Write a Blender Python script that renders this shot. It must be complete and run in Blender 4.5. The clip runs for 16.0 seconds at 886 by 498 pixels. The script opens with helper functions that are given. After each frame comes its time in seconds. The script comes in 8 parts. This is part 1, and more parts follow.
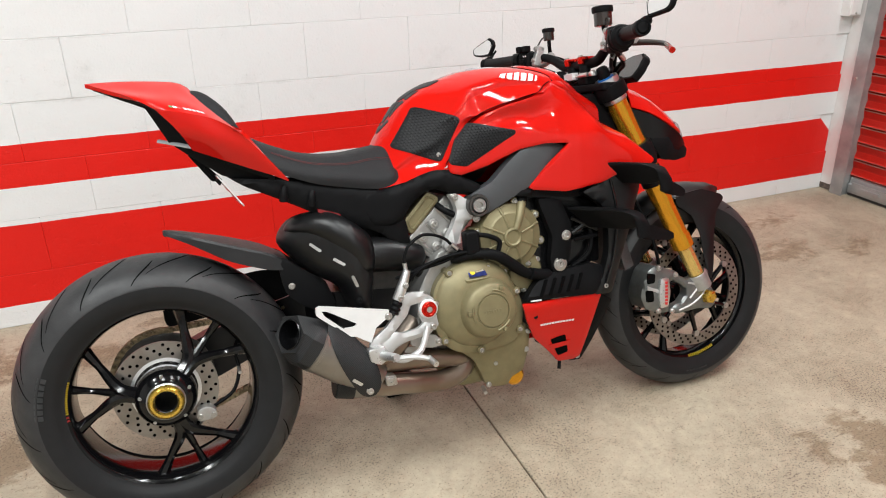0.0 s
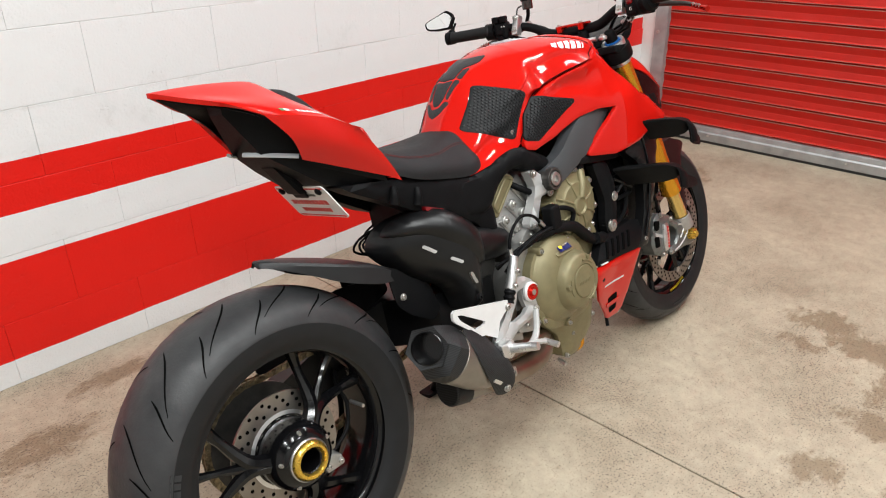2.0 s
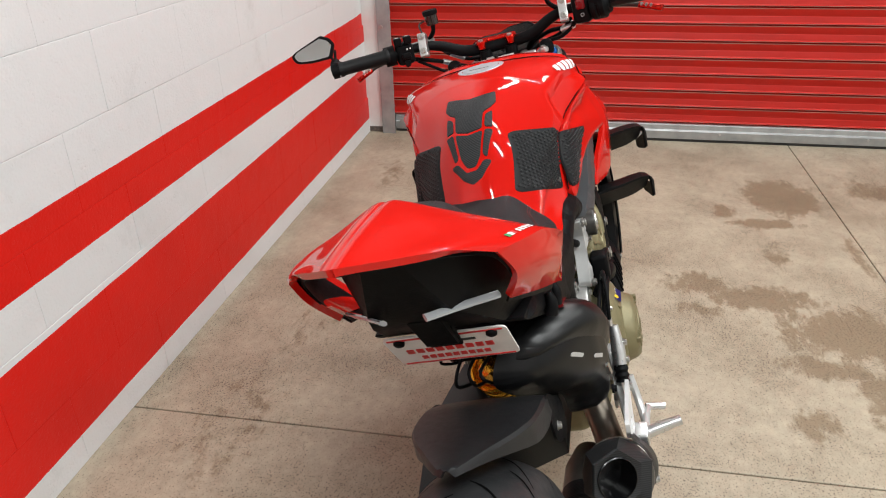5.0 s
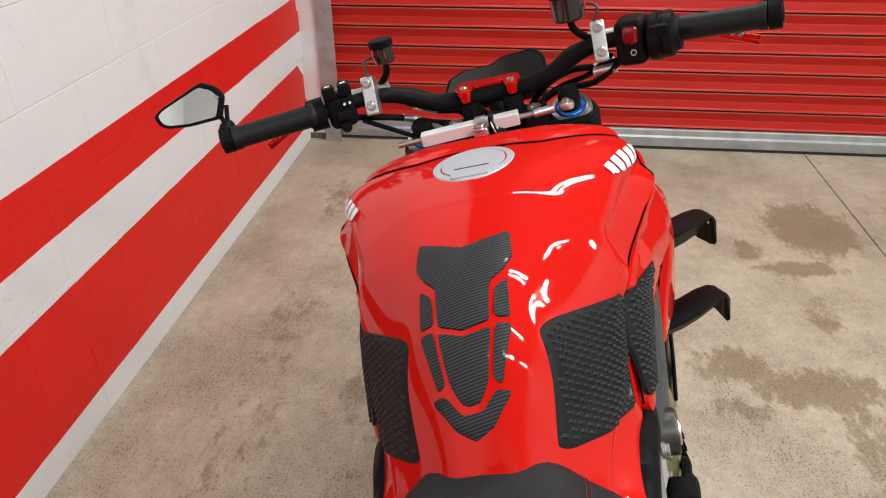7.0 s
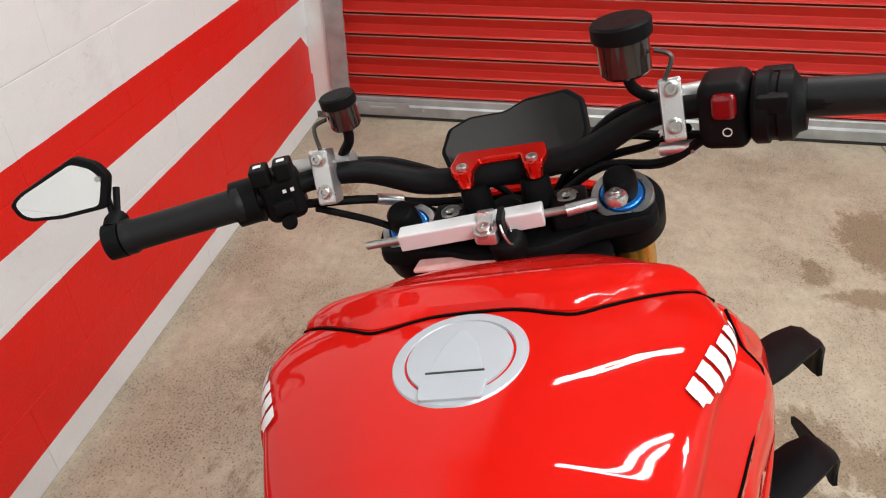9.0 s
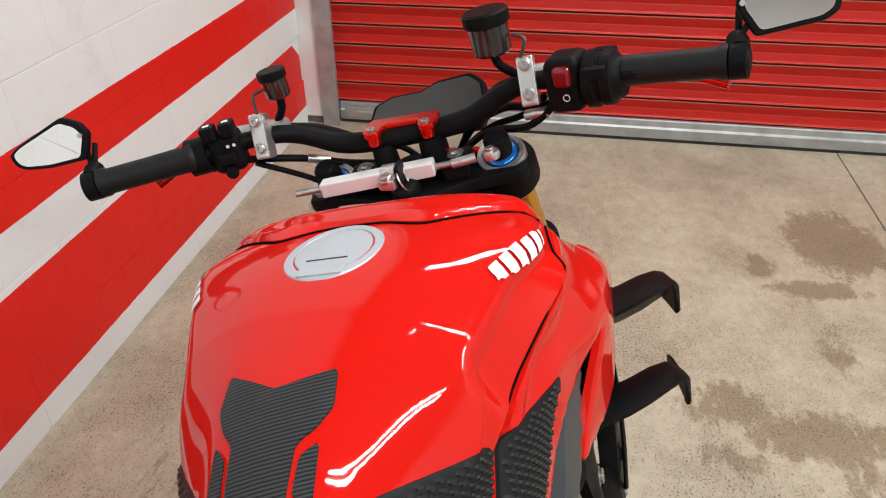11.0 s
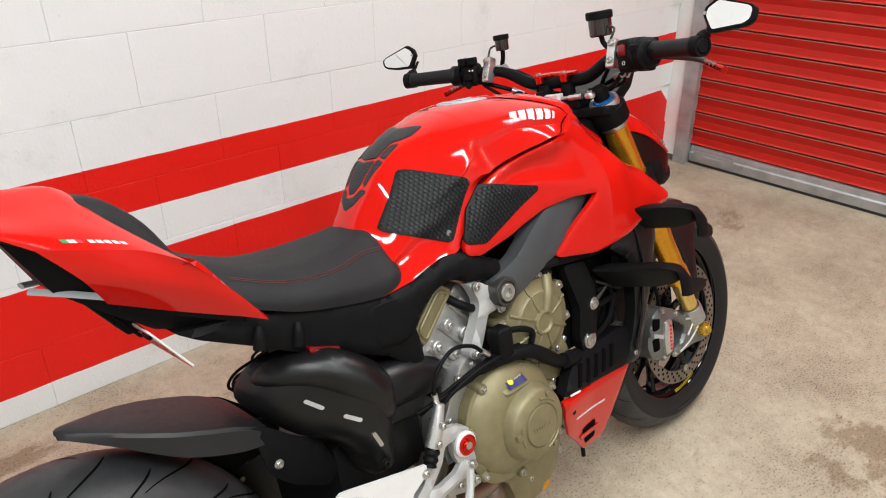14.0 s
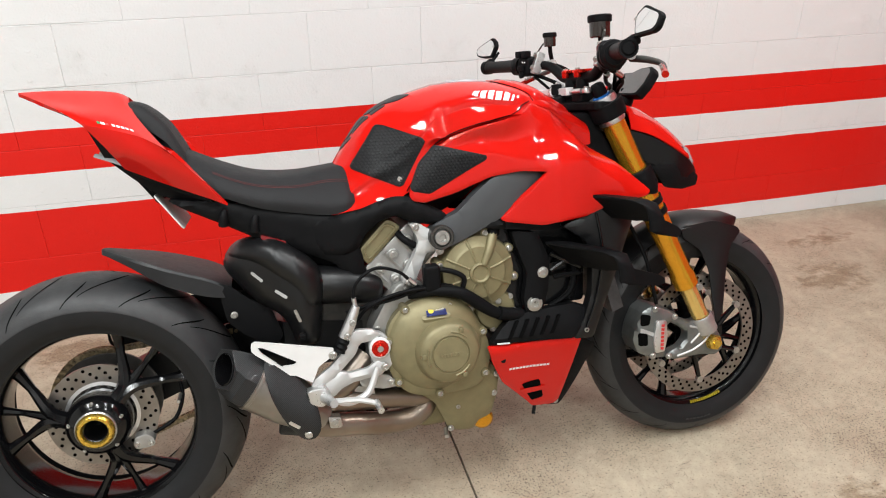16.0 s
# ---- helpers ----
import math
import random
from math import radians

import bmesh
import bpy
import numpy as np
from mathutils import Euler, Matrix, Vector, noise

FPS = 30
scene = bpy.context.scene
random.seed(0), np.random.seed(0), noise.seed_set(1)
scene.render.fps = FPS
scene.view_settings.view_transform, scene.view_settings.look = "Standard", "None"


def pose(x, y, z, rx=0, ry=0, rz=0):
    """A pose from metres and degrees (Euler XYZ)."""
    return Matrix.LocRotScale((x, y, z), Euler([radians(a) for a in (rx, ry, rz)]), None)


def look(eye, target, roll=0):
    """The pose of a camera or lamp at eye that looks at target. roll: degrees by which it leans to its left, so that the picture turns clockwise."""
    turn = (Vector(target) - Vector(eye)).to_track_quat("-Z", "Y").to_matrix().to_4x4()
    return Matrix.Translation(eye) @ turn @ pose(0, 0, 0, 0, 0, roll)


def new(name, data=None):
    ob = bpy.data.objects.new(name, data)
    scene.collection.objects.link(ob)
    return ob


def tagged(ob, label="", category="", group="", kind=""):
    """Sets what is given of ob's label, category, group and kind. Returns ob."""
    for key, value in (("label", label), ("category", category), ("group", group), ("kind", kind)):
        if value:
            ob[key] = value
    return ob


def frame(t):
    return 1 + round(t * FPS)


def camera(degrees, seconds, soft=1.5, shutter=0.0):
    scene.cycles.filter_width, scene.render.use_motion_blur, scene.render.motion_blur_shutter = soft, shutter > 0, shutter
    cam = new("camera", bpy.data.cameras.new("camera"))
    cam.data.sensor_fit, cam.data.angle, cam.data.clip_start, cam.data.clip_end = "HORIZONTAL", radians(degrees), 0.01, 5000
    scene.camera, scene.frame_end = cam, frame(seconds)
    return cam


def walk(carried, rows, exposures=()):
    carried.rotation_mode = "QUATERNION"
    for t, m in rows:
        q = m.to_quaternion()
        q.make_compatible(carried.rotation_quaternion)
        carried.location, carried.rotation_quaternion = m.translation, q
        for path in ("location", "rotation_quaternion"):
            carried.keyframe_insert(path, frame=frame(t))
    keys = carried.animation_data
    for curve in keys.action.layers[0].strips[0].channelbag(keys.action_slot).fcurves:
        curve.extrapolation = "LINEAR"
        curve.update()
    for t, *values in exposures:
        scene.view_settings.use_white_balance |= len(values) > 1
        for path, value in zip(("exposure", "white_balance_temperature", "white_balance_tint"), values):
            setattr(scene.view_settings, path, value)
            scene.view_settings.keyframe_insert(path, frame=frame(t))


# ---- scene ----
cam = camera(62.9, 16.0, 1.1)
PATH = [
    (0, (0.103, -1.505, 1.307), (0.757, 0.208, 0.509), -1.1),
    (0.5, (-0.102, -1.408, 1.304), (0.728, 0.213, 0.477), -1.1),
    (1, (-0.268, -1.257, 1.311), (0.68, 0.279, 0.45), -1.1),
    (1.5, (-0.424, -1.108, 1.318), (0.679, 0.313, 0.443), -1.2),
    (2, (-0.586, -0.935, 1.305), (0.701, 0.326, 0.438), -1.1),
    (2.5, (-0.681, -0.759, 1.309), (0.736, 0.344, 0.428), -1.4),
    (3, (-0.764, -0.563, 1.31), (0.767, 0.362, 0.415), -1.2),
    (5.3, (-0.528, 0.137, 1.338), (1.229, 0.422, 0.426), -1.3),
    (5.5, (-0.455, 0.170, 1.337), (1.309, 0.425, 0.429), -1.3),
    (6, (-0.248, 0.208, 1.343), (1.521, 0.397, 0.428), -1.3),
    (6.5, (-0.053, 0.212, 1.326), (1.697, 0.383, 0.372), -0.7),
    (7, (0.118, 0.221, 1.319), (1.833, 0.431, 0.313), -0.5),
    (7.5, (0.291, 0.243, 1.33), (1.99, 0.484, 0.302), -0.7),
    (8, (0.438, 0.255, 1.324), (2.127, 0.494, 0.279), -0.8),
    (8.2, (0.493, 0.249, 1.33), (2.159, 0.499, 0.252), -1.0),
    (10.3, (0.551, 0.16, 1.318), (2.164, 0.457, 0.171), -0.8),
    (10.5, (0.499, 0.138, 1.33), (2.12, 0.434, 0.197), -0.9),
    (11, (0.364, 0.074, 1.351), (2.011, 0.38, 0.258), -0.6),
    (11.5, (0.235, -0.032, 1.362), (1.882, 0.392, 0.309), -0.1),
    (12, (0.11, -0.149, 1.366), (1.716, 0.474, 0.351), -0.3),
    (12.5, (-0.002, -0.29, 1.375), (1.557, 0.47, 0.379), -0.1),
    (13, (-0.082, -0.441, 1.399), (1.412, 0.459, 0.42), -0.3),
    (13.5, (-0.103, -0.623, 1.4), (1.272, 0.488, 0.466), -0.2),
    (14, (-0.07, -0.751, 1.365), (1.123, 0.575, 0.461), -0.4),
    (14.5, (0.012, -0.897, 1.359), (0.987, 0.579, 0.426), -0.4),
    (15, (0.134, -1.095, 1.36), (0.936, 0.48, 0.425), -0.4),
    (15.5, (0.270, -1.272, 1.37), (0.902, 0.388, 0.451), -0.5),
    (16, (0.422, -1.382, 1.377), (0.872, 0.357, 0.497), -0.7),
]
walk(cam, [(t, look(eye, target, roll)) for t, eye, target, roll in PATH],
     exposures=[(0, 0.0), (3, 0.0), (5.3, -0.14), (7, -0.12), (12, -0.12), (13.5, -0.05), (15, 0.03), (16, 0.03)])

from mathutils.bvhtree import BVHTree

# ---------------------------------------------------------------- light
world = bpy.data.worlds.new("room_world")
world.use_nodes = True
world.node_tree.nodes["Background"].inputs[0].default_value = (0.9, 0.95, 1.0, 1)
world.node_tree.nodes["Background"].inputs[1].default_value = 0.02
scene.world = world
scene.view_settings.exposure = 0.0

STRIPS = [(2.95, -0.2, 1.5, 90), (1.35, -0.9, 1.5, 90), (-0.1, -1.6, 1.8, 90), (-1.5, -0.7, 1.5, 90), (1.35, -3.2, 1.2, 90), (-1.5, -3.2, 1.2, 90)]
STRIP_GAIN = [1.25, 0.97, 1.35, 1.75, 1.1, 1.1]
LAMP_Z, LAMP_W = 3.5, 48.0
for (lx, ly, length, turned), gain in zip(STRIPS, STRIP_GAIN):
    for off in (-0.05, 0.05):
        data = bpy.data.lights.new("tube_light", "AREA")
        data.shape, data.size, data.size_y = "RECTANGLE", length, 0.045
        data.energy, data.color = LAMP_W * gain / 2, (0.965, 1.0, 0.995)
        lamp = new("tube_light", data)
        lamp.matrix_world = pose(lx, ly, LAMP_Z, 0, 0, turned) @ Matrix.Translation((0, off, 0))


# ---------------------------------------------------------------- materials
def material(name, colour, rough=0.5, metal=0.0, coat=0.0, second=None, scale=30.0, amount=0.5, bump=0.0, bump_scale=200.0,
             rough_var=0.08, spec=0.5, detail=6.0):
    """A surface with colour mottling at two scales, uneven gloss and fine relief."""
    m = bpy.data.materials.new(name)
    m.use_nodes = True
    nt = m.node_tree
    bs = nt.nodes["Principled BSDF"]
    tc = nt.nodes.new("ShaderNodeTexCoord")
    n1 = nt.nodes.new("ShaderNodeTexNoise")
    n1.inputs["Scale"].default_value, n1.inputs["Detail"].default_value = scale, detail
    nt.links.new(tc.outputs["Object"], n1.inputs["Vector"])
    ramp = nt.nodes.new("ShaderNodeMapRange")
    ramp.inputs["From Min"].default_value, ramp.inputs["From Max"].default_value = 0.35, 0.7
    ramp.inputs["To Max"].default_value = amount
    nt.links.new(n1.outputs["Fac"], ramp.inputs["Value"])
    mix = nt.nodes.new("ShaderNodeMix")
    mix.data_type = "RGBA"
    mix.inputs["A"].default_value = (*colour, 1)
    mix.inputs["B"].default_value = (*(second or [c * 0.8 for c in colour]), 1)
    nt.links.new(ramp.outputs["Result"], mix.inputs["Factor"])
    nt.links.new(mix.outputs["Result"], bs.inputs["Base Color"])
    n2 = nt.nodes.new("ShaderNodeTexNoise")
    n2.inputs["Scale"].default_value, n2.inputs["Detail"].default_value = scale * 3.1, 4
    nt.links.new(tc.outputs["Object"], n2.inputs["Vector"])
    r2 = nt.nodes.new("ShaderNodeMapRange")
    r2.inputs["To Min"].default_value, r2.inputs["To Max"].default_value = max(rough - rough_var, 0.02), rough + rough_var
    nt.links.new(n2.outputs["Fac"], r2.inputs["Value"])
    nt.links.new(r2.outputs["Result"], bs.inputs["Roughness"])
    bs.inputs["Metallic"].default_value, bs.inputs["Coat Weight"].default_value = metal, coat
    bs.inputs["Coat IOR"].default_value = 1.42
    bs.inputs["Coat Roughness"].default_value, bs.inputs["Specular IOR Level"].default_value = 0.03, spec
    if bump:
        n3 = nt.nodes.new("ShaderNodeTexNoise")
        n3.inputs["Scale"].default_value, n3.inputs["Detail"].default_value = bump_scale, 5
        nt.links.new(tc.outputs["Object"], n3.inputs["Vector"])
        b = nt.nodes.new("ShaderNodeBump")
        b.inputs["Strength"].default_value, b.inputs["Distance"].default_value = bump, 0.002
        nt.links.new(n3.outputs["Fac"], b.inputs["Height"])
        nt.links.new(b.outputs["Normal"], bs.inputs["Normal"])
    return m


def node(nt, kind, values=(), links=(), **props):
    n = nt.nodes.new(kind)
    if "operation" in props:
        n.operation = props["operation"]
    if "data_type" in props:
        n.data_type = props["data_type"]
    if "bands_direction" in props:
        n.bands_direction = props["bands_direction"]
    for key, value in values:
        n.inputs[key].default_value = value
    for key, out in links:
        nt.links.new(out, n.inputs[key])
    return n


def wall_paint():
    """White block paint with two red bands, chips, scuffs and roller texture."""
    m = bpy.data.materials.new("wall_paint")
    m.use_nodes = True
    nt = m.node_tree
    bs = nt.nodes["Principled BSDF"]
    geo = node(nt, "ShaderNodeNewGeometry")
    pos = geo.outputs["Position"]
    sep = node(nt, "ShaderNodeSeparateXYZ", links=[(0, pos)])
    wob = node(nt, "ShaderNodeTexNoise", [("Scale", 9.0), ("Detail", 5.0)], [("Vector", pos)])
    wz = node(nt, "ShaderNodeMath", [(1, 0.006)], [(0, wob.outputs["Fac"])], operation="MULTIPLY")
    z = node(nt, "ShaderNodeMath", links=[(0, sep.outputs["Z"]), (1, wz.outputs[0])], operation="ADD")

    def band(lo, hi):
        a = node(nt, "ShaderNodeMath", [(1, lo + 0.003)], [(0, z.outputs[0])], operation="GREATER_THAN")
        b = node(nt, "ShaderNodeMath", [(1, hi + 0.003)], [(0, z.outputs[0])], operation="LESS_THAN")
        return node(nt, "ShaderNodeMath", links=[(0, a.outputs[0]), (1, b.outputs[0])], operation="MULTIPLY").outputs[0]

    # the lower band stops short of the jamb at a slanted cut
    slant_x = node(nt, "ShaderNodeMath", [(1, -1.05), (2, 3.70)], [(0, sep.outputs["Z"])], operation="MULTIPLY_ADD")
    short = node(nt, "ShaderNodeMath", links=[(0, sep.outputs["X"]), (1, slant_x.outputs[0])], operation="LESS_THAN")
    cut = node(nt, "ShaderNodeMath", links=[(0, band(0.082, 0.388)), (1, short.outputs[0])], operation="MULTIPLY").outputs[0]
    red = node(nt, "ShaderNodeMath", links=[(0, cut), (1, band(0.523, 0.674))], operation="ADD")
    # chips in the red bands, where the white undercoat shows
    chip = node(nt, "ShaderNodeTexNoise", [("Scale", 14.0), ("Detail", 9.0), ("Roughness", 0.75)], [("Vector", pos)])
    chipped = node(nt, "ShaderNodeMath", [(1, 0.735)], [(0, chip.outputs["Fac"])], operation="LESS_THAN")
    redf = node(nt, "ShaderNodeMath", links=[(0, red.outputs[0]), (1, chipped.outputs[0])], operation="MULTIPLY")
    # grime on the white
    dirt = node(nt, "ShaderNodeTexNoise", [("Scale", 3.2), ("Detail", 8.0), ("Roughness", 0.68)], [("Vector", pos)])
    dm = node(nt, "ShaderNodeMapRange", [("From Min", 0.55), ("From Max", 0.74), ("To Max", 0.70)], [("Value", dirt.outputs["Fac"])])
    spots = node(nt, "ShaderNodeTexNoise", [("Scale", 38.0), ("Detail", 4.0)], [("Vector", pos)])
    sm = node(nt, "ShaderNodeMapRange", [("From Min", 0.71), ("From Max", 0.78), ("To Max", 0.40)], [("Value", spots.outputs["Fac"])])
    sd = node(nt, "ShaderNodeMath", links=[(0, dm.outputs[0]), (1, sm.outputs[0])], operation="MAXIMUM")
    sd2 = node(nt, "ShaderNodeMath", links=[(0, dm.outputs[0]), (1, sd.outputs[0])], operation="MULTIPLY")
    hair = node(nt, "ShaderNodeTexNoise", [("Scale", 6.0), ("Detail", 7.0), ("Roughness", 0.6)], [("Vector", pos)])
    hd = node(nt, "ShaderNodeMath", [(1, 0.5)], [(0, hair.outputs["Fac"])], operation="SUBTRACT")
    ha = node(nt, "ShaderNodeMath", links=[(0, hd.outputs[0])], operation="ABSOLUTE")
    hm = node(nt, "ShaderNodeMapRange", [("From Min", 0.003), ("From Max", 0.001), ("To Max", 0.12)], [("Value", ha.outputs[0])])
    hk = node(nt, "ShaderNodeMath", links=[(0, hm.outputs[0]), (1, dm.outputs[0])], operation="MULTIPLY")
    grime0 = node(nt, "ShaderNodeMath", links=[(0, sd2.outputs[0]), (1, hk.outputs[0])], operation="MAXIMUM")
    # grime and painted soft shade along the bed joints, in broken lengths
    course = node(nt, "ShaderNodeMath", [(1, 0.2032)], [(0, z.outputs[0])], operation="MODULO")
    off_joint = node(nt, "ShaderNodeMath", [(1, 0.1016)], [(0, course.outputs[0])], operation="SUBTRACT")
    far_joint = node(nt, "ShaderNodeMath", links=[(0, off_joint.outputs[0])], operation="ABSOLUTE")
    smear = node(nt, "ShaderNodeTexNoise", [("Scale", 5.0), ("Detail", 9.0), ("Roughness", 0.7)], [("Vector", pos)])
    reach = node(nt, "ShaderNodeMapRange", [("From Min", 0.45), ("From Max", 0.80), ("To Min", 0.1012), ("To Max", 0.080)], [("Value", smear.outputs["Fac"])])
    over = node(nt, "ShaderNodeMath", links=[(0, far_joint.outputs[0]), (1, reach.outputs[0])], operation="SUBTRACT")
    joint_grime_shade = node(nt, "ShaderNodeMapRange", [("From Min", 0.0), ("From Max", 0.020), ("To Max", 0.50)], [("Value", over.outputs[0])])
    joint_patches = node(nt, "ShaderNodeTexNoise", [("Scale", 1.3), ("Detail", 3.0)], [("Vector", pos)])
    where = node(nt, "ShaderNodeMapRange", [("From Min", 0.52), ("From Max", 0.66)], [("Value", joint_patches.outputs["Fac"])])
    patchy_grime_shade = node(nt, "ShaderNodeMath", links=[(0, joint_grime_shade.outputs[0]), (1, where.outputs[0])], operation="MULTIPLY")
    grime_and_shade = node(nt, "ShaderNodeMath", links=[(0, grime0.outputs[0]), (1, patchy_grime_shade.outputs[0])], operation="MAXIMUM")
    white = node(nt, "ShaderNodeMix", [("A", (0.71, 0.71, 0.71, 1)), ("B", (0.34, 0.325, 0.30, 1))], [("Factor", grime_and_shade.outputs[0])], data_type="RGBA")
    tone = node(nt, "ShaderNodeTexNoise", [("Scale", 2.0), ("Detail", 6.0)], [("Vector", pos)])
    redc = node(nt, "ShaderNodeMix", [("A", (0.70, 0.011, 0.006, 1)), ("B", (0.64, 0.010, 0.006, 1))], [("Factor", tone.outputs["Fac"])], data_type="RGBA")
    col = node(nt, "ShaderNodeMix", links=[("Factor", redf.outputs[0]), ("A", white.outputs["Result"]), ("B", redc.outputs["Result"])], data_type="RGBA")
    nt.links.new(col.outputs["Result"], bs.inputs["Base Color"])
    ro = node(nt, "ShaderNodeMapRange", [("To Min", 0.6), ("To Max", 0.42)], [("Value", red.outputs[0])])
    bs.inputs["Specular IOR Level"].default_value = 0.32
    nt.links.new(ro.outputs["Result"], bs.inputs["Roughness"])
    fine = node(nt, "ShaderNodeTexNoise", [("Scale", 130.0), ("Detail", 4.0)], [("Vector", pos)])
    coarse = node(nt, "ShaderNodeTexNoise", [("Scale", 11.0), ("Detail", 4.0), ("Roughness", 0.5)], [("Vector", pos)])
    add = node(nt, "ShaderNodeMath", [(1, 0.28)], [(0, fine.outputs["Fac"]), (2, coarse.outputs["Fac"])], operation="MULTIPLY_ADD")
    pore = node(nt, "ShaderNodeTexNoise", [("Scale", 46.0), ("Detail", 5.0), ("Roughness", 0.65)], [("Vector", pos)])
    patch = node(nt, "ShaderNodeMapRange", [("From Min", 0.45), ("From Max", 0.65), ("To Max", 0.08)], [("Value", dirt.outputs["Fac"])])
    pv = node(nt, "ShaderNodeMath", links=[(0, pore.outputs["Fac"]), (1, patch.outputs[0])], operation="ADD")
    pk = node(nt, "ShaderNodeMapRange", [("From Min", 0.66), ("From Max", 0.74), ("To Max", 0.17)], [("Value", pv.outputs[0])])
    high = node(nt, "ShaderNodeMath", links=[(0, add.outputs[0]), (1, pk.outputs[0])], operation="SUBTRACT")
    b = node(nt, "ShaderNodeBump", [("Strength", 0.60), ("Distance", 0.008)], [("Height", high.outputs[0])])
    nt.links.new(b.outputs["Normal"], bs.inputs["Normal"])
    return m


FLOOR_STAINS = [(2.66, -0.86, 0.22, 0.17, 1.25), (2.36, -0.72, 0.06, 0.17, 1.0), (2.46, -0.59, 0.10, 0.05, 0.9), (2.78, -1.30, 0.15, 0.17, 0.75), (2.40, -1.34, 0.26, 0.11, 0.7), (2.12, -1.03, 0.22, 0.04, 0.7), (2.08, -0.72, 0.12, 0.06, 0.6),
                (1.80, -0.40, 0.10, 0.13, 0.9), (1.72, -0.62, 0.10, 0.22, 0.95), (1.62, -0.38, 0.06, 0.12, 0.6), (1.52, -0.84, 0.18, 0.26, 1.0), (1.33, -0.72, 0.07, 0.18, 0.9), (1.16, -0.88, 0.24, 0.14, 0.85), (1.05, -0.62, 0.10, 0.08, 0.8),
                (0.04, 1.10, 0.16, 0.05, 0.9), (-0.26, 0.92, 0.20, 0.10, 0.75), (-0.46, 0.42, 0.13, 0.16, 0.8), (1.60, 0.64, 0.13, 0.10, 0.5), (1.84, 0.92, 0.32, 0.12, 0.45), (1.36, 0.90, 0.28, 0.14, 0.45), (0.80, 0.95, 0.40, 0.12, 0.45),
                (2.55, 0.68, 0.22, 0.14, 0.62), (2.86, 0.60, 0.22, 0.10, 0.55), (2.75, 0.98, 0.30, 0.08, 0.5), (2.05, -1.35, 0.5, 0.2, 0.6), (1.5, 0.45, 0.4, 0.24, 0.42), (-0.62, 0.98, 0.3, 0.2, 0.7)]


def concrete():
    """Bare sealed concrete: warm grey, pitted, with oil stains of their own outline."""
    m = bpy.data.materials.new("concrete")
    m.use_nodes = True
    nt = m.node_tree
    bs = nt.nodes["Principled BSDF"]
    pos = node(nt, "ShaderNodeNewGeometry").outputs["Position"]
    big = node(nt, "ShaderNodeTexNoise", [("Scale", 2.4), ("Detail", 9.0), ("Roughness", 0.66)], [("Vector", pos)])
    mid = node(nt, "ShaderNodeTexNoise", [("Scale", 24.0), ("Detail", 10.0), ("Roughness", 0.82)], [("Vector", pos)])
    ramp = node(nt, "ShaderNodeValToRGB", links=[("Fac", big.outputs["Fac"])])
    ramp.color_ramp.elements[0].position, ramp.color_ramp.elements[0].color = 0.24, (0.270, 0.216, 0.150, 1)
    ramp.color_ramp.elements[1].position, ramp.color_ramp.elements[1].color = 0.64, (0.405, 0.350, 0.262, 1)
    mm = node(nt, "ShaderNodeMapRange", [("From Min", 0.3), ("From Max", 0.7), ("To Min", 0.76), ("To Max", 1.20)], [("Value", mid.outputs["Fac"])])
    mul = node(nt, "ShaderNodeVectorMath", links=[(0, ramp.outputs["Color"]), (1, mm.outputs["Result"])], operation="MULTIPLY")
    # oil and water stains: each an oval with a ragged edge
    rag0 = node(nt, "ShaderNodeTexNoise", [("Scale", 9.0), ("Detail", 13.0), ("Roughness", 0.80), ("Distortion", 0.4)], [("Vector", pos)])
    streak_v = node(nt, "ShaderNodeVectorMath", [(1, (9.0, 26.0, 1.0))], [(0, pos)], operation="MULTIPLY")
    streak = node(nt, "ShaderNodeTexNoise", [("Scale", 1.0), ("Detail", 10.0), ("Roughness", 0.75)], [("Vector", streak_v.outputs[0])])
    rag = node(nt, "ShaderNodeMix", [("Factor", 0.42)], [("A", rag0.outputs["Fac"]), ("B", streak.outputs["Fac"])], data_type="FLOAT")
    rag_k = node(nt, "ShaderNodeMath", [(1, 1.7), (2, -0.35)], [(0, rag.outputs["Result"])], operation="MULTIPLY_ADD")
    rag_out = rag_k.outputs[0]
    total = None
    for sx, sy, rx, ry, deep in FLOOR_STAINS:
        off = node(nt, "ShaderNodeVectorMath", [(1, (sx, sy, 0))], [(0, pos)], operation="SUBTRACT")
        sc = node(nt, "ShaderNodeVectorMath", [(1, (1 / rx, 1 / ry, 0))], [(0, off.outputs[0])], operation="MULTIPLY")
        ln = node(nt, "ShaderNodeVectorMath", links=[(0, sc.outputs[0])], operation="LENGTH")
        inside = node(nt, "ShaderNodeMapRange", [("From Min", 1.35), ("From Max", 0.35), ("To Max", deep)], [("Value", ln.outputs["Value"])])
        total = inside if total is None else node(nt, "ShaderNodeMath", links=[(0, total.outputs[0]), (1, inside.outputs[0])], operation="MAXIMUM")
    sm = node(nt, "ShaderNodeMath", [(1, 0.40)], [(0, total.outputs[0])], operation="MULTIPLY")
    both = node(nt, "ShaderNodeMath", links=[(0, sm.outputs[0]), (1, rag_out)], operation="ADD")
    edge = node(nt, "ShaderNodeMapRange", [("From Min", 0.65), ("From Max", 0.77), ("To Max", 0.88)], [("Value", both.outputs[0])])
    stained = node(nt, "ShaderNodeMix", [("B", (0.205, 0.152, 0.094, 1))], [("Factor", edge.outputs["Result"]), ("A", mul.outputs[0])], data_type="RGBA")
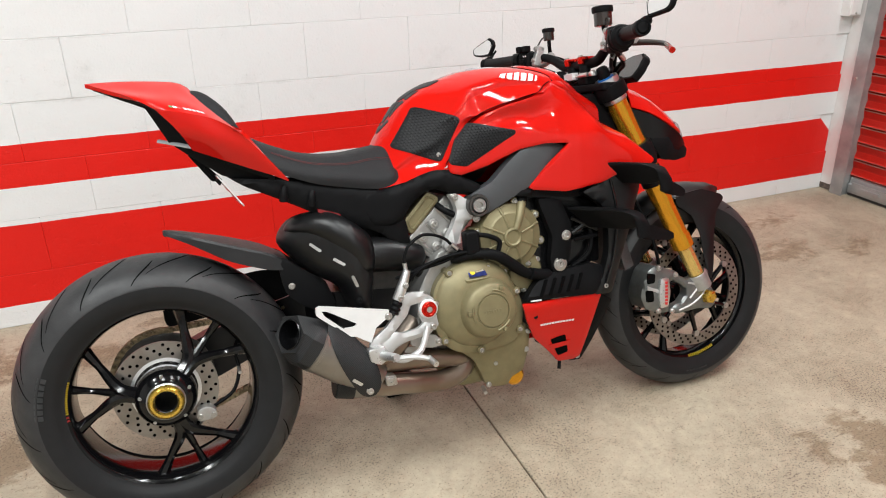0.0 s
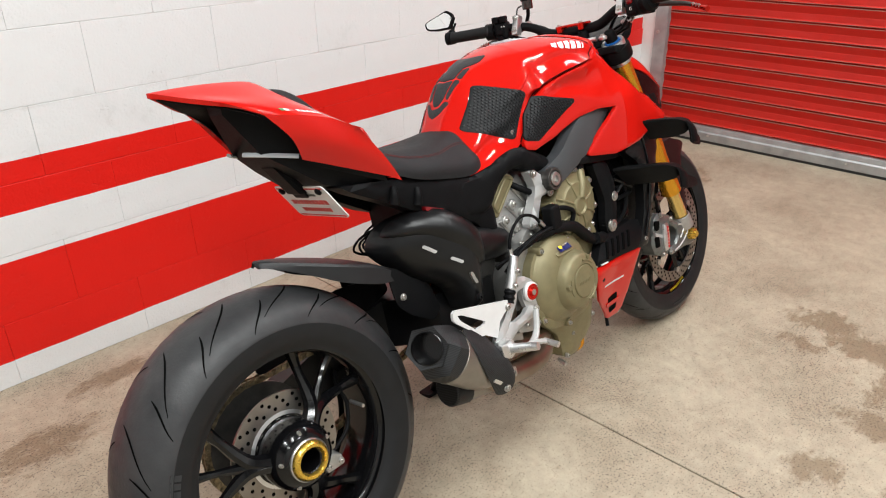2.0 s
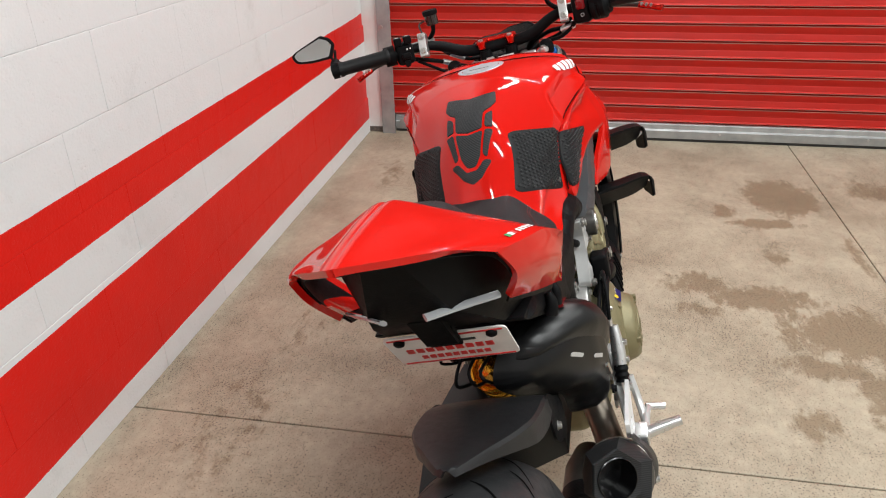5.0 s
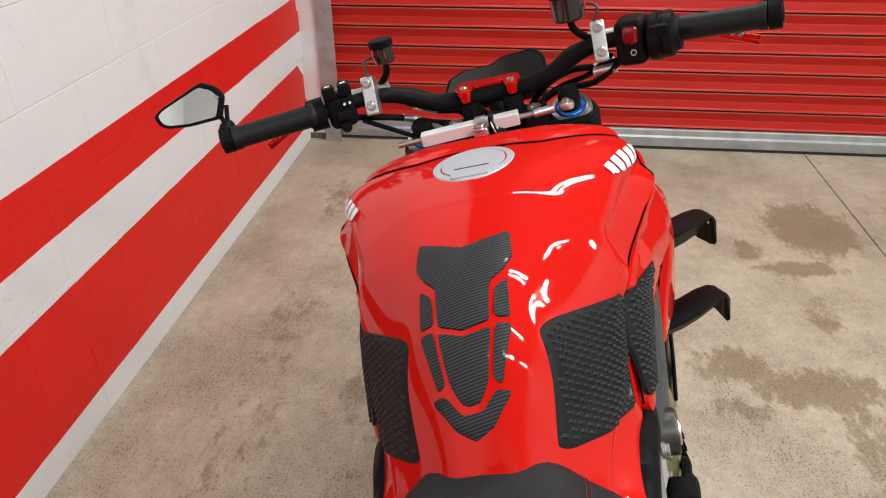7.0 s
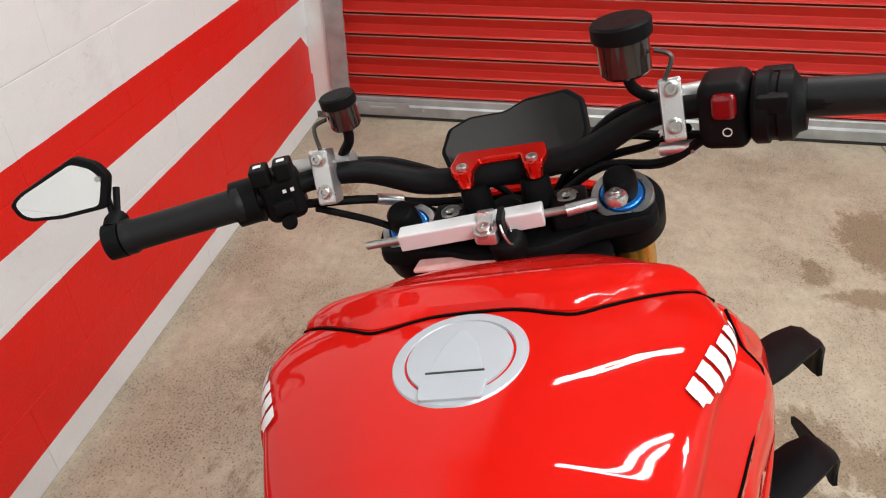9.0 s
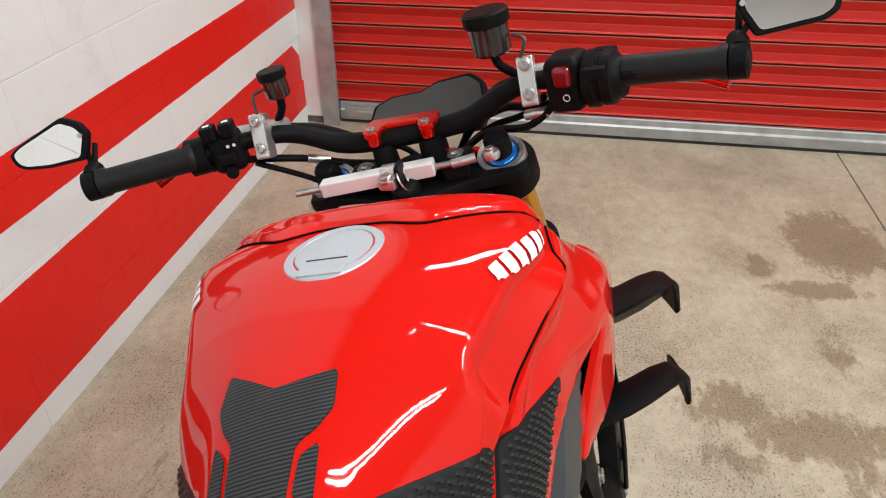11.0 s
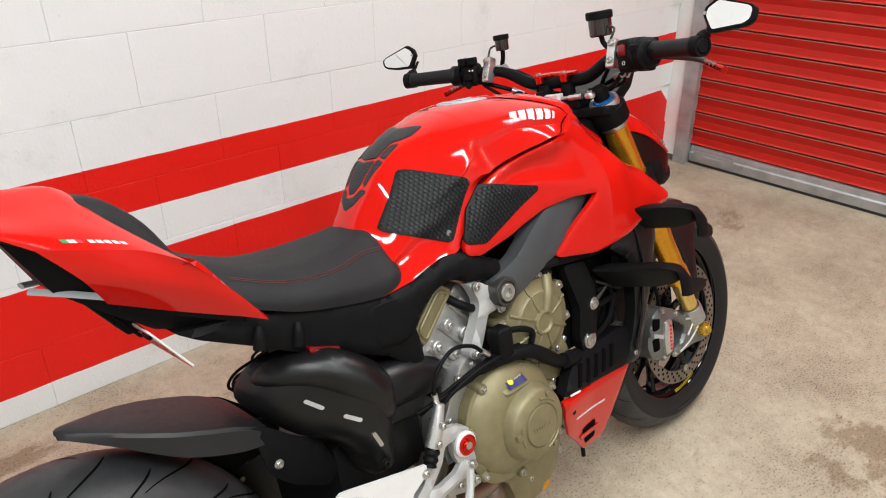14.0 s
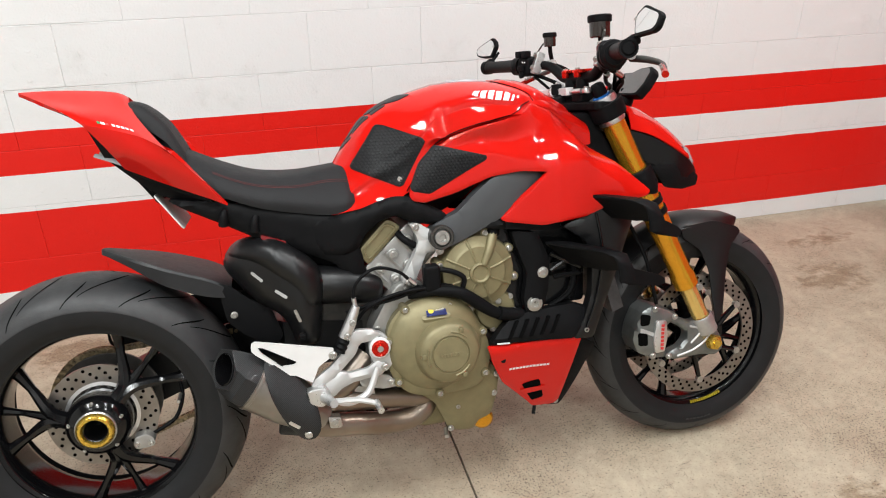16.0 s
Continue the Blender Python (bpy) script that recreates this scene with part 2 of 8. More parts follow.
    # pits and dark specks
    pit = node(nt, "ShaderNodeTexNoise", [("Scale", 170.0), ("Detail", 4.0), ("Roughness", 0.7)], [("Vector", pos)])
    dens = node(nt, "ShaderNodeMapRange", [("From Min", 0.3), ("From Max", 0.7), ("To Min", -0.05), ("To Max", 0.06)], [("Value", big.outputs["Fac"])])
    pq = node(nt, "ShaderNodeMath", links=[(0, pit.outputs["Fac"]), (1, dens.outputs["Result"])], operation="SUBTRACT")
    pv = node(nt, "ShaderNodeMath", [(1, 0.03)], [(0, edge.outputs["Result"]), (2, pq.outputs[0])], operation="MULTIPLY_ADD")
    pm = node(nt, "ShaderNodeMapRange", [("From Min", 0.572), ("From Max", 0.605), ("To Max", 0.92)], [("Value", pv.outputs[0])])
    hair = node(nt, "ShaderNodeTexNoise", [("Scale", 4.0), ("Detail", 9.0), ("Roughness", 0.62)], [("Vector", pos)])
    hd = node(nt, "ShaderNodeMath", [(1, 0.5)], [(0, hair.outputs["Fac"])], operation="SUBTRACT")
    ha = node(nt, "ShaderNodeMath", links=[(0, hd.outputs[0])], operation="ABSOLUTE")
    hm = node(nt, "ShaderNodeMapRange", [("From Min", 0.0030), ("From Max", 0.0008), ("To Max", 0.8)], [("Value", ha.outputs[0])])
    sel = node(nt, "ShaderNodeMapRange", [("From Min", 0.50), ("From Max", 0.60)], [("Value", rag_out)])
    hk = node(nt, "ShaderNodeMath", links=[(0, hm.outputs[0]), (1, sel.outputs[0])], operation="MULTIPLY")
    dots = node(nt, "ShaderNodeMath", links=[(0, pm.outputs[0]), (1, hk.outputs[0])], operation="MAXIMUM")
    pitted = node(nt, "ShaderNodeMix", [("B", (0.085, 0.062, 0.045, 1))], [("Factor", dots.outputs[0]), ("A", stained.outputs["Result"])], data_type="RGBA")
    nt.links.new(pitted.outputs["Result"], bs.inputs["Base Color"])
    rr = node(nt, "ShaderNodeMapRange", [("To Min", 0.62), ("To Max", 0.40)], [("Value", big.outputs["Fac"])])
    nt.links.new(rr.outputs["Result"], bs.inputs["Roughness"])
    b = node(nt, "ShaderNodeBump", [("Strength", 0.3), ("Distance", 0.003)], [("Height", mid.outputs["Fac"])])
    nt.links.new(b.outputs["Normal"], bs.inputs["Normal"])
    return m


def chipped(m, scale, limit, colour):
    """Lets small flakes of the coat be missing."""
    nt = m.node_tree
    bs = nt.nodes["Principled BSDF"]
    pos = node(nt, "ShaderNodeNewGeometry").outputs["Position"]
    n = node(nt, "ShaderNodeTexNoise", [("Scale", scale), ("Detail", 8.0), ("Roughness", 0.72)], [("Vector", pos)])
    k = node(nt, "ShaderNodeMath", [(1, limit)], [(0, n.outputs["Fac"])], operation="GREATER_THAN")
    mix = node(nt, "ShaderNodeMix", [("B", (*colour, 1))], [("Factor", k.outputs[0]), ("A", bs.inputs["Base Color"].links[0].from_socket)], data_type="RGBA")
    nt.links.new(mix.outputs["Result"], bs.inputs["Base Color"])
    return m


def carbon(name, scale=105.0, gloss=0.22, pale=0.040, coat=0.12, spec=0.22):
    """Twill carbon weave under lacquer."""
    m = bpy.data.materials.new(name)
    m.use_nodes = True
    nt = m.node_tree
    bs = nt.nodes["Principled BSDF"]
    tc = node(nt, "ShaderNodeTexCoord")
    rot = node(nt, "ShaderNodeMapping", [("Rotation", (0.0, 0.0, 0.5))], [("Vector", tc.outputs["Object"])])
    w = node(nt, "ShaderNodeTexWave", [("Scale", scale), ("Distortion", 0.6), ("Detail", 1.0)], [("Vector", rot.outputs[0])], bands_direction="DIAGONAL")
    n = node(nt, "ShaderNodeTexNoise", [("Scale", 30.0)], [("Vector", tc.outputs["Object"])])
    mix = node(nt, "ShaderNodeMix", [("A", (0.004, 0.004, 0.0045, 1)), ("B", (pale, pale * 1.02, pale * 1.07, 1))], [("Factor", w.outputs["Fac"])], data_type="RGBA")
    nt.links.new(mix.outputs["Result"], bs.inputs["Base Color"])
    r = node(nt, "ShaderNodeMapRange", [("To Min", gloss), ("To Max", gloss + 0.2)], [("Value", n.outputs["Fac"])])
    nt.links.new(r.outputs["Result"], bs.inputs["Roughness"])
    bs.inputs["Coat Weight"].default_value = coat
    bs.inputs["Specular IOR Level"].default_value = spec
    return m


PAINT_WALL, CONCRETE = wall_paint(), concrete()
RED = material("red_paint", (0.52, 0.0068, 0.0034), 0.5, coat=0.85, second=(0.485, 0.0066, 0.0034), scale=6, rough_var=0.03, amount=0.4, spec=0.02)
DOOR_RED = material("red_door_enamel", (0.80, 0.024, 0.014), 0.38, second=(0.75, 0.026, 0.016), scale=8, amount=0.8, bump=0.08, bump_scale=60)
chipped(DOOR_RED, 9.0, 0.725, (0.62, 0.58, 0.55))
# pale bead colour: worn enamel plus the highlight along the slat ridges
DOOR_WORN_GLINT = material("worn_glint_door_paint", (0.80, 0.22, 0.17), 0.40, second=(0.60, 0.36, 0.31), scale=10, amount=0.9)
GALV = material("galvanised_steel", (0.42, 0.43, 0.43), 0.48, metal=0.6, second=(0.30, 0.31, 0.31), scale=14, amount=0.9, bump=0.1, bump_scale=90)
WHITE_STEEL = material("white_painted_steel", (0.76, 0.74, 0.73), 0.45, second=(0.60, 0.56, 0.54), scale=9, amount=0.6, bump=0.1, bump_scale=120)
CEILING = material("dark_ceiling", (0.13, 0.128, 0.124), 0.85, second=(0.10, 0.10, 0.097), scale=5)
PLAIN_WALL = material("plain_wall_paint", (0.52, 0.515, 0.505), 0.7, second=(0.44, 0.435, 0.425), scale=4)
RUST = material("rusty_base", (0.16, 0.12, 0.10), 0.8, second=(0.07, 0.055, 0.05), scale=60, amount=1.0, bump=0.4)
RUBBER = material("tyre_rubber", (0.018, 0.0184, 0.0196), 0.46, second=(0.036, 0.0355, 0.0365), scale=14, amount=1.0, bump=0.22, bump_scale=180, spec=0.36, rough_var=0.15, detail=10.0)
PAD_RUBBER = material("pad_rubber", (0.009, 0.0092, 0.010), 0.42, second=(0.013, 0.013, 0.0138), scale=18, amount=0.8, bump=0.12, bump_scale=260, spec=0.13)
PAD_STUD = material("pad_stud_rubber", (0.010, 0.0102, 0.011), 0.46, second=(0.014, 0.014, 0.0148), scale=18, amount=0.8, spec=0.26)
SIDE_RUBBER = material("smooth_sidewall_rubber", (0.011, 0.0112, 0.012), 0.46, second=(0.015, 0.015, 0.016), scale=30, spec=0.19)
GROOVE = material("tread_groove", (0.002, 0.002, 0.002), 0.9, spec=0.05)
SIDEWALL = material("tyre_lettering_rubber", (0.045, 0.046, 0.048), 0.6, scale=60)
BLACK_RIM = material("black_wheel_enamel", (0.003, 0.003, 0.0034), 0.13, second=(0.004, 0.004, 0.0045), scale=25, spec=0.36, rough_var=0.03)
BLACK = material("black_plastic", (0.0045, 0.0045, 0.005), 0.50, second=(0.007, 0.007, 0.0076), scale=35, bump=0.12, bump_scale=420, spec=0.08)
GLOSS_BLACK = material("gloss_black_plastic", (0.004, 0.004, 0.0045), 0.22, scale=20, spec=0.35)
SATIN_BLACK = material("satin_black_coating", (0.0045, 0.0045, 0.005), 0.34, second=(0.006, 0.006, 0.0066), scale=14, rough_var=0.03, bump=0.03, bump_scale=60, spec=0.35)
HUGGER = material("satin_grey_black_plastic", (0.011, 0.011, 0.012), 0.44, second=(0.015, 0.015, 0.016), scale=30, bump=0.08, bump_scale=420, spec=0.32)
GREY_FRAME = material("grey_frame_paint", (0.044, 0.047, 0.051), 0.5, second=(0.038, 0.040, 0.044), scale=20, bump=0.1, bump_scale=500)
SEAT_M = material("seat_vinyl", (0.012, 0.0122, 0.0135), 0.60, second=(0.016, 0.016, 0.017), scale=12, bump=0.5, bump_scale=620, spec=0.25)
OLIVE = material("olive_gold_magnesium", (0.215, 0.185, 0.098), 0.46, metal=0.35, second=(0.165, 0.142, 0.076), scale=40, amount=0.7, bump=0.22, bump_scale=500)
ALLOY = material("cast_alloy", (0.46, 0.455, 0.44), 0.42, metal=0.75, second=(0.30, 0.295, 0.285), scale=30, amount=0.8, bump=0.25, bump_scale=420)
BRIGHT = material("brushed_aluminium", (0.68, 0.68, 0.68), 0.30, metal=0.9, second=(0.55, 0.55, 0.55), scale=60)
WHITE_ALLOY = material("silver_painted_alloy", (0.72, 0.72, 0.72), 0.40, metal=0.25, second=(0.62, 0.62, 0.62), scale=30, amount=0.5)
SILVER = material("bead_blasted_alloy", (0.52, 0.52, 0.515), 0.42, metal=0.45, second=(0.43, 0.43, 0.425), scale=30, amount=0.6, bump=0.1, bump_scale=400)
CAL_GREY = material("grey_caliper_alloy", (0.15, 0.158, 0.154), 0.36, metal=0.7, second=(0.23, 0.24, 0.235), scale=25, amount=0.7)
PALE_GOLD = material("pale_gold_slider", (0.74, 0.52, 0.17), 0.22, metal=0.75, second=(0.70, 0.48, 0.15), scale=12, amount=0.3, rough_var=0.03)
STEEL = material("bolt_steel", (0.50, 0.49, 0.47), 0.30, metal=0.9, second=(0.34, 0.33, 0.31), scale=80)
DARK_STEEL = material("dark_steel", (0.06, 0.058, 0.055), 0.42, metal=0.7, second=(0.11, 0.10, 0.09), scale=60)
DISC = material("brake_disc_steel", (0.30, 0.275, 0.25), 0.34, metal=0.9, second=(0.20, 0.175, 0.15), scale=20, amount=0.8)
TITAN = material("titanium_silencer", (0.27, 0.25, 0.225), 0.36, metal=0.85, second=(0.20, 0.18, 0.16), scale=18, amount=0.8)
BRONZE = material("heat_tinted_pipe", (0.22, 0.165, 0.125), 0.34, metal=0.9, second=(0.30, 0.26, 0.22), scale=9, amount=0.9)
GOLD = material("gold_anodised_fork", (0.72, 0.34, 0.026), 0.24, metal=0.8, second=(0.68, 0.31, 0.022), scale=12, amount=0.3, rough_var=0.03)
GOLD_NUT = material("gold_anodised_nut", (0.72, 0.47, 0.08), 0.28, metal=0.9, scale=50)
BLUE = material("blue_anodised", (0.02, 0.19, 0.62), 0.3, metal=0.6, scale=50)
RED_ANOD = material("red_anodised", (0.66, 0.022, 0.012), 0.22, metal=0.85, scale=50)
RED_LENS = material("red_lens", (0.17, 0.004, 0.006), 0.15, coat=0.5, scale=20)
SMOKE = material("smoked_reservoir", (0.018, 0.012, 0.010), 0.10, coat=0.6, scale=20)
LABEL_WHITE = material("white_decal", (0.72, 0.72, 0.71), 0.4, scale=40)
LABEL_RED = material("red_print", (0.55, 0.03, 0.03), 0.4, scale=40)
STITCH = material("dull_red_thread", (0.13, 0.014, 0.014), 0.6, scale=40)
LABEL_YELLOW = material("yellow_print", (0.75, 0.58, 0.03), 0.4, scale=40)
LABEL_GREEN = material("green_print", (0.02, 0.26, 0.08), 0.4, scale=40)
LABEL_BLUE = material("blue_print", (0.015, 0.03, 0.20), 0.35, scale=40)
CAP_GREY = material("grey_fuel_cap", (0.43, 0.47, 0.51), 0.40, metal=0.3, second=(0.41, 0.43, 0.45), scale=40, bump=0.1, bump_scale=500)
GRIP = material("rubber_grip", (0.007, 0.007, 0.0076), 0.52, second=(0.010, 0.010, 0.010), scale=60, spec=0.24, bump=0.10, bump_scale=500)
SCREEN = material("dashboard_screen", (0.018, 0.017, 0.017), 0.12, coat=0.8, scale=10)
LENS = material("headlamp_lens", (0.33, 0.34, 0.35), 0.08, coat=1.0, scale=20)
PINK = material("pink_key_tag", (0.66, 0.30, 0.28), 0.45, second=(0.72, 0.45, 0.42), scale=70, amount=0.9)
FINS = material("radiator_fins", (0.055, 0.058, 0.062), 0.45, metal=0.5, second=(0.09, 0.09, 0.095), scale=120, bump=0.5, bump_scale=300)
CHAIN_M = material("oily_chain_steel", (0.45, 0.36, 0.22), 0.36, metal=0.85, second=(0.06, 0.05, 0.035), scale=90, amount=0.9)
CARBON, CARBON_PAD = carbon("carbon_weave", 125.0, 0.46, 0.024, 0.06, 0.28), carbon("carbon_pad_film", 120.0, 0.46)
MIRROR = bpy.data.materials.new("mirror_glass")
MIRROR.use_nodes = True
MIRROR.node_tree.nodes["Principled BSDF"].inputs["Base Color"].default_value = (0.86, 0.87, 0.87, 1)
MIRROR.node_tree.nodes["Principled BSDF"].inputs["Metallic"].default_value = 1.0
MIRROR.node_tree.nodes["Principled BSDF"].inputs["Roughness"].default_value = 0.02


# ---------------------------------------------------------------- mesh helpers
def part(name, bm, mat, parent, label="", sharp=38, kind="", weighted=True):
    """Links a bmesh as one mesh object under a thing or under a part."""
    bmesh.ops.recalc_face_normals(bm, faces=bm.faces[:])
    me = bpy.data.meshes.new(name)
    bm.to_mesh(me)
    bm.free()
    me.shade_smooth()
    me.set_sharp_from_angle(angle=radians(sharp))
    me.materials.append(mat)
    ob = new(name, me)
    if weighted:
        ob.modifiers.new("weighted_normals", "WEIGHTED_NORMAL").keep_sharp = True
    if parent is not None:
        ob.parent = parent
    return tagged(ob, label, kind=kind)


def empty(name, m, label, category):
    ob = new(name)
    ob.empty_display_size = 0.1
    ob.matrix_world = m
    return tagged(ob, label, category)


def smooth(pts, per=4, closed=True):
    """Catmull-Rom through the points."""
    p, out, n = [Vector(q) for q in pts], [], len(pts)
    for i in range(n if closed else n - 1):
        a, b, c, d = (p[(i + k) % n] if closed else p[min(max(i + k, 0), n - 1)] for k in (-1, 0, 1, 2))
        for k in range(per):
            t = k / per
            out.append(0.5 * ((2 * b) + (c - a) * t + (2 * a - 5 * b + 4 * c - d) * t * t + (3 * b - a - 3 * c + d) * t ** 3))
    if not closed:
        out.append(p[-1])
    return out


def rounded(pts, r=0.01, seg=3):
    """A polygon with its corners rounded."""
    out, n = [], len(pts)
    for i in range(n):
        a, b, c = Vector(pts[i - 1]), Vector(pts[i]), Vector(pts[(i + 1) % n])
        u, v = a - b, c - b
        k = min(r, u.length * 0.45, v.length * 0.45)
        s, e = b + u.normalized() * k, b + v.normalized() * k
        for j in range(seg + 1):
            t = j / seg
            out.append(s * (1 - t) ** 2 + b * 2 * t * (1 - t) + e * t * t)
    return out


def box_bm(lo, hi, bevel=0.004, seg=2):
    bm = bmesh.new()
    bmesh.ops.create_cube(bm, size=1)
    for v in bm.verts:
        v.co = Vector([lo[k] + (v.co[k] + 0.5) * (hi[k] - lo[k]) for k in range(3)])
    if bevel:
        bmesh.ops.bevel(bm, geom=bm.edges[:], offset=bevel, segments=seg, affect="EDGES", profile=0.5)
    return bm


def prism(outline, y0, y1, bevel=0.002, plane="xz"):
    """A plate: the outline pushed through from y0 to y1 (or along another axis)."""
    bm = bmesh.new()

    def at(u, v, w):
        return {"xz": (u, w, v), "xy": (u, v, w), "yz": (w, u, v)}[plane]

    lo, hi = ([bm.verts.new(at(p[0], p[1], w)) for p in outline] for w in (y0, y1))
    n = len(outline)
    bm.faces.new(lo)
    bm.faces.new(hi[::-1])
    for i in range(n):
        bm.faces.new((lo[i], lo[(i + 1) % n], hi[(i + 1) % n], hi[i]))
    bmesh.ops.recalc_face_normals(bm, faces=bm.faces[:])
    if bevel:
        rim = [e for e in bm.edges if len(e.link_faces) == 2 and any(len(f.verts) == n and n > 4 or f.verts[:] in (lo, hi) for f in e.link_faces)]
        caps = {f for f in bm.faces if len({v in lo for v in f.verts}) == 1}
        rim = [e for e in bm.edges if any(f in caps for f in e.link_faces)]
        bmesh.ops.bevel(bm, geom=rim, offset=bevel, segments=2, affect="EDGES", profile=0.5, clamp_overlap=True)
    return bm


def panel(outline, depth, thick, side=-1, step=0.014, edge=0.0, ew=0.012, axis="y"):
    """A shaped sheet: outline in (x, z) with half-width depth(x, z) on one side of the bike (axis y), or outline in (x, y) with
    height depth(x, y) (axis z). Its outer edge is rounded off by edge within ew."""
    flat = bmesh.new()
    vs = [flat.verts.new((p[0], p[1], 0)) for p in outline]
    flat.faces.new(vs)
    us, ws = [p[0] for p in outline], [p[1] for p in outline]
    for lo, hi, no, k in ((min(us), max(us), (1, 0, 0), 0), (min(ws), max(ws), (0, 1, 0), 1)):
        n = max(1, int((hi - lo) / step))
        for i in range(1, n):
            co = [0, 0, 0]
            co[k] = lo + (hi - lo) * i / n
            bmesh.ops.bisect_plane(flat, geom=flat.verts[:] + flat.edges[:] + flat.faces[:], plane_co=co, plane_no=no, dist=1e-6)
    a = np.array([(p[0], p[1]) for p in outline])
    ab = np.roll(a, -1, 0) - a

    def reach(q):
        t = np.clip(((q[:, None] - a) * ab).sum(-1) / np.maximum((ab * ab).sum(-1), 1e-12), 0, 1)
        return np.linalg.norm(q[:, None] - (a + t[..., None] * ab), axis=-1).min(1)

    inside = [v for v in flat.verts if not v.is_boundary]
    if inside:
        far = reach(np.array([(v.co.x, v.co.y) for v in inside]))
        close = [v for v, k in zip(inside, far) if k < step * 0.38]
        if close:
            bmesh.ops.dissolve_verts(flat, verts=close)
    bmesh.ops.triangulate(flat, faces=[f for f in flat.faces if len(f.verts) > 4])
    flat.verts.index_update()
    p2 = np.array([(v.co.x, v.co.y) for v in flat.verts])
    d = reach(p2)
    k = 1 - np.clip(d / ew, 0, 1)
    fall = edge * (1 - np.sqrt(np.maximum(1 - k * k, 0)))
    bm = bmesh.new()

    def at(u, v, w):
        return (u, side * w, v) if axis == "y" else (u, v, w)

    w = np.array([depth(u, v) for u, v in p2])
    outer = [bm.verts.new(at(u, v, h - f)) for (u, v), h, f in zip(p2, w, fall)]
    inner = [bm.verts.new(at(u, v, h - thick)) for (u, v), h in zip(p2, w)]
    for f in flat.faces:
        ids = [v.index for v in f.verts]
        bm.faces.new([outer[i] for i in ids])
        bm.faces.new([inner[i] for i in reversed(ids)])
    for e in flat.edges:
        if e.is_boundary:
            i, j = (v.index for v in e.verts)
            bm.faces.new((outer[i], outer[j], inner[j], inner[i]))
    flat.free()
    return bm


def tube(path, r, n=10, per=5, closed=False, flat=1.0):
    """A round bar along a smooth path; r a number or one for each point."""
    pts = smooth(path, per, closed) if per else [Vector(p) for p in path]
    rs = [r] * len(path) if isinstance(r, (int, float)) else list(r)
    m = len(pts)
    rad = [float(np.interp(i / max(m - 1, 1) * (len(rs) - 1), range(len(rs)), rs)) for i in range(m)]
    bm, rings, up = bmesh.new(), [], None
    for i, p in enumerate(pts):
        d = (pts[(i + 1) % m] - pts[i - 1]) if closed else (pts[min(i + 1, m - 1)] - pts[max(i - 1, 0)])
        d.normalize()
        if up is None:
            up = d.orthogonal().normalized()
        up = (up - d * up.dot(d)).normalized()
        side = d.cross(up)
        rings.append([bm.verts.new(p + (up * math.cos(2 * math.pi * k / n) + side * math.sin(2 * math.pi * k / n) * flat) * rad[i]) for k in range(n)])
    for i in range(m if closed else m - 1):
        a, b = rings[i], rings[(i + 1) % m]
        for k in range(n):
            bm.faces.new((a[k], a[(k + 1) % n], b[(k + 1) % n], b[k]))
    if not closed:
        bm.faces.new(rings[0][::-1])
        bm.faces.new(rings[-1])
    return bm


def lathe(profile, centre, axis=(0, 1, 0), seg=48, bm=None, close=False):
    """Turns a profile of (radius, along) about an axis through centre."""
    bm = bm or bmesh.new()
    ax = Vector(axis).normalized()
    u = ax.orthogonal().normalized()
    v, c = ax.cross(u), Vector(centre)
    rings = []
    for r, a in profile:
        if r < 1e-6:
            rings.append([bm.verts.new(c + ax * a)])
        else:
            rings.append([bm.verts.new(c + ax * a + (u * math.cos(2 * math.pi * k / seg) + v * math.sin(2 * math.pi * k / seg)) * r) for k in range(seg)])
    pairs = list(zip(rings, rings[1:])) + ([(rings[-1], rings[0])] if close else [])
    for a, b in pairs:
        for k in range(seg):
            j = (k + 1) % seg
            if len(a) == 1 and len(b) == 1:
                continue
            if len(a) == 1:
                bm.faces.new((a[0], b[j], b[k]))
            elif len(b) == 1:
                bm.faces.new((a[k], a[j], b[0]))
            else:
                bm.faces.new((a[k], a[j], b[j], b[k]))
    return bm


def loft(sections, caps=True, closed=True):
    """A skin over rings of equally many points."""
    bm = bmesh.new()
    rings = [[bm.verts.new(p) for p in s] for s in sections]
    n = len(rings[0])
    for a, b in zip(rings, rings[1:]):
        for k in range(n if closed else n - 1):
            j = (k + 1) % n
            bm.faces.new((a[k], a[j], b[j], b[k]))
    if caps and closed:
        bm.faces.new(rings[0][::-1])
        bm.faces.new(rings[-1])
    return bm


def dense(stations, per_x=4, per_y=4):
    """Half sections (x, [(y, z)...]) made smooth along and across; gives rows of (x, y, z)."""
    rows = [[Vector((x, y, z)) for y, z in sec] for x, sec in stations]
    along = [smooth([r[k] for r in rows], per_x, False) for k in range(len(rows[0]))]
    return [smooth([c[i] for c in along], per_y, False) for i in range(len(along[0]))]


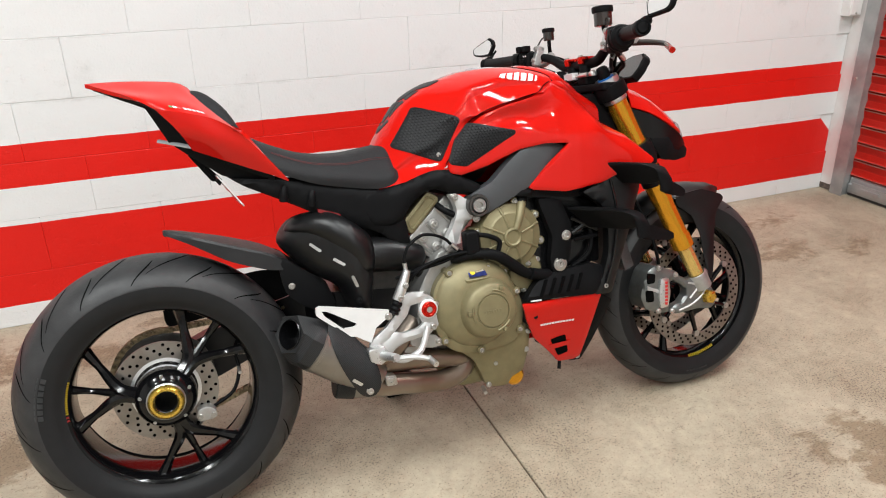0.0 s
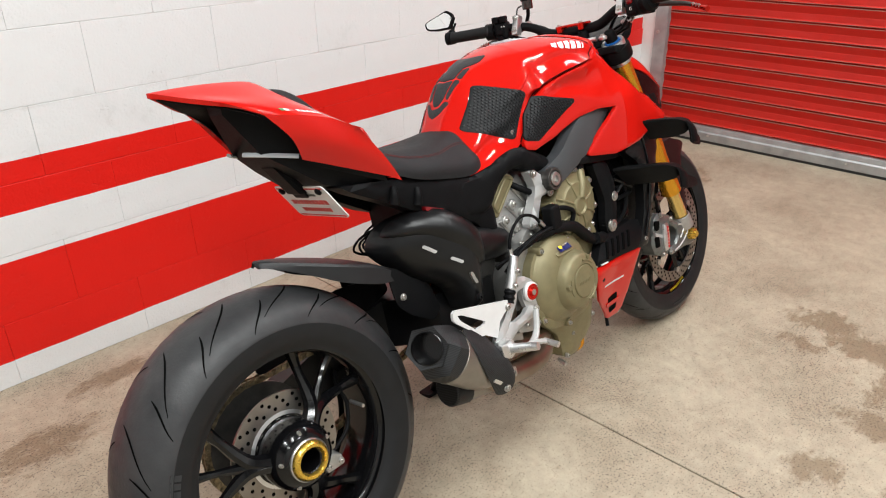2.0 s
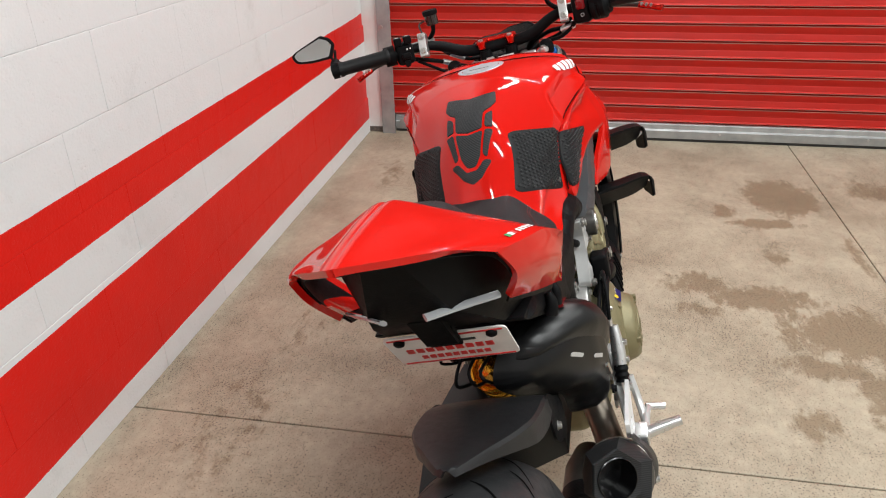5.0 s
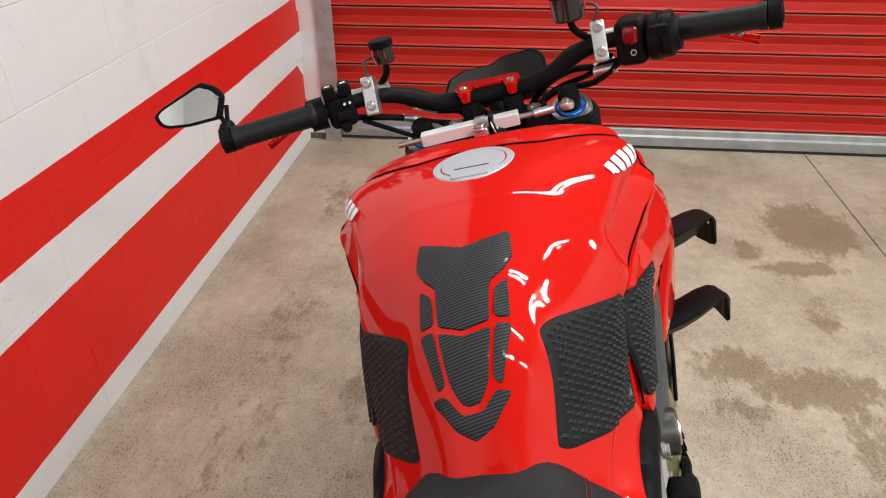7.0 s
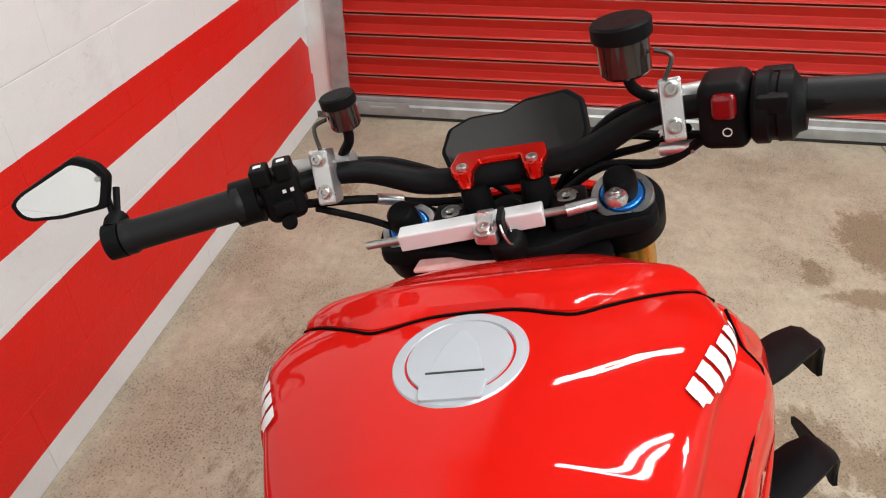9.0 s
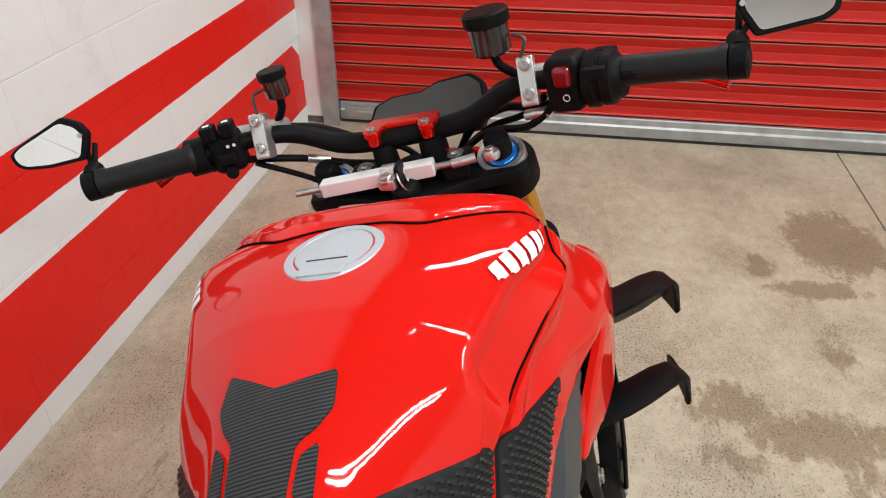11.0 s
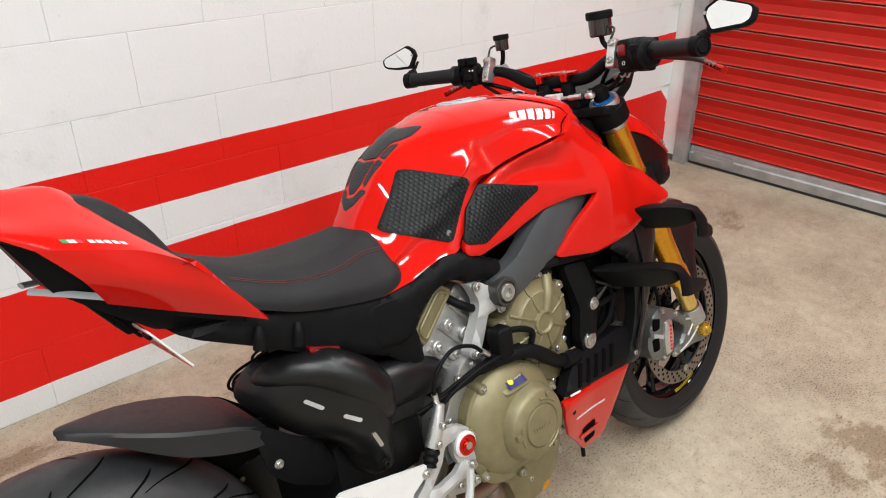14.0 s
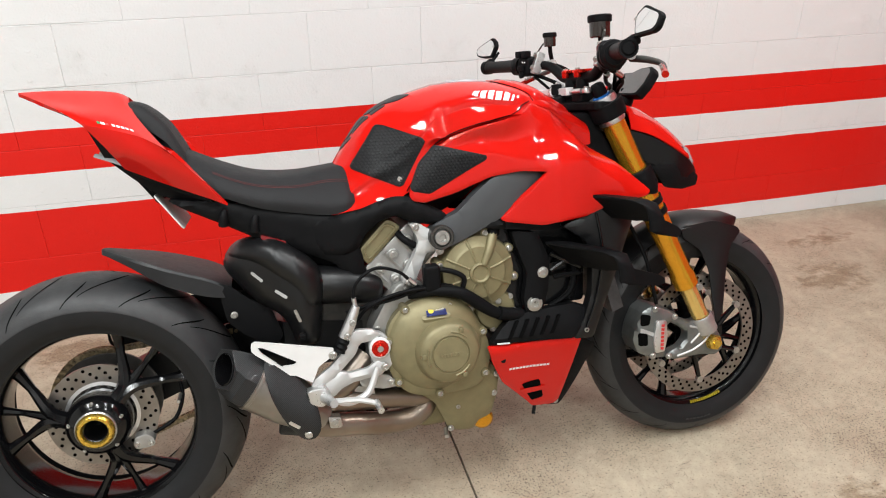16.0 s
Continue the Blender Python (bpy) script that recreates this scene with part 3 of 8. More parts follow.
def grid_shell(rows, per_x=5, per_y=5, thick=0.005, folds=None):
    """A mirrored skin over rows of (x, y, z) points that run from the middle outwards, crisp at the folds."""
    rows = [[Vector(p) for p in r] for r in rows]
    along = [smooth([r[k] for r in rows], per_x, False) for k in range(len(rows[0]))]
    folds = folds or (0, len(along) - 1)
    half = []
    for i in range(len(along[0])):
        row = []
        for a, b in zip(folds, folds[1:]):
            piece = smooth([c[i] for c in along[a:b + 1]], per_y, False)
            row += piece if not row else piece[1:]
        half.append(row)
    full = [[Vector((p.x, -p.y, p.z)) for p in reversed(row[1:])] + row for row in half]
    bm = loft(full, closed=False)
    bmesh.ops.recalc_face_normals(bm, faces=bm.faces[:])
    bmesh.ops.solidify(bm, geom=bm.faces[:], thickness=thick)
    return bm


def mirrored_shell(stations, per_x=4, per_y=4, thick=0.004):
    """A skin over both halves of mirrored sections, with thickness."""
    half = dense(stations, per_x, per_y)
    full = [[Vector((p.x, -p.y, p.z)) for p in reversed(row[1:])] + row for row in half]
    bm = loft(full, closed=False)
    bmesh.ops.remove_doubles(bm, verts=bm.verts[:], dist=1e-5)
    bmesh.ops.recalc_face_normals(bm, faces=bm.faces[:])
    if thick:
        bmesh.ops.solidify(bm, geom=bm.faces[:], thickness=thick)
    return bm


def bolt(parent, place, r=0.007, axis=(0, -1, 0), mat=None, name="bolt", h=0.005):
    """A cap screw with a sunk hexagon."""
    bm = lathe([(r * 1.35, -0.004), (r * 1.35, 0), (r, 0.0005), (r, h * 0.8), (r * 0.85, h), (r * 0.5, h), (r * 0.45, h * 0.4), (0, h * 0.4)], place, axis, 14)
    return part(name, bm, mat or STEEL, parent)


def at_side(side, p):
    return (p[0], -side * p[1], p[2])


# ---------------------------------------------------------------- the garage
WALL_Y, DOOR_X, END_X = 1.268, 3.42, 3.372
FAR_Y, FAR_X, TOP = -4.2, -3.6, 3.65
SEAM_X, SEAM_Y = 0.842, -1.063


def structure(name, bm, mat, label):
    return tagged(part(name, bm, mat, None, label), kind="structure")


wall_north = structure("wall_north", box_bm((FAR_X, WALL_Y + 0.006, -0.2), (END_X - 0.004, WALL_Y + 0.2, TOP), 0), PAINT_WALL, "white painted block wall with two red bands")
floor = structure("floor", box_bm((FAR_X - 0.2, FAR_Y - 0.2, -0.3), (DOOR_X + 0.6, WALL_Y + 0.2, -0.012), 0), RUST, "bare stained concrete floor with cut joints")
ceiling = structure("ceiling", box_bm((FAR_X - 0.2, FAR_Y - 0.2, TOP), (DOOR_X + 0.6, WALL_Y + 0.2, TOP + 0.15), 0), CEILING, "dark unlit ceiling")
wall_south = structure("wall_south", box_bm((FAR_X, FAR_Y - 0.2, -0.2), (DOOR_X + 0.6, FAR_Y, TOP), 0), PLAIN_WALL, "plain grey wall")
wall_west = structure("wall_west", box_bm((FAR_X - 0.2, FAR_Y, -0.2), (FAR_X, WALL_Y + 0.2, TOP), 0), PLAIN_WALL, "plain grey wall")
wall_east = structure("wall_east", box_bm((DOOR_X + 0.12, FAR_Y, -0.2), (DOOR_X + 0.4, WALL_Y + 0.2, TOP), 0), PLAIN_WALL, "plain grey wall behind the roller door")
wall_return = structure("wall_return", box_bm((DOOR_X - 0.05, FAR_Y, -0.02), (DOOR_X + 0.12, -2.45, TOP), 0), PLAIN_WALL, "plain grey wall beside the roller door")

# white jamb and galvanised guide rail beside the roller door
jamb = structure("trim_jamb", prism(rounded([(END_X, WALL_Y + 0.05), (END_X + 0.004, WALL_Y - 0.082), (DOOR_X + 0.06, WALL_Y - 0.082), (DOOR_X + 0.06, WALL_Y + 0.05)], 0.003), 0.032, TOP, 0.001, "xy"), WHITE_STEEL, "white painted door jamb with a rusty foot")
part("foot", box_bm((END_X + 0.006, WALL_Y - 0.078, 0), (DOOR_X + 0.05, WALL_Y + 0.04, 0.034), 0.002), RUST, jamb)
rail = structure("trim_guide_rail", prism(rounded([(3.352, 1.186), (3.350, 1.109), (3.356, 1.109), (3.362, 1.122), (DOOR_X + 0.05, 1.122), (DOOR_X + 0.05, 1.18)], 0.002), 0.0, TOP, 0.001, "xy"), GALV, "galvanised steel door guide rail")
for bz in (0.604, 1.35, 2.1):
    bolt(rail, (3.351, 1.161, bz), 0.008, (-1, 0, 0))

# roller door: a curtain of pressed slats over a steel bottom bar
door_1 = new("door_1")
tagged(door_1, "closed red steel roller door with scuffed slats", kind="structure")
door_1.location = (DOOR_X, 0, 0)
DOOR_L, PITCH = (-2.45, 1.13), 0.0875
prof = [(-0.0135, 0.0), (-0.0135, 0.0042), (-0.0152, 0.0050), (-0.0150, 0.0074), (-0.0132, 0.0086), (-0.0118, 0.016), (-0.0088, 0.028), (-0.0058, 0.0385), (-0.0052, 0.0412), (-0.0044, 0.0424), (-0.0044, 0.0438), (-0.0054, 0.0460),
        (-0.0082, 0.056), (-0.0112, 0.068), (-0.0128, 0.0788), (-0.0148, 0.0800), (-0.0150, 0.0824), (-0.0135, 0.0836), (-0.0135, PITCH)]
slat_mesh = None
for i in range(int((TOP - 0.105) / PITCH) + 1):
    if slat_mesh is None:
        rows = [[(px, y, pz) for px, pz in prof] for y in DOOR_L]
        bm = loft(rows, closed=False)
        bmesh.ops.solidify(bm, geom=bm.faces[:], thickness=0.0012)
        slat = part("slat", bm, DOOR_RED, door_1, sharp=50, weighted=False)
        # the two beads on each ridge are pale: rubbed paint, with their highlight painted in
        slat.data.materials.append(DOOR_WORN_GLINT)
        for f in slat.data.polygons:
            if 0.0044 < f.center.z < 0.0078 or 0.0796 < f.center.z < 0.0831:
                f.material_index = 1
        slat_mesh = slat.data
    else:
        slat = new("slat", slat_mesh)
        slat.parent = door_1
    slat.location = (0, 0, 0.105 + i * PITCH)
bar = part("bottom_bar", prism(rounded([(-0.022, 0.016), (-0.024, 0.060), (-0.014, 0.066), (-0.012, 0.092), (0.0, 0.104), (0.02, 0.104), (0.02, 0.016)], 0.002), DOOR_L[0], DOOR_L[1] - 0.015, 0), GALV, door_1, "galvanised steel bottom bar")
part("seal", prism(rounded([(-0.016, 0.0), (-0.018, 0.018), (0.012, 0.018), (0.012, 0.0)], 0.003), DOOR_L[0], DOOR_L[1] - 0.015, 0), RUBBER, door_1, "black rubber floor seal")
part("lock_plate", box_bm((-0.030, 0.86, 0.030), (-0.022, 1.09, 0.078), 0.003), GALV, bar)
part("lock_slide", box_bm((-0.037, 0.92, 0.046), (-0.029, 1.03, 0.062), 0.003), GALV, bar)
for by in (-2.2, -1.45, -0.7, 0.05, 0.8):
    bolt(bar, (-0.023, by, 0.048), 0.006, (-1, 0, 0))

# electrical box with conduit on the wall by the jamb
socket_box = tagged(part("socket_box", box_bm((3.285, WALL_Y - 0.048, 0.90), (3.365, WALL_Y + 0.004, 1.03), 0.006), WHITE_STEEL, None, "white painted electrical box on the block wall"), category="socket")
part("cover_plate", box_bm((3.292, WALL_Y - 0.053, 0.908), (3.358, WALL_Y - 0.047, 1.022), 0.003), WHITE_STEEL, socket_box)
for bz in (0.915, 1.015):
    bolt(socket_box, (3.325, WALL_Y - 0.053, bz), 0.004)
part("conduit", tube([(3.325, WALL_Y - 0.02, 1.02), (3.325, WALL_Y - 0.02, 2.0), (3.325, WALL_Y - 0.02, TOP)], 0.012), WHITE_STEEL, socket_box)

# ceiling lights over the lamps
for lx, ly, length, turned in STRIPS:
    bm = box_bm((-length / 2 - 0.03, -0.075, 0.02), (length / 2 + 0.03, 0.075, TOP - LAMP_Z), 0.008)
    part_ob = part("ceiling_light", bm, WHITE_STEEL, None, "white linear ceiling light fitting")
    part_ob.location, part_ob.rotation_euler = (lx, ly, LAMP_Z), (0, 0, radians(turned))
    tagged(part_ob, category="ceiling light", group="ceiling lights")


# ---------------------------------------------------------------- the motorcycle
# x forward from the rear axle, y to the bike's left, z up in the bike's own upright frame; it leans on its stand.
bike = empty("motorcycle", pose(0, 0.038, 0, -14.0), "red naked sports motorcycle leaning on its side stand", "motorcycle")
RIGHT, LEFT = -1, 1

TANK = [
    (0.552, [(0, 0.80), (0.04, 0.798), (0.08, 0.788), (0.108, 0.766), (0.124, 0.748), (0.130, 0.738)]),
    (0.575, [(0, 0.835), (0.030, 0.832), (0.055, 0.813), (0.090, 0.783), (0.118, 0.758), (0.132, 0.741)]),
    (0.600, [(0, 0.872), (0.029, 0.867), (0.053, 0.842), (0.084, 0.803), (0.119, 0.766), (0.135, 0.745)]),
    (0.650, [(0, 0.934), (0.039, 0.926), (0.067, 0.896), (0.096, 0.848), (0.128, 0.790), (0.139, 0.752)]),
    (0.700, [(0, 0.966), (0.047, 0.956), (0.084, 0.918), (0.116, 0.868), (0.139, 0.806), (0.145, 0.760)]),
    (0.760, [(0, 0.986), (0.055, 0.978), (0.108, 0.944), (0.138, 0.902), (0.142, 0.850), (0.146, 0.798)]),
    (0.788, [(0, 0.994), (0.060, 0.986), (0.121, 0.953), (0.148, 0.914), (0.1485, 0.866), (0.147, 0.806)]),
    (0.812, [(0, 0.9995), (0.063, 0.992), (0.130, 0.960), (0.154, 0.924), (0.1455, 0.874), (0.143, 0.812)]),
    (0.830, [(0, 1.003), (0.066, 0.996), (0.136, 0.964), (0.156, 0.928), (0.144, 0.878), (0.142, 0.815)]),
    (0.890, [(0, 1.006), (0.076, 1.001), (0.155, 0.975), (0.180, 0.944), (0.158, 0.892), (0.152, 0.835)]),
    (0.960, [(0, 0.999), (0.085, 0.996), (0.174, 0.975), (0.206, 0.948), (0.176, 0.898), (0.168, 0.828)]),
    (1.040, [(0, 0.976), (0.080, 0.974), (0.150, 0.959), (0.176, 0.940), (0.160, 0.884), (0.155, 0.825)]),
    (1.110, [(0, 0.940), (0.070, 0.938), (0.118, 0.925), (0.134, 0.904), (0.134, 0.862), (0.132, 0.830)]),
    (1.168, [(0, 0.900), (0.058, 0.898), (0.108, 0.888), (0.130, 0.872), (0.136, 0.858), (0.134, 0.840)]),
]
# ahead of the knee pads a crease bounds the shoulder and a steep facet runs out from it to the fairing's groove; behind it melts away
FACET_X = [0.812, 0.830, 0.890, 0.960, 0.990]
CREASE = [(0.139, 0.931), (0.146, 0.936), (0.165, 0.949), (0.188, 0.944), (0.196, 0.950)]
GROOVE_LINE = [(0.156, 0.887), (0.160, 0.893), (0.184, 0.912), (0.206, 0.926), (0.204, 0.940)]


def faceted(x, sec):
    """A tank section with the shoulder's crease and facet put in between its fourth and fifth points."""
    (ya, za), (yb, zb) = sec[3:5]
    k = min(max((x - 0.760) / 0.050, 0.0), 1.0) * min(max((1.04 - x) / 0.05, 0.0), 1.0)
    fy, fz = [[float(np.interp(x, FACET_X, [p[i] for p in line])) for line in (CREASE, GROOVE_LINE)] for i in (0, 1)]
    fy.insert(1, fy[0] + 0.16 * (fy[1] - fy[0]))
    fz.insert(1, fz[0] + 0.16 * (fz[1] - fz[0]))
    mid = [(fy[i] * k + (ya + (yb - ya) * w) * (1 - k), fz[i] * k + (za + (zb - za) * w) * (1 - k)) for i, w in enumerate((0.0, 0.25, 0.6))]
    low = (min(yb, mid[2][0] - 0.02 * k), min(zb, mid[2][1] - 0.016 * k))
    return sec[:3] + mid + [low] + sec[5:]


TANK = [(x, faceted(x, sec)) for x, sec in TANK]


def folded(row):
    """A tank section point by point, crisp at the crease and the groove where the facet is full."""
    x = sum(p.x for p in row) / len(row)
    k = min(max((x - 0.765) / 0.045, 0.0), 1.0) * min(max((1.03 - x) / 0.04, 0.0), 1.0)
    crisp = smooth(row[:4], 6, False) + smooth(row[3:6], 6, False)[1:] + smooth(row[5:], 6, False)[1:]
    return [a.lerp(b, k) for a, b in zip(smooth(row, 6, False), crisp)]


TANK_ALONG = [smooth([Vector((x, *sec[k])) for x, sec in TANK], 6, False) for k in range(len(TANK[0][1]))]
TANK_ROWS = [[(p.x, p.y, p.z) for p in folded([c[i] for c in TANK_ALONG])] for i in range(len(TANK_ALONG[0]))]
TANK_X = np.array([np.mean([p[0] for p in row]) for row in TANK_ROWS])


def tank_row(x):
    i = int(np.clip(np.searchsorted(TANK_X, x) - 1, 0, len(TANK_X) - 2))
    t = float(np.clip((x - TANK_X[i]) / (TANK_X[i + 1] - TANK_X[i]), 0, 1))
    return np.array(TANK_ROWS[i]) * (1 - t) + np.array(TANK_ROWS[i + 1]) * t


def tank_y(x, z):
    """Half-width of the tank at a height."""
    r = tank_row(x)[::-1]
    return float(np.interp(z, r[:, 2], r[:, 1]))


def tank_z(x, y):
    r = tank_row(x)
    r = r[:int(np.argmax(r[:, 1])) + 1]
    return float(np.interp(abs(y), r[:, 1], r[:, 2])) - 0.5 * max(0.0, abs(y) - r[-1, 1])


tank_skin = loft([[Vector((x, -y, z)) for x, y, z in reversed(row[1:])] + [Vector(p) for p in row] for row in TANK_ROWS], closed=False)
bmesh.ops.remove_doubles(tank_skin, verts=tank_skin.verts[:], dist=1e-5)
bmesh.ops.recalc_face_normals(tank_skin, faces=tank_skin.faces[:])
tank = part("fuel_tank", tank_skin, RED, bike, "glossy red painted fuel tank", 24)

# filler cap: ring, lid and flap
cap_n = Vector((0.042, 0, 1)).normalized()
cap = part("fuel_cap", lathe([(0.0505, -0.012), (0.0505, 0.0015), (0.049, 0.0034), (0.041, 0.0040), (0.0400, 0.0024), (0.0388, 0.0024), (0.0383, 0.0046), (0.030, 0.0054), (0, 0.0058)], (0.911, 0.0, 1.0012), cap_n, 64), CAP_GREY, tank, "grey metal fuel cap")
part("flap", prism(rounded([(0.866, -0.022), (0.884, -0.024), (0.884, 0.024), (0.866, 0.022)], 0.003), 1.003, 1.0088, 0.001, "xy"), CAP_GREY, cap)
part("key_cover", prism(rounded([(0.893, -0.020), (0.893, 0.020), (0.922, 0.012), (0.937, 0.003), (0.937, -0.003), (0.922, -0.012)], 0.004), 1.002, 1.0080, 0.0012, "xy"), CAP_GREY, cap)
part("cover_edge", prism([(0.8915, -0.021), (0.8928, -0.021), (0.8928, 0.021), (0.8915, 0.021)], 1.003, 1.0082, 0, "xy"), DARK_STEEL, cap)

# side grip pads with raised studs, on both sides
PAD_A = [(0.674, 0.924), (0.690, 0.922), (0.766, 0.889), (0.771, 0.880), (0.715, 0.789), (0.706, 0.786), (0.612, 0.829), (0.608, 0.836)]
PAD_B = [(0.788, 0.872), (0.804, 0.869), (0.897, 0.842), (0.896, 0.833), (0.768, 0.767), (0.730, 0.776), (0.727, 0.786), (0.751, 0.834)]


def fair_y(x, z):
    """Half-width of the side fairing: it swells towards the front and tucks in at its lower edge."""
    xs = [0.70, 0.78, 0.86, 0.94, 1.00, 1.05, 1.10, 1.13, 1.20, 1.29]
    wide = float(np.interp(x, xs, [0.158, 0.166, 0.177, 0.199, 0.220, 0.230, 0.232, 0.231, 0.229, 0.216]))
    top = float(np.interp(x, xs, [0.770, 0.856, 0.903, 0.919, 0.946, 0.934, 0.898, 0.852, 0.800, 0.722]))
    inner = float(np.interp(x, xs, [0.148, 0.150, 0.176, 0.206, 0.200, 0.172, 0.146, 0.162, 0.198, 0.212]))
    low = min(0.80, top - 0.06)
    s = max(0.0, (z - low) / (top - low))
    fold = z - float(np.interp(x, [0.90, 1.02, 1.28], [0.845, 0.802, 0.735]))     # a soft crease along the flank
    bend = 0.5 * (math.sqrt(fold * fold + 0.0001) + abs(fold) * 0.0) * min(max((x - 0.90) / 0.10, 0.0), 1.0)
    tuck = bend * (0.16 if fold < 0 else 0.10) - 0.0015
    u = min(max(fold / max(top - z + fold, 0.02), 0.0), 1.0)
    tuck = max(tuck, 0.0) + 0.013 * math.sin(math.pi * u) ** 2 * min(max((x - 0.80) / 0.08, 0.0), 1.0) * min(max((1.10 - x) / 0.10, 0.0), 1.0)
    return wide - (wide - inner) * min(s, 1.15) ** 2.4 - max(tuck, 0.0)


def studs(outline, depth, side, pitch=0.0078, r=0.0035):
    """Small raised hexagons inside an outline."""
    bm, a = bmesh.new(), [(p[0], p[1]) for p in outline]
    us, ws = [p[0] for p in a], [p[1] for p in a]

    def within(x, z, gap=0.004):
        hit, near = False, 9.0
        for (x0, z0), (x1, z1) in zip(a, a[1:] + a[:1]):
            if (z0 > z) != (z1 > z) and x < (x1 - x0) * (z - z0) / (z1 - z0) + x0:
                hit = not hit
            t = min(max(((x - x0) * (x1 - x0) + (z - z0) * (z1 - z0)) / max((x1 - x0) ** 2 + (z1 - z0) ** 2, 1e-9), 0), 1)
            near = min(near, math.hypot(x - x0 - t * (x1 - x0), z - z0 - t * (z1 - z0)))
        return hit and near > gap

    row, z = 0, min(ws)
    while z < max(ws):
        x = min(us) + (row % 2) * pitch / 2
        while x < max(us):
            if within(x, z):
                rings = []
                for k, h in ((1.0, -0.0014), (0.62, 0.0024)):
                    rings.append([bm.verts.new((px, side * (depth(px, pz) + h), pz)) for px, pz in
                                  ((x + r * k * math.cos(math.pi / 6 + q * math.pi / 3), z + r * k * math.sin(math.pi / 6 + q * math.pi / 3)) for q in range(6))])
                for q in range(6):
                    bm.faces.new((rings[0][q], rings[0][(q + 1) % 6], rings[1][(q + 1) % 6], rings[1][q]))
                bm.faces.new(rings[1])
            x += pitch
        z += pitch * 0.866
        row += 1
    return bm


for side in (RIGHT, LEFT):
    pad = part("grip_pad", panel(rounded(PAD_A, 0.008), lambda x, z: tank_y(x, z) + 0.0028, 0.006, side, 0.005, 0.0015, 0.004), PAD_RUBBER, tank, "black rubber tank grip pad with hexagon studs")
    part("pad_studs", studs(rounded(PAD_A, 0.008), lambda x, z: tank_y(x, z) + 0.0026, side), PAD_STUD, tank, kind="stuff", sharp=20)
logo_y = tank_y(0.706, 0.803) + 0.005
part("pad_badge", lathe([(0.0055, -0.003), (0.0055, 0.0006), (0.0045, 0.001), (0.003, 0.001), (0, 0.0004)], (0.709, -logo_y, 0.803), (0, -1, 0), 20), STEEL, tank)

# carbon-look pad on the tank's spine, in seven pieces
SPINE = [
    [(0.800, -0.050), (0.782, 0.0), (0.800, 0.050), (0.770, 0.052), (0.752, 0.042), (0.738, 0.028), (0.700, 0.026), (0.692, 0.0), (0.700, -0.026), (0.738, -0.028), (0.752, -0.042), (0.770, -0.052)],
    [(0.742, -0.046), (0.730, -0.033), (0.703, -0.031), (0.704, -0.046)],
    [(0.742, 0.046), (0.730, 0.033), (0.703, 0.031), (0.704, 0.046)],
    [(0.694, -0.027), (0.686, 0.0), (0.694, 0.027), (0.648, 0.019), (0.632, 0.009), (0.630, 0.0), (0.632, -0.009), (0.648, -0.019)],
    [(0.698, -0.047), (0.697, -0.032), (0.650, -0.024), (0.646, -0.032)],
    [(0.698, 0.047), (0.697, 0.032), (0.650, 0.024), (0.646, 0.032)],
    [(0.642, -0.040), (0.641, -0.026), (0.624, -0.010), (0.622, 0.010), (0.641, 0.026), (0.642, 0.040), (0.610, 0.018), (0.598, 0.0), (0.610, -0.018)],
]
for piece in SPINE:
    piece = [(float(np.interp(u, [0.598, 0.626, 0.689, 0.782, 0.800], [0.595, 0.611, 0.657, 0.746, 0.764])), v * 0.96 + 0.003) for u, v in piece]
    part("spine_pad", panel(rounded(piece, 0.004), lambda x, y: tank_z(x, y) + 0.0035, 0.006, 1, 0.008, 0.0012, 0.003, "z"), CARBON_PAD, tank, "carbon-look protective pad piece")

# white lettering on the tank shoulders, as plain slanted blocks laid on the surface
def tree_of(ob):
    me = ob.data
    return BVHTree.FromPolygons([v.co.copy() for v in me.vertices], [tuple(f.vertices) for f in me.polygons])


def laid(tree, quad, lift=0.0012, n=5):
    """A thin patch between four corner points, laid on a surface."""
    bm, grid = bmesh.new(), []
    a, b, c, d = (Vector(q) for q in quad)
    for i in range(n):
        row = []
        for j in range(n):
            u, v = i / (n - 1), j / (n - 1)
            p, nrm, _, _ = tree.find_nearest(a.lerp(b, u).lerp(d.lerp(c, u), v))
            want = a.lerp(b, u).lerp(d.lerp(c, u), v)
            side_n = nrm if nrm.z > 0 or nrm.y * want.y > 0 else -nrm
            row.append(bm.verts.new(p + side_n * lift))
        grid.append(row)
    for i in range(n - 1):
        for j in range(n - 1):
            bm.faces.new((grid[i][j], grid[i + 1][j], grid[i + 1][j + 1], grid[i][j + 1]))
    return bm


tank_tree = tree_of(tank)
for side in (RIGHT, LEFT):
    lo0, lo1, hi0, hi1 = ((x, side * y, z) for x, y, z in ((0.882, 0.152, 0.966), (0.968, 0.189, 0.953), (0.890, 0.146, 0.9765), (0.974, 0.184, 0.9635)))
    for k, (s0, s1) in enumerate(((0.0, 0.14), (0.185, 0.32), (0.365, 0.49), (0.535, 0.665), (0.71, 0.835), (0.885, 0.945))):
        quad = [Vector(lo0).lerp(Vector(lo1), s0), Vector(lo0).lerp(Vector(lo1), s1), Vector(hi0).lerp(Vector(hi1), s1), Vector(hi0).lerp(Vector(hi1), s0)]
        part("lettering", laid(tank_tree, quad, 0.0022, 7), LABEL_WHITE, tank)

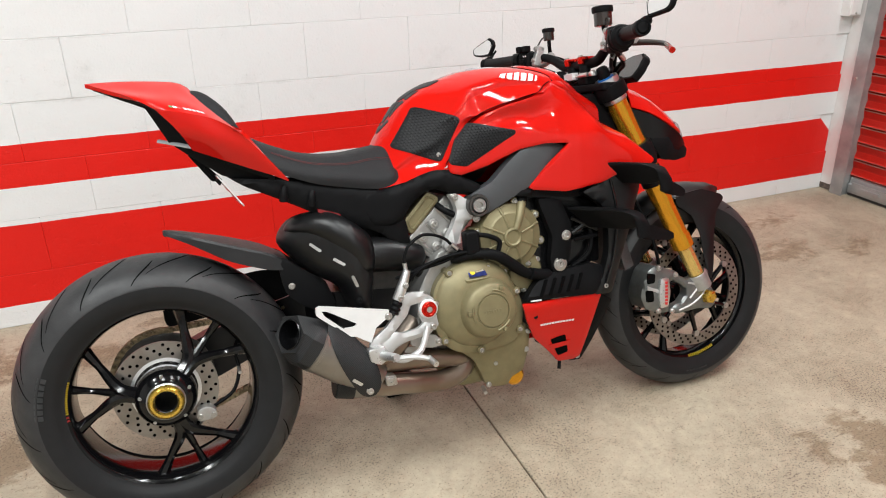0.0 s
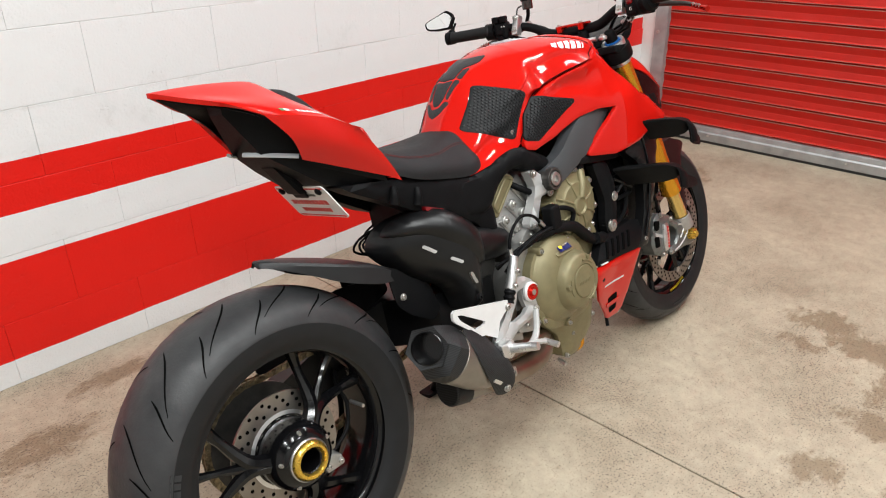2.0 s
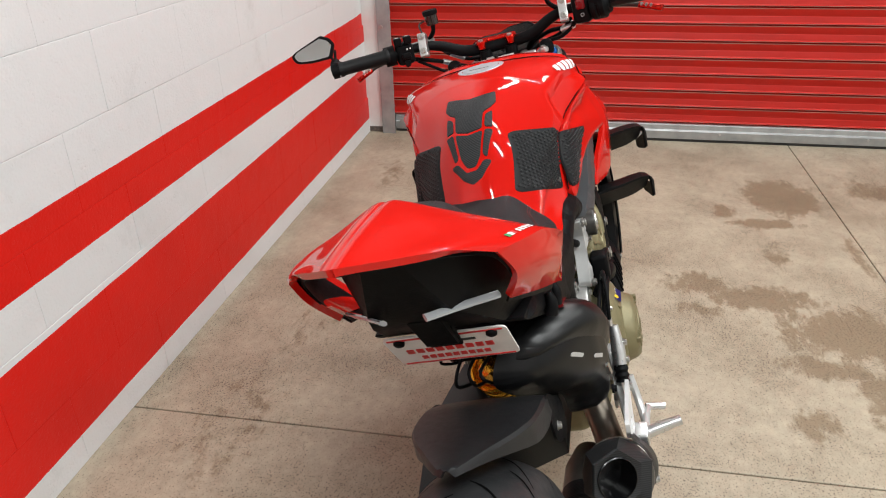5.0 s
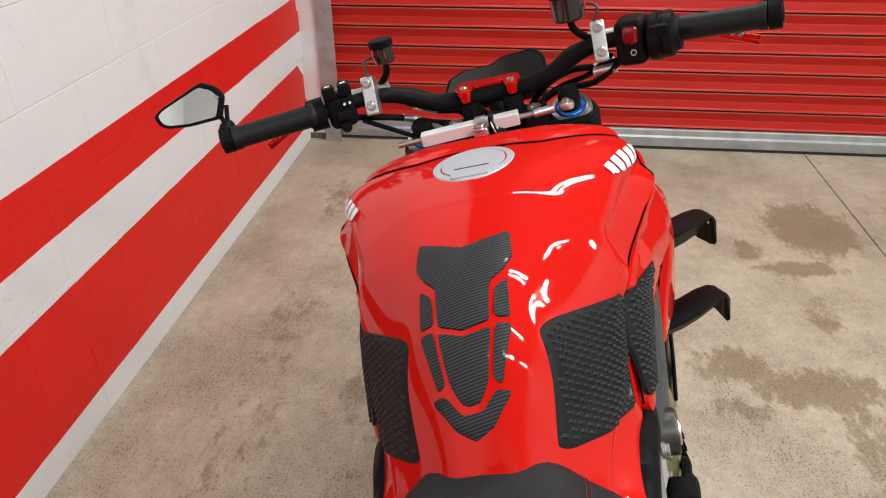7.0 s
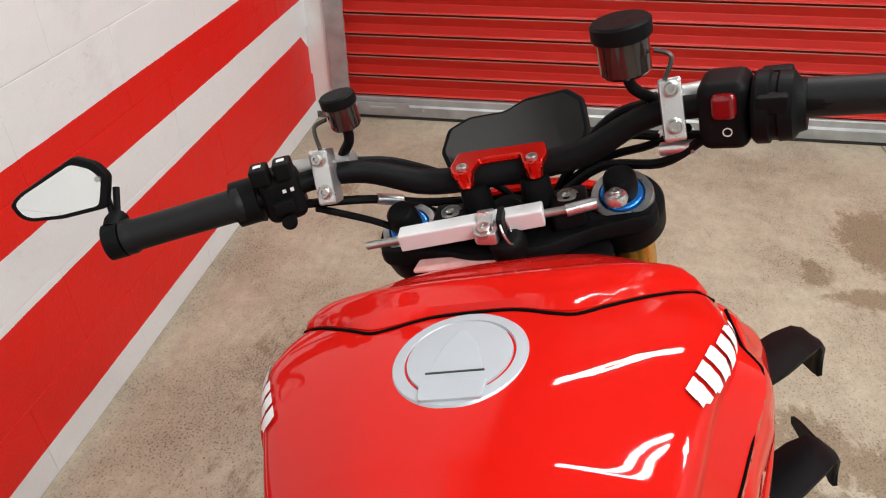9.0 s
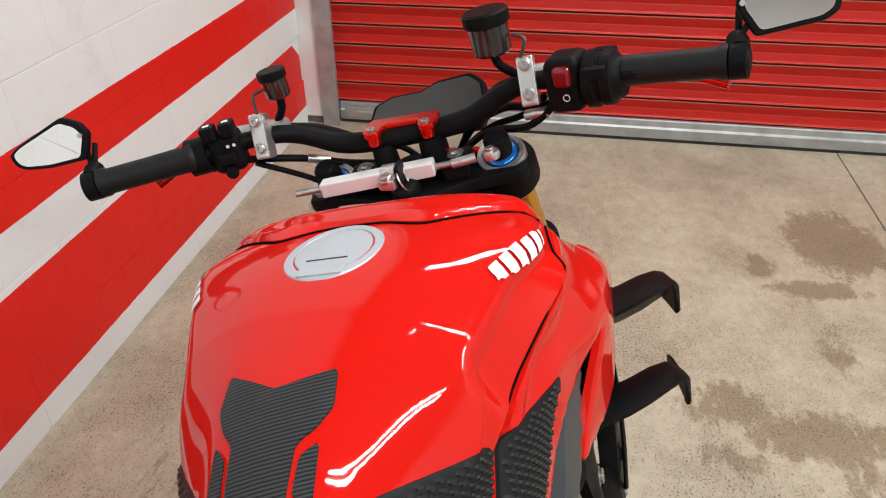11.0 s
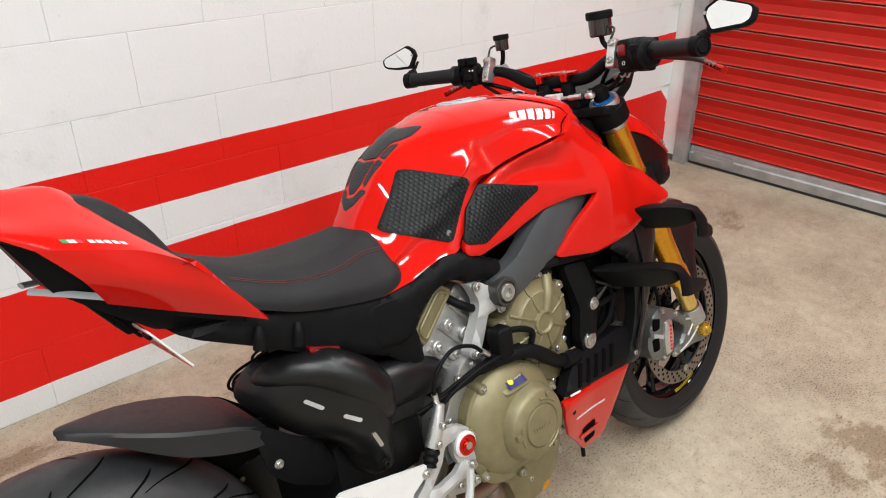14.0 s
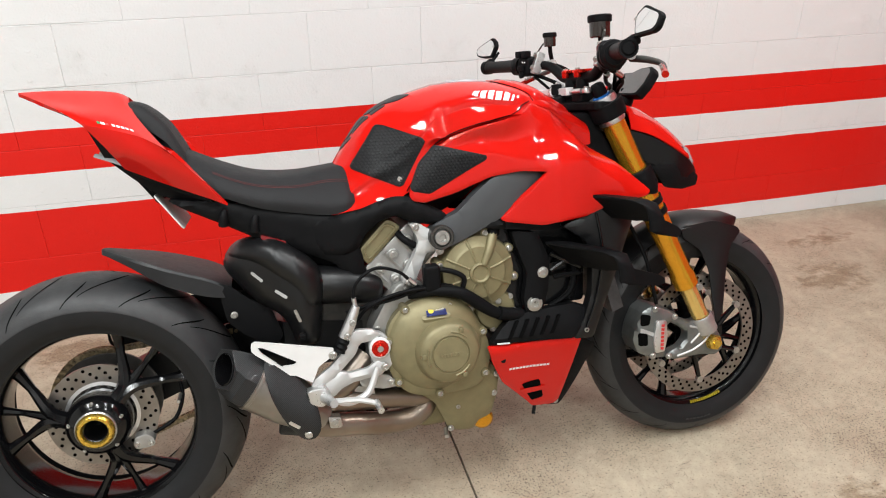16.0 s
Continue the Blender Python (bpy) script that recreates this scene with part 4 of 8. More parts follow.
# front tank trim: the raised red cowl in front of the cap
REAR_EDGE = [(1.016, -0.180), (0.990, -0.136), (0.968, -0.100), (0.957, -0.080), (0.960, -0.060), (0.969, -0.034), (0.971, 0.0), (0.969, 0.034), (0.960, 0.060), (0.957, 0.080), (0.968, 0.100), (0.990, 0.136), (1.016, 0.180)]
TRIM = REAR_EDGE + [(1.050, 0.162), (1.092, 0.134), (1.130, 0.10), (1.152, 0.05), (1.155, 0.0), (1.152, -0.05), (1.130, -0.10), (1.092, -0.134), (1.050, -0.162)]
part("tank_cowl", panel(rounded(TRIM, 0.012), lambda x, y: tank_z(x, y) + 0.0075 + 0.005 * math.exp(-((x - 1.010 - 0.3 * max(0.0, abs(y) - 0.07)) / 0.020) ** 2) - 0.02 * max(0, x - 1.05), 0.018, 1, 0.008, 0.006, 0.010, "z"), RED, tank, "red cowl in front of the fuel cap")
# a thin black tube stands for the shade in the cowl's rear gap
part("cowl_gap_shade", tube([(u - 0.0035, v, tank_z(u - 0.0035, v) + 0.0005) for u, v in smooth(REAR_EDGE, 3, False)], 0.0015, 6, 0), GROOVE, tank, "thin black strip for the shade in the gap")
for side in (RIGHT, LEFT):
    bolt(tank, (1.046, side * 0.152, tank_z(1.046, 0.152) + 0.0055), 0.005, (0.1, side * 0.3, 1), BLACK, "cowl_screw", 0.002)

# side fairings
FAIR = [(0.724, 0.768), (0.728, 0.755), (0.756, 0.748), (0.825, 0.764), (0.905, 0.794), (0.968, 0.802), (1.024, 0.797), (0.971, 0.749), (0.919, 0.697), (0.930, 0.690),
        (1.013, 0.676), (1.114, 0.688), (1.184, 0.712), (1.270, 0.716), (1.282, 0.726), (1.207, 0.796), (1.128, 0.848), (1.112, 0.866), (1.090, 0.903), (1.050, 0.932), (1.005, 0.947), (0.988, 0.938), (0.972, 0.926), (0.937, 0.916), (0.883, 0.905), (0.830, 0.888), (0.795, 0.866), (0.774, 0.845), (0.756, 0.815), (0.728, 0.780)]
GAP = [(1.000, 0.951), (0.982, 0.943), (0.967, 0.931), (0.934, 0.921), (0.880, 0.910), (0.826, 0.893), (0.791, 0.871), (0.770, 0.849), (0.750, 0.815), (0.730, 0.790), (0.720, 0.776)]
for side in (RIGHT, LEFT):
    fairing = part("side_fairing", panel(rounded(FAIR, 0.007), fair_y, 0.012, side, 0.0055, 0.003, 0.006), RED, bike, "glossy red side fairing panel")
    # no real seal: a black tube darkens the gap between fairing and tank
    part("fairing_gap_shade", tube([(u, side * max(fair_y(u, v) - 0.0058, tank_y(u, v) + 0.0004), v) for u, v in smooth(GAP, 3, False)], 0.0013, 6, 0), GROOVE, fairing, "thin black strip for the shade in the gap")
    part("grip_pad", panel(rounded(PAD_B, 0.006), lambda x, z: fair_y(x, z) + 0.0026, 0.006, side, 0.010, 0.0015, 0.004), PAD_RUBBER, fairing, "black rubber grip pad with hexagon studs")
    part("pad_studs", studs(rounded(PAD_B, 0.006), lambda x, z: fair_y(x, z) + 0.0024, side), PAD_STUD, fairing, kind="stuff", sharp=20)

# frame: grey spar, black bar and rear subframe
SPAR = [(0.965, 0.806), (1.028, 0.790), (0.941, 0.708), (0.827, 0.655), (0.800, 0.643), (0.772, 0.643), (0.756, 0.662), (0.758, 0.684), (0.776, 0.700), (0.826, 0.722), (0.866, 0.760), (0.905, 0.790)]
BAR = [(0.470, 0.748), (0.552, 0.736), (0.600, 0.742), (0.650, 0.758), (0.690, 0.768), (0.728, 0.764), (0.770, 0.738), (0.800, 0.722), (0.815, 0.700), (0.790, 0.690), (0.752, 0.700), (0.718, 0.708),
       (0.690, 0.724), (0.655, 0.716), (0.622, 0.690), (0.600, 0.655), (0.560, 0.640), (0.520, 0.650), (0.470, 0.690)]
SUB = [(0.215, 0.806), (0.330, 0.790), (0.400, 0.775), (0.480, 0.754), (0.550, 0.738), (0.596, 0.700), (0.612, 0.640), (0.614, 0.592), (0.586, 0.586), (0.545, 0.632), (0.480, 0.664), (0.400, 0.698), (0.320, 0.744), (0.245, 0.784)]
for side in (RIGHT, LEFT):
    spar = part("frame_spar", panel(rounded(SPAR, 0.010), lambda x, z: float(np.interp(x, [0.75, 0.85, 1.03], [0.168, 0.184, 0.200])), 0.036, side, 0.02, 0.004, 0.006), GREY_FRAME, bike, "grey painted aluminium frame spar")
    b = part("pivot_boss", lathe([(0.028, -0.02), (0.028, 0.006), (0.026, 0.009), (0.021, 0.009), (0.020, 0.004), (0.019, 0.004)], (0.784, side * 0.1745, 0.670), (0, side, 0), 32), DARK_STEEL, spar)
    part("pivot_bolt", lathe([(0.018, 0.0), (0.018, 0.009), (0.016, 0.012), (0.009, 0.012), (0.008, 0.005), (0, 0.005)], (0.784, side * 0.1745, 0.670), (0, side, 0), 24), STEEL, spar)
    part("frame_bar", panel(rounded(BAR, 0.012), lambda x, z: float(np.interp(x, [0.47, 0.60, 0.72, 0.82], [0.130, 0.146, 0.162, 0.164])), 0.05, side, 0.012, 0.012, 0.02), BLACK, bike, "black plastic frame cover")
    sub = part("subframe", panel(rounded(SUB, 0.010), lambda x, z: 0.115 + 0.02 * min(1, max(0, (x - 0.2) / 0.3)), 0.06, side, 0.014, 0.008, 0.014), BLACK, bike, "black rear subframe side")
    part("reflector", panel(rounded([(0.397, 0.714), (0.449, 0.694), (0.446, 0.685), (0.397, 0.705)], 0.003), lambda x, z: 0.139, 0.02, side, 0.02, 0.002, 0.004), RED_LENS, sub, "red side reflector")
    for px in (0.330, 0.392):
        part("stay", tube([(px, side * 0.128, 0.775 - (px - 0.33) * 0.3), (px - 0.004, side * 0.132, 0.760 - (px - 0.33) * 0.3), (px - 0.006, side * 0.128, 0.742 - (px - 0.33) * 0.3)], [0.006, 0.009, 0.011]), BLACK, sub)

part("battery_tray", box_bm((0.410, -0.085, 0.610), (0.620, 0.085, 0.740), 0.012), BLACK, bike, "black tray under the seat")
part("rear_casting", box_bm((0.500, -0.085, 0.430), (0.640, 0.085, 0.610), 0.016), DARK_STEEL, bike, "dark swingarm pivot casting")

# seat
SEAT = [
    (0.258, [(0, 0.905), (0.05, 0.898), (0.080, 0.880), (0.098, 0.850), (0.100, 0.815)]),
    (0.330, [(0, 0.868), (0.07, 0.862), (0.112, 0.842), (0.126, 0.818), (0.126, 0.800)]),
    (0.400, [(0, 0.842), (0.08, 0.836), (0.120, 0.815), (0.136, 0.792), (0.134, 0.772)]),
    (0.480, [(0, 0.833), (0.08, 0.827), (0.118, 0.803), (0.137, 0.776), (0.134, 0.752)]),
    (0.550, [(0, 0.838), (0.058, 0.832), (0.096, 0.805), (0.130, 0.768), (0.132, 0.740)]),
    (0.590, [(0, 0.842), (0.056, 0.834), (0.092, 0.802), (0.124, 0.770), (0.128, 0.745)]),
    (0.608, [(0, 0.836), (0.052, 0.827), (0.084, 0.796), (0.112, 0.768), (0.116, 0.748)]),
]
seat = part("seat", mirrored_shell(SEAT, 5, 5, 0.0), SEAT_M, bike, "black vinyl rider seat with red stitching")
SEAT_ROWS = dense(SEAT, 5, 5)
for side in (RIGHT, LEFT):
    for k in (9,):
        line = [Vector((r[k].x, side * r[k].y, r[k].z + 0.0008)) for r in SEAT_ROWS[4:-2]]
        part("stitching", tube(line, 0.0005, 5, 0), STITCH, seat, "red seam stitching")
        line = [Vector((q.x, side * q.y, q.z + 0.0008)) for q in (r[k].lerp(r[k + 1], 0.55) for r in SEAT_ROWS[4:-2])]
        part("stitching", tube(line, 0.0005, 5, 0), STITCH, seat, "red seam stitching")

# tail
TAIL = [
    [(-0.052, 0, 1.046), (-0.050, 0.009, 1.045), (-0.015, 0.040, 1.032), (0.036, 0.090, 1.008), (0.084, 0.127, 0.972), (0.122, 0.134, 0.922), (0.146, 0.114, 0.878)],
    [(-0.020, 0, 1.046), (-0.017, 0.010, 1.045), (0.010, 0.046, 1.029), (0.054, 0.098, 1.005), (0.106, 0.140, 0.968), (0.146, 0.146, 0.915), (0.172, 0.122, 0.866)],
    [(0.030, 0, 1.044), (0.033, 0.012, 1.043), (0.052, 0.058, 1.021), (0.092, 0.108, 0.997), (0.144, 0.155, 0.958), (0.184, 0.160, 0.902), (0.210, 0.134, 0.848)],
    [(0.090, 0, 1.039), (0.093, 0.014, 1.038), (0.110, 0.066, 1.014), (0.142, 0.116, 0.986), (0.190, 0.166, 0.943), (0.230, 0.167, 0.884), (0.262, 0.144, 0.824)],
    [(0.135, 0, 1.032), (0.138, 0.015, 1.031), (0.152, 0.068, 1.004), (0.178, 0.118, 0.972), (0.222, 0.175, 0.925), (0.272, 0.168, 0.860), (0.306, 0.150, 0.804)],
    [(0.158, 0, 1.020), (0.160, 0.016, 1.019), (0.174, 0.072, 0.993), (0.200, 0.120, 0.960), (0.240, 0.181, 0.912), (0.300, 0.164, 0.842), (0.338, 0.152, 0.787)],
]
TAIL = [r[:2] + [(x, y, z - 0.003) for x, y, z in r[2:4]] + r[4:] for r in TAIL]     # the flanks are slightly hollow
tail = part("tail_cowl", grid_shell(TAIL, 6, 6, 0.009, (0, 4, 6)), RED, bike, "glossy red pointed tail cowl", 32)
part("tail_liner", grid_shell([[(p[0] + 0.014 - 0.002 * i, p[1] * 0.93, p[2] - 0.013) for p in row] for i, row in enumerate(TAIL[:5])], 5, 5, 0.003), BLACK, tail, "black lining inside the tail cowl")
part("back_pad", mirrored_shell([(0.146, [(0, 1.008), (0.03, 1.006), (0.048, 0.996), (0.054, 0.980)]), (0.166, [(0, 1.013), (0.040, 1.010), (0.060, 0.996), (0.068, 0.970)]), (0.196, [(0, 1.001), (0.046, 0.998), (0.066, 0.984), (0.074, 0.952)]),
                                 (0.234, [(0, 0.962), (0.055, 0.958), (0.074, 0.944), (0.084, 0.918)]), (0.264, [(0, 0.902), (0.060, 0.898), (0.080, 0.884), (0.090, 0.866)])], 4, 4, 0.0), SEAT_M, tail, "black padded backrest")
insert = part("tail_insert", loft([[(x, sy * w, z) for sy, z in ((-1, zt), (1, zt), (0.8, zb), (-0.8, zb))] for x, w, zt, zb in
                                  ((0.060, 0.030, 1.012, 0.985), (0.10, 0.066, 0.985, 0.900), (0.15, 0.094, 0.950, 0.856), (0.20, 0.108, 0.90, 0.815), (0.30, 0.118, 0.82, 0.775))]), BLACK, tail, "black tail insert", 25)
for side in (RIGHT, LEFT):
    part("tail_light", tube([(0.078, side * 0.026, 0.906), (0.112, side * 0.060, 0.896), (0.150, side * 0.100, 0.884)], 0.0058, 8, 4, flat=0.6), LENS, tail, "smoked tail light bar")
tail_tree = tree_of(tail)
for x0, w, mat in ((0.072, 0.006, LABEL_GREEN), (0.079, 0.008, LABEL_WHITE), (0.088, 0.006, LABEL_RED), (0.100, 0.006, LABEL_WHITE), (0.1085, 0.006, LABEL_WHITE), (0.117, 0.006, LABEL_WHITE), (0.1255, 0.006, LABEL_WHITE), (0.134, 0.006, LABEL_WHITE)):
    for side in (RIGHT, LEFT):
        quad = [(u, side * (0.136 + 0.28 * (u - 0.112) - dy), 0.973 - 0.28 * (u - 0.112) + dz) for u, dy, dz in ((x0 + 0.042, 0.0, 0.0), (x0 + w + 0.042, 0.0, 0.0), (x0 + w + 0.0395, 0.0052, 0.0038), (x0 + 0.0395, 0.0052, 0.0038))]
        part("decal", laid(tail_tree, quad, 0.0012, 3), mat, tail)

# number plate holder and dealer plate with its print as bars
holder = part("plate_holder", prism(rounded([(0.135, 0.868), (0.165, 0.850), (0.205, 0.800), (0.180, 0.800)], 0.004), -0.022, 0.022, 0.002), BLACK, bike, "black number plate holder")
plate_m = Matrix.Translation((0.190, 0, 0.815)) @ Euler((0, radians(57), 0)).to_matrix().to_4x4()


def on_plate(bm):
    bmesh.ops.transform(bm, matrix=plate_m, verts=bm.verts[:])
    return bm


plate = part("number_plate", on_plate(prism(rounded([(0, -0.088), (0.092, -0.088), (0.092, 0.088), (0, 0.088)], 0.010), -0.002, 0.001, 0.0006, "xy")), LABEL_WHITE, holder, "white dealer plate with red print bars")
for u0, u1, v0, v1, mat in ((0.004, 0.007, -0.082, 0.082, LABEL_RED), (0.085, 0.088, -0.082, 0.082, LABEL_RED), (0.022, 0.027, -0.040, 0.020, DARK_STEEL), (0.040, 0.052, -0.060, 0.070, LABEL_RED), (0.064, 0.074, -0.050, 0.054, LABEL_RED)):
    for a, b in ([(v0, v1)] if u1 - u0 < 0.006 else [(v0 + (v1 - v0) * k / 9, v0 + (v1 - v0) * (k + 0.72) / 9) for k in range(9)]):
        part("print_bar", on_plate(prism([(u0, a), (u1, a), (u1, b), (u0, b)], -0.0032, -0.0018, 0, "xy")), mat, plate)
for v in (-0.066, 0.066):
    part("plate_screw", on_plate(lathe([(0.008, 0.001), (0.008, -0.006), (0.005, -0.008), (0, -0.008)], (0.012, v, 0), (0, 0, 1), 14)), BLACK, plate)
part("plate_bracket", on_plate(box_bm((-0.030, -0.024, -0.010), (0.026, 0.024, -0.0045), 0.003)), BLACK, holder)


# ---------------------------------------------------------------- wheels
def tyre_radius(R, half, rim, a):
    """Radius of the tread at a distance from the wheel's middle plane: a round crown."""
    t = min(abs(a) / half, 1.0)
    return R - (R - rim - 0.034) * (1 - math.sqrt(max(0.0, 1 - (t * 0.985) ** 2)))


def tyre_profile(R, half, rim):
    """Cross-section of a tyre: (radius, along the axle)."""
    out = []
    for k in range(25):
        a = half * math.sin(math.pi / 2 * (-1 + 2 * k / 24))
        out.append((tyre_radius(R, half, rim, a), a))
    walls = [(rim + 0.036, half * 0.995), (rim + 0.022, half * 0.975), (rim + 0.010, half * 0.93), (rim + 0.002, half * 0.86), (rim - 0.006, half * 0.84)]
    return [(r, -a) for r, a in reversed(walls)] + out + walls


def groove_bm(c, R, half, rim, marks, repeat):
    """Tread sipes: thin dark strips lying in the tread, repeated round the wheel."""
    bm = bmesh.new()
    for q in range(repeat):
        for a0, a1, g0, g1, wide in marks:
            turn0 = 2 * math.pi * q / repeat
            n, edge0, edge1 = 9, [], []
            for k in range(n + 1):
                t = k / n
                y, g = a0 + (a1 - a0) * t, turn0 + g0 + (g1 - g0) * (t + 0.18 * math.sin(t * math.pi))
                r = tyre_radius(R, half, rim, y) + 0.0006
                w = wide * math.sin(math.pi * min(max(t, 0.04), 0.96)) ** 0.5 / r
                for edge, s in ((edge0, -0.5), (edge1, 0.5)):
                    edge.append(bm.verts.new((c[0] + r * math.cos(g + s * w), c[1] + y, c[2] + r * math.sin(g + s * w))))
            for k in range(n):
                bm.faces.new((edge0[k], edge0[k + 1], edge1[k + 1], edge1[k]))
    return bm


def trident_wheel(name, c, R, half, rim_half, phase, hub_r, dish, label, sipes, repeat):
    """A forged wheel with three tridents of spokes; its tyre, with tread grooves, is a part of it."""
    rim = 0.2155
    h = rim_half
    barrel = [(rim + 0.016, -h), (rim + 0.016, -h + 0.006), (rim + 0.004, -h + 0.012), (rim - 0.004, -h + 0.028), (rim - 0.010, -h * 0.35), (rim - 0.010, h * 0.35), (rim - 0.004, h - 0.028),
              (rim + 0.004, h - 0.012), (rim + 0.016, h - 0.006), (rim + 0.016, h), (rim + 0.006, h), (rim - 0.002, h - 0.010), (rim - 0.012, h - 0.030), (rim - 0.018, h * 0.35), (rim - 0.018, -h * 0.35),
              (rim - 0.017, -h + 0.030), (rim - 0.012, -h + 0.016), (rim - 0.008, -h + 0.012), (rim + 0.002, -h + 0.008), (rim + 0.005, -h + 0.003), (rim + 0.011, -h - 0.0015)]
    wheel = part(name, lathe(barrel, c, (0, 1, 0), 96, close=True), BLACK_RIM, bike, label, 30)
    tyre = part("tyre", lathe(tyre_profile(R, half, rim), c, (0, 1, 0), 128), RUBBER, wheel, "black sports tyre with curved tread grooves", 60)
    # the smooth sidewall below the tread is darker than the scrubbed tread
    tyre.data.materials.append(SIDE_RUBBER)
    for f in tyre.data.polygons:
        if math.hypot(f.center.x - c[0], f.center.z - c[2]) < rim + 0.046:
            f.material_index = 1
    part("tread_groove", groove_bm(c, R, half, rim, sipes, repeat), GROOVE, tyre)
    for g in range(3):
        mid = phase + g * 120
        a = radians(mid)
        knee = 0.098
        for off, w in ((-27, 0.010), (0, 0.0075), (27, 0.010)):
            b = radians(mid + off)
            k1 = radians(mid + off * 0.18)
            y0, y1 = dish, dish * 0.55
            path = [(c[0] + hub_r * 0.8 * math.cos(a), c[1] + y0, c[2] + hub_r * 0.8 * math.sin(a)),
                    (c[0] + knee * math.cos(k1), c[1] + (y0 + y1) / 2, c[2] + knee * math.sin(k1)),
                    (c[0] + 0.158 * math.cos(a + (b - a) * 0.78), c[1] + y1, c[2] + 0.158 * math.sin(a + (b - a) * 0.78)),
                    (c[0] + (rim - 0.012) * math.cos(b), c[1] + y1 * 0.9, c[2] + (rim - 0.012) * math.sin(b))]
            part("spoke", tube(path, [w * 2.3, w * 1.5, w * 0.95, w * 1.5], 8, 5, flat=1.0), BLACK_RIM, wheel)
    return wheel


def sidewall_bars(parent, c, r, y, a0, a1, n, tall, mat, duty=0.7, slope=-0.18):
    """Printed bars along an arc on a wheel's right face."""
    for k in range(n):
        g0, g1 = (radians(a0 + (a1 - a0) * (k + s) / n) for s in (0, duty))
        bm = bmesh.new()
        ring = []
        for rr in (r, r + tall):
            ring.append([bm.verts.new((c[0] + rr * math.cos(g), c[1] + y - 0.0012 - (rr - r) * slope, c[2] + rr * math.sin(g))) for g in (g0, (g0 + g1) / 2, g1)])
        for i in range(2):
            bm.faces.new((ring[0][i], ring[0][i + 1], ring[1][i + 1], ring[1][i]))
        bmesh.ops.solidify(bm, geom=bm.faces[:], thickness=0.0008)
        part("print_bar", bm, mat, parent)


REAR_C, FRONT_C = (0.0, 0.0, 0.325), (1.502, 0.0, 0.297)
R_REAR, R_FRONT = 0.326, 0.300
rear_sipes = [(-0.084, -0.008, 0.30, 0.0, 0.0062), (-0.096, -0.050, 0.42, 0.25, 0.0052), (0.084, 0.008, 0.40, 0.10, 0.0062), (0.096, 0.050, 0.52, 0.35, 0.0052)]
front_sipes = [(-0.050, -0.008, 0.24, 0.0, 0.0034), (-0.057, -0.030, 0.30, 0.17, 0.003), (0.050, 0.008, 0.32, 0.08, 0.0034), (0.057, 0.030, 0.38, 0.25, 0.003)]
rear_wheel = trident_wheel("rear_wheel", REAR_C, R_REAR, 0.100, 0.082, 166, 0.052, -0.075, "gloss black forged rear wheel with trident spokes", rear_sipes, 15)
sidewall_bars(rear_wheel, REAR_C, 0.206, -0.0695, 158, 179, 15, 0.0075, LABEL_YELLOW, 0.72, 0.45)
sidewall_bars(rear_wheel, REAR_C, 0.206, -0.0695, 180, 184, 2, 0.0075, LABEL_RED, 0.6, 0.45)
sidewall_bars(rear_wheel, REAR_C, 0.250, -0.1008, 156, 178, 7, 0.018, SIDEWALL, 0.78)
# hub: cone, gold nut, silver ring
hub = part("hub", lathe([(0.030, 0.06), (0.060, 0.04), (0.068, -0.03), (0.070, -0.070), (0.067, -0.088), (0.060, -0.100), (0.050, -0.108), (0.040, -0.110)], REAR_C, (0, 1, 0), 48), BLACK_RIM, rear_wheel)
part("hub_nut", lathe([(0.040, -0.106), (0.040, -0.116), (0.038, -0.121), (0.034, -0.125), (0.029, -0.125), (0.0265, -0.121), (0.0252, -0.112), (0.0252, -0.104)], REAR_C, (0, 1, 0), 24), GOLD_NUT, rear_wheel, "gold anodised axle nut")
part("hub_ring", lathe([(0.043, -0.104), (0.043, -0.113), (0.0405, -0.115), (0.0395, -0.106)], REAR_C, (0, 1, 0), 40), STEEL, rear_wheel)
part("axle_bore", lathe([(0.0256, -0.116), (0.0235, -0.114), (0.0225, -0.040), (0, -0.040)], REAR_C, (0, 1, 0), 28), GLOSS_BLACK, rear_wheel)
for k in range(5):
    g = radians(20 + 72 * k)
    bolt(rear_wheel, (0.056 * math.cos(g), -0.102, 0.325 + 0.056 * math.sin(g)), 0.0035)


def brake_disc(parent, c, y, r_out, r_in, holes, n):
    """A drilled rotor, its holes as dark plugs let into both faces."""
    disc = part("brake_disc", lathe([(r_out, y - 0.0025), (r_out, y + 0.0025), (r_in, y + 0.0025), (r_in, y - 0.0025)], c, (0, 1, 0), 72, close=True), DISC, parent, "drilled steel brake disc")
    bm = bmesh.new()
    for k in range(n):
        for j, rr in enumerate(holes):
            g = 2 * math.pi * (k + 0.36 * j) / n
            lathe([(0, y - 0.0030), (0.0040, y - 0.0030), (0.0040, y + 0.0030), (0, y + 0.0030)], (c[0] + rr * math.cos(g), c[1], c[2] + rr * math.sin(g)), (0, 1, 0), 8, bm)
    part("drill_hole", bm, GROOVE, disc, kind="stuff")
    return disc


rear_disc = brake_disc(rear_wheel, REAR_C, -0.028, 0.120, 0.080, (0.090, 0.101, 0.112), 20)
part("disc_carrier", lathe([(0.082, -0.030), (0.082, -0.024), (0.072, -0.022), (0.072, -0.032)], REAR_C, (0, 1, 0), 40, close=True), BRIGHT, rear_disc)
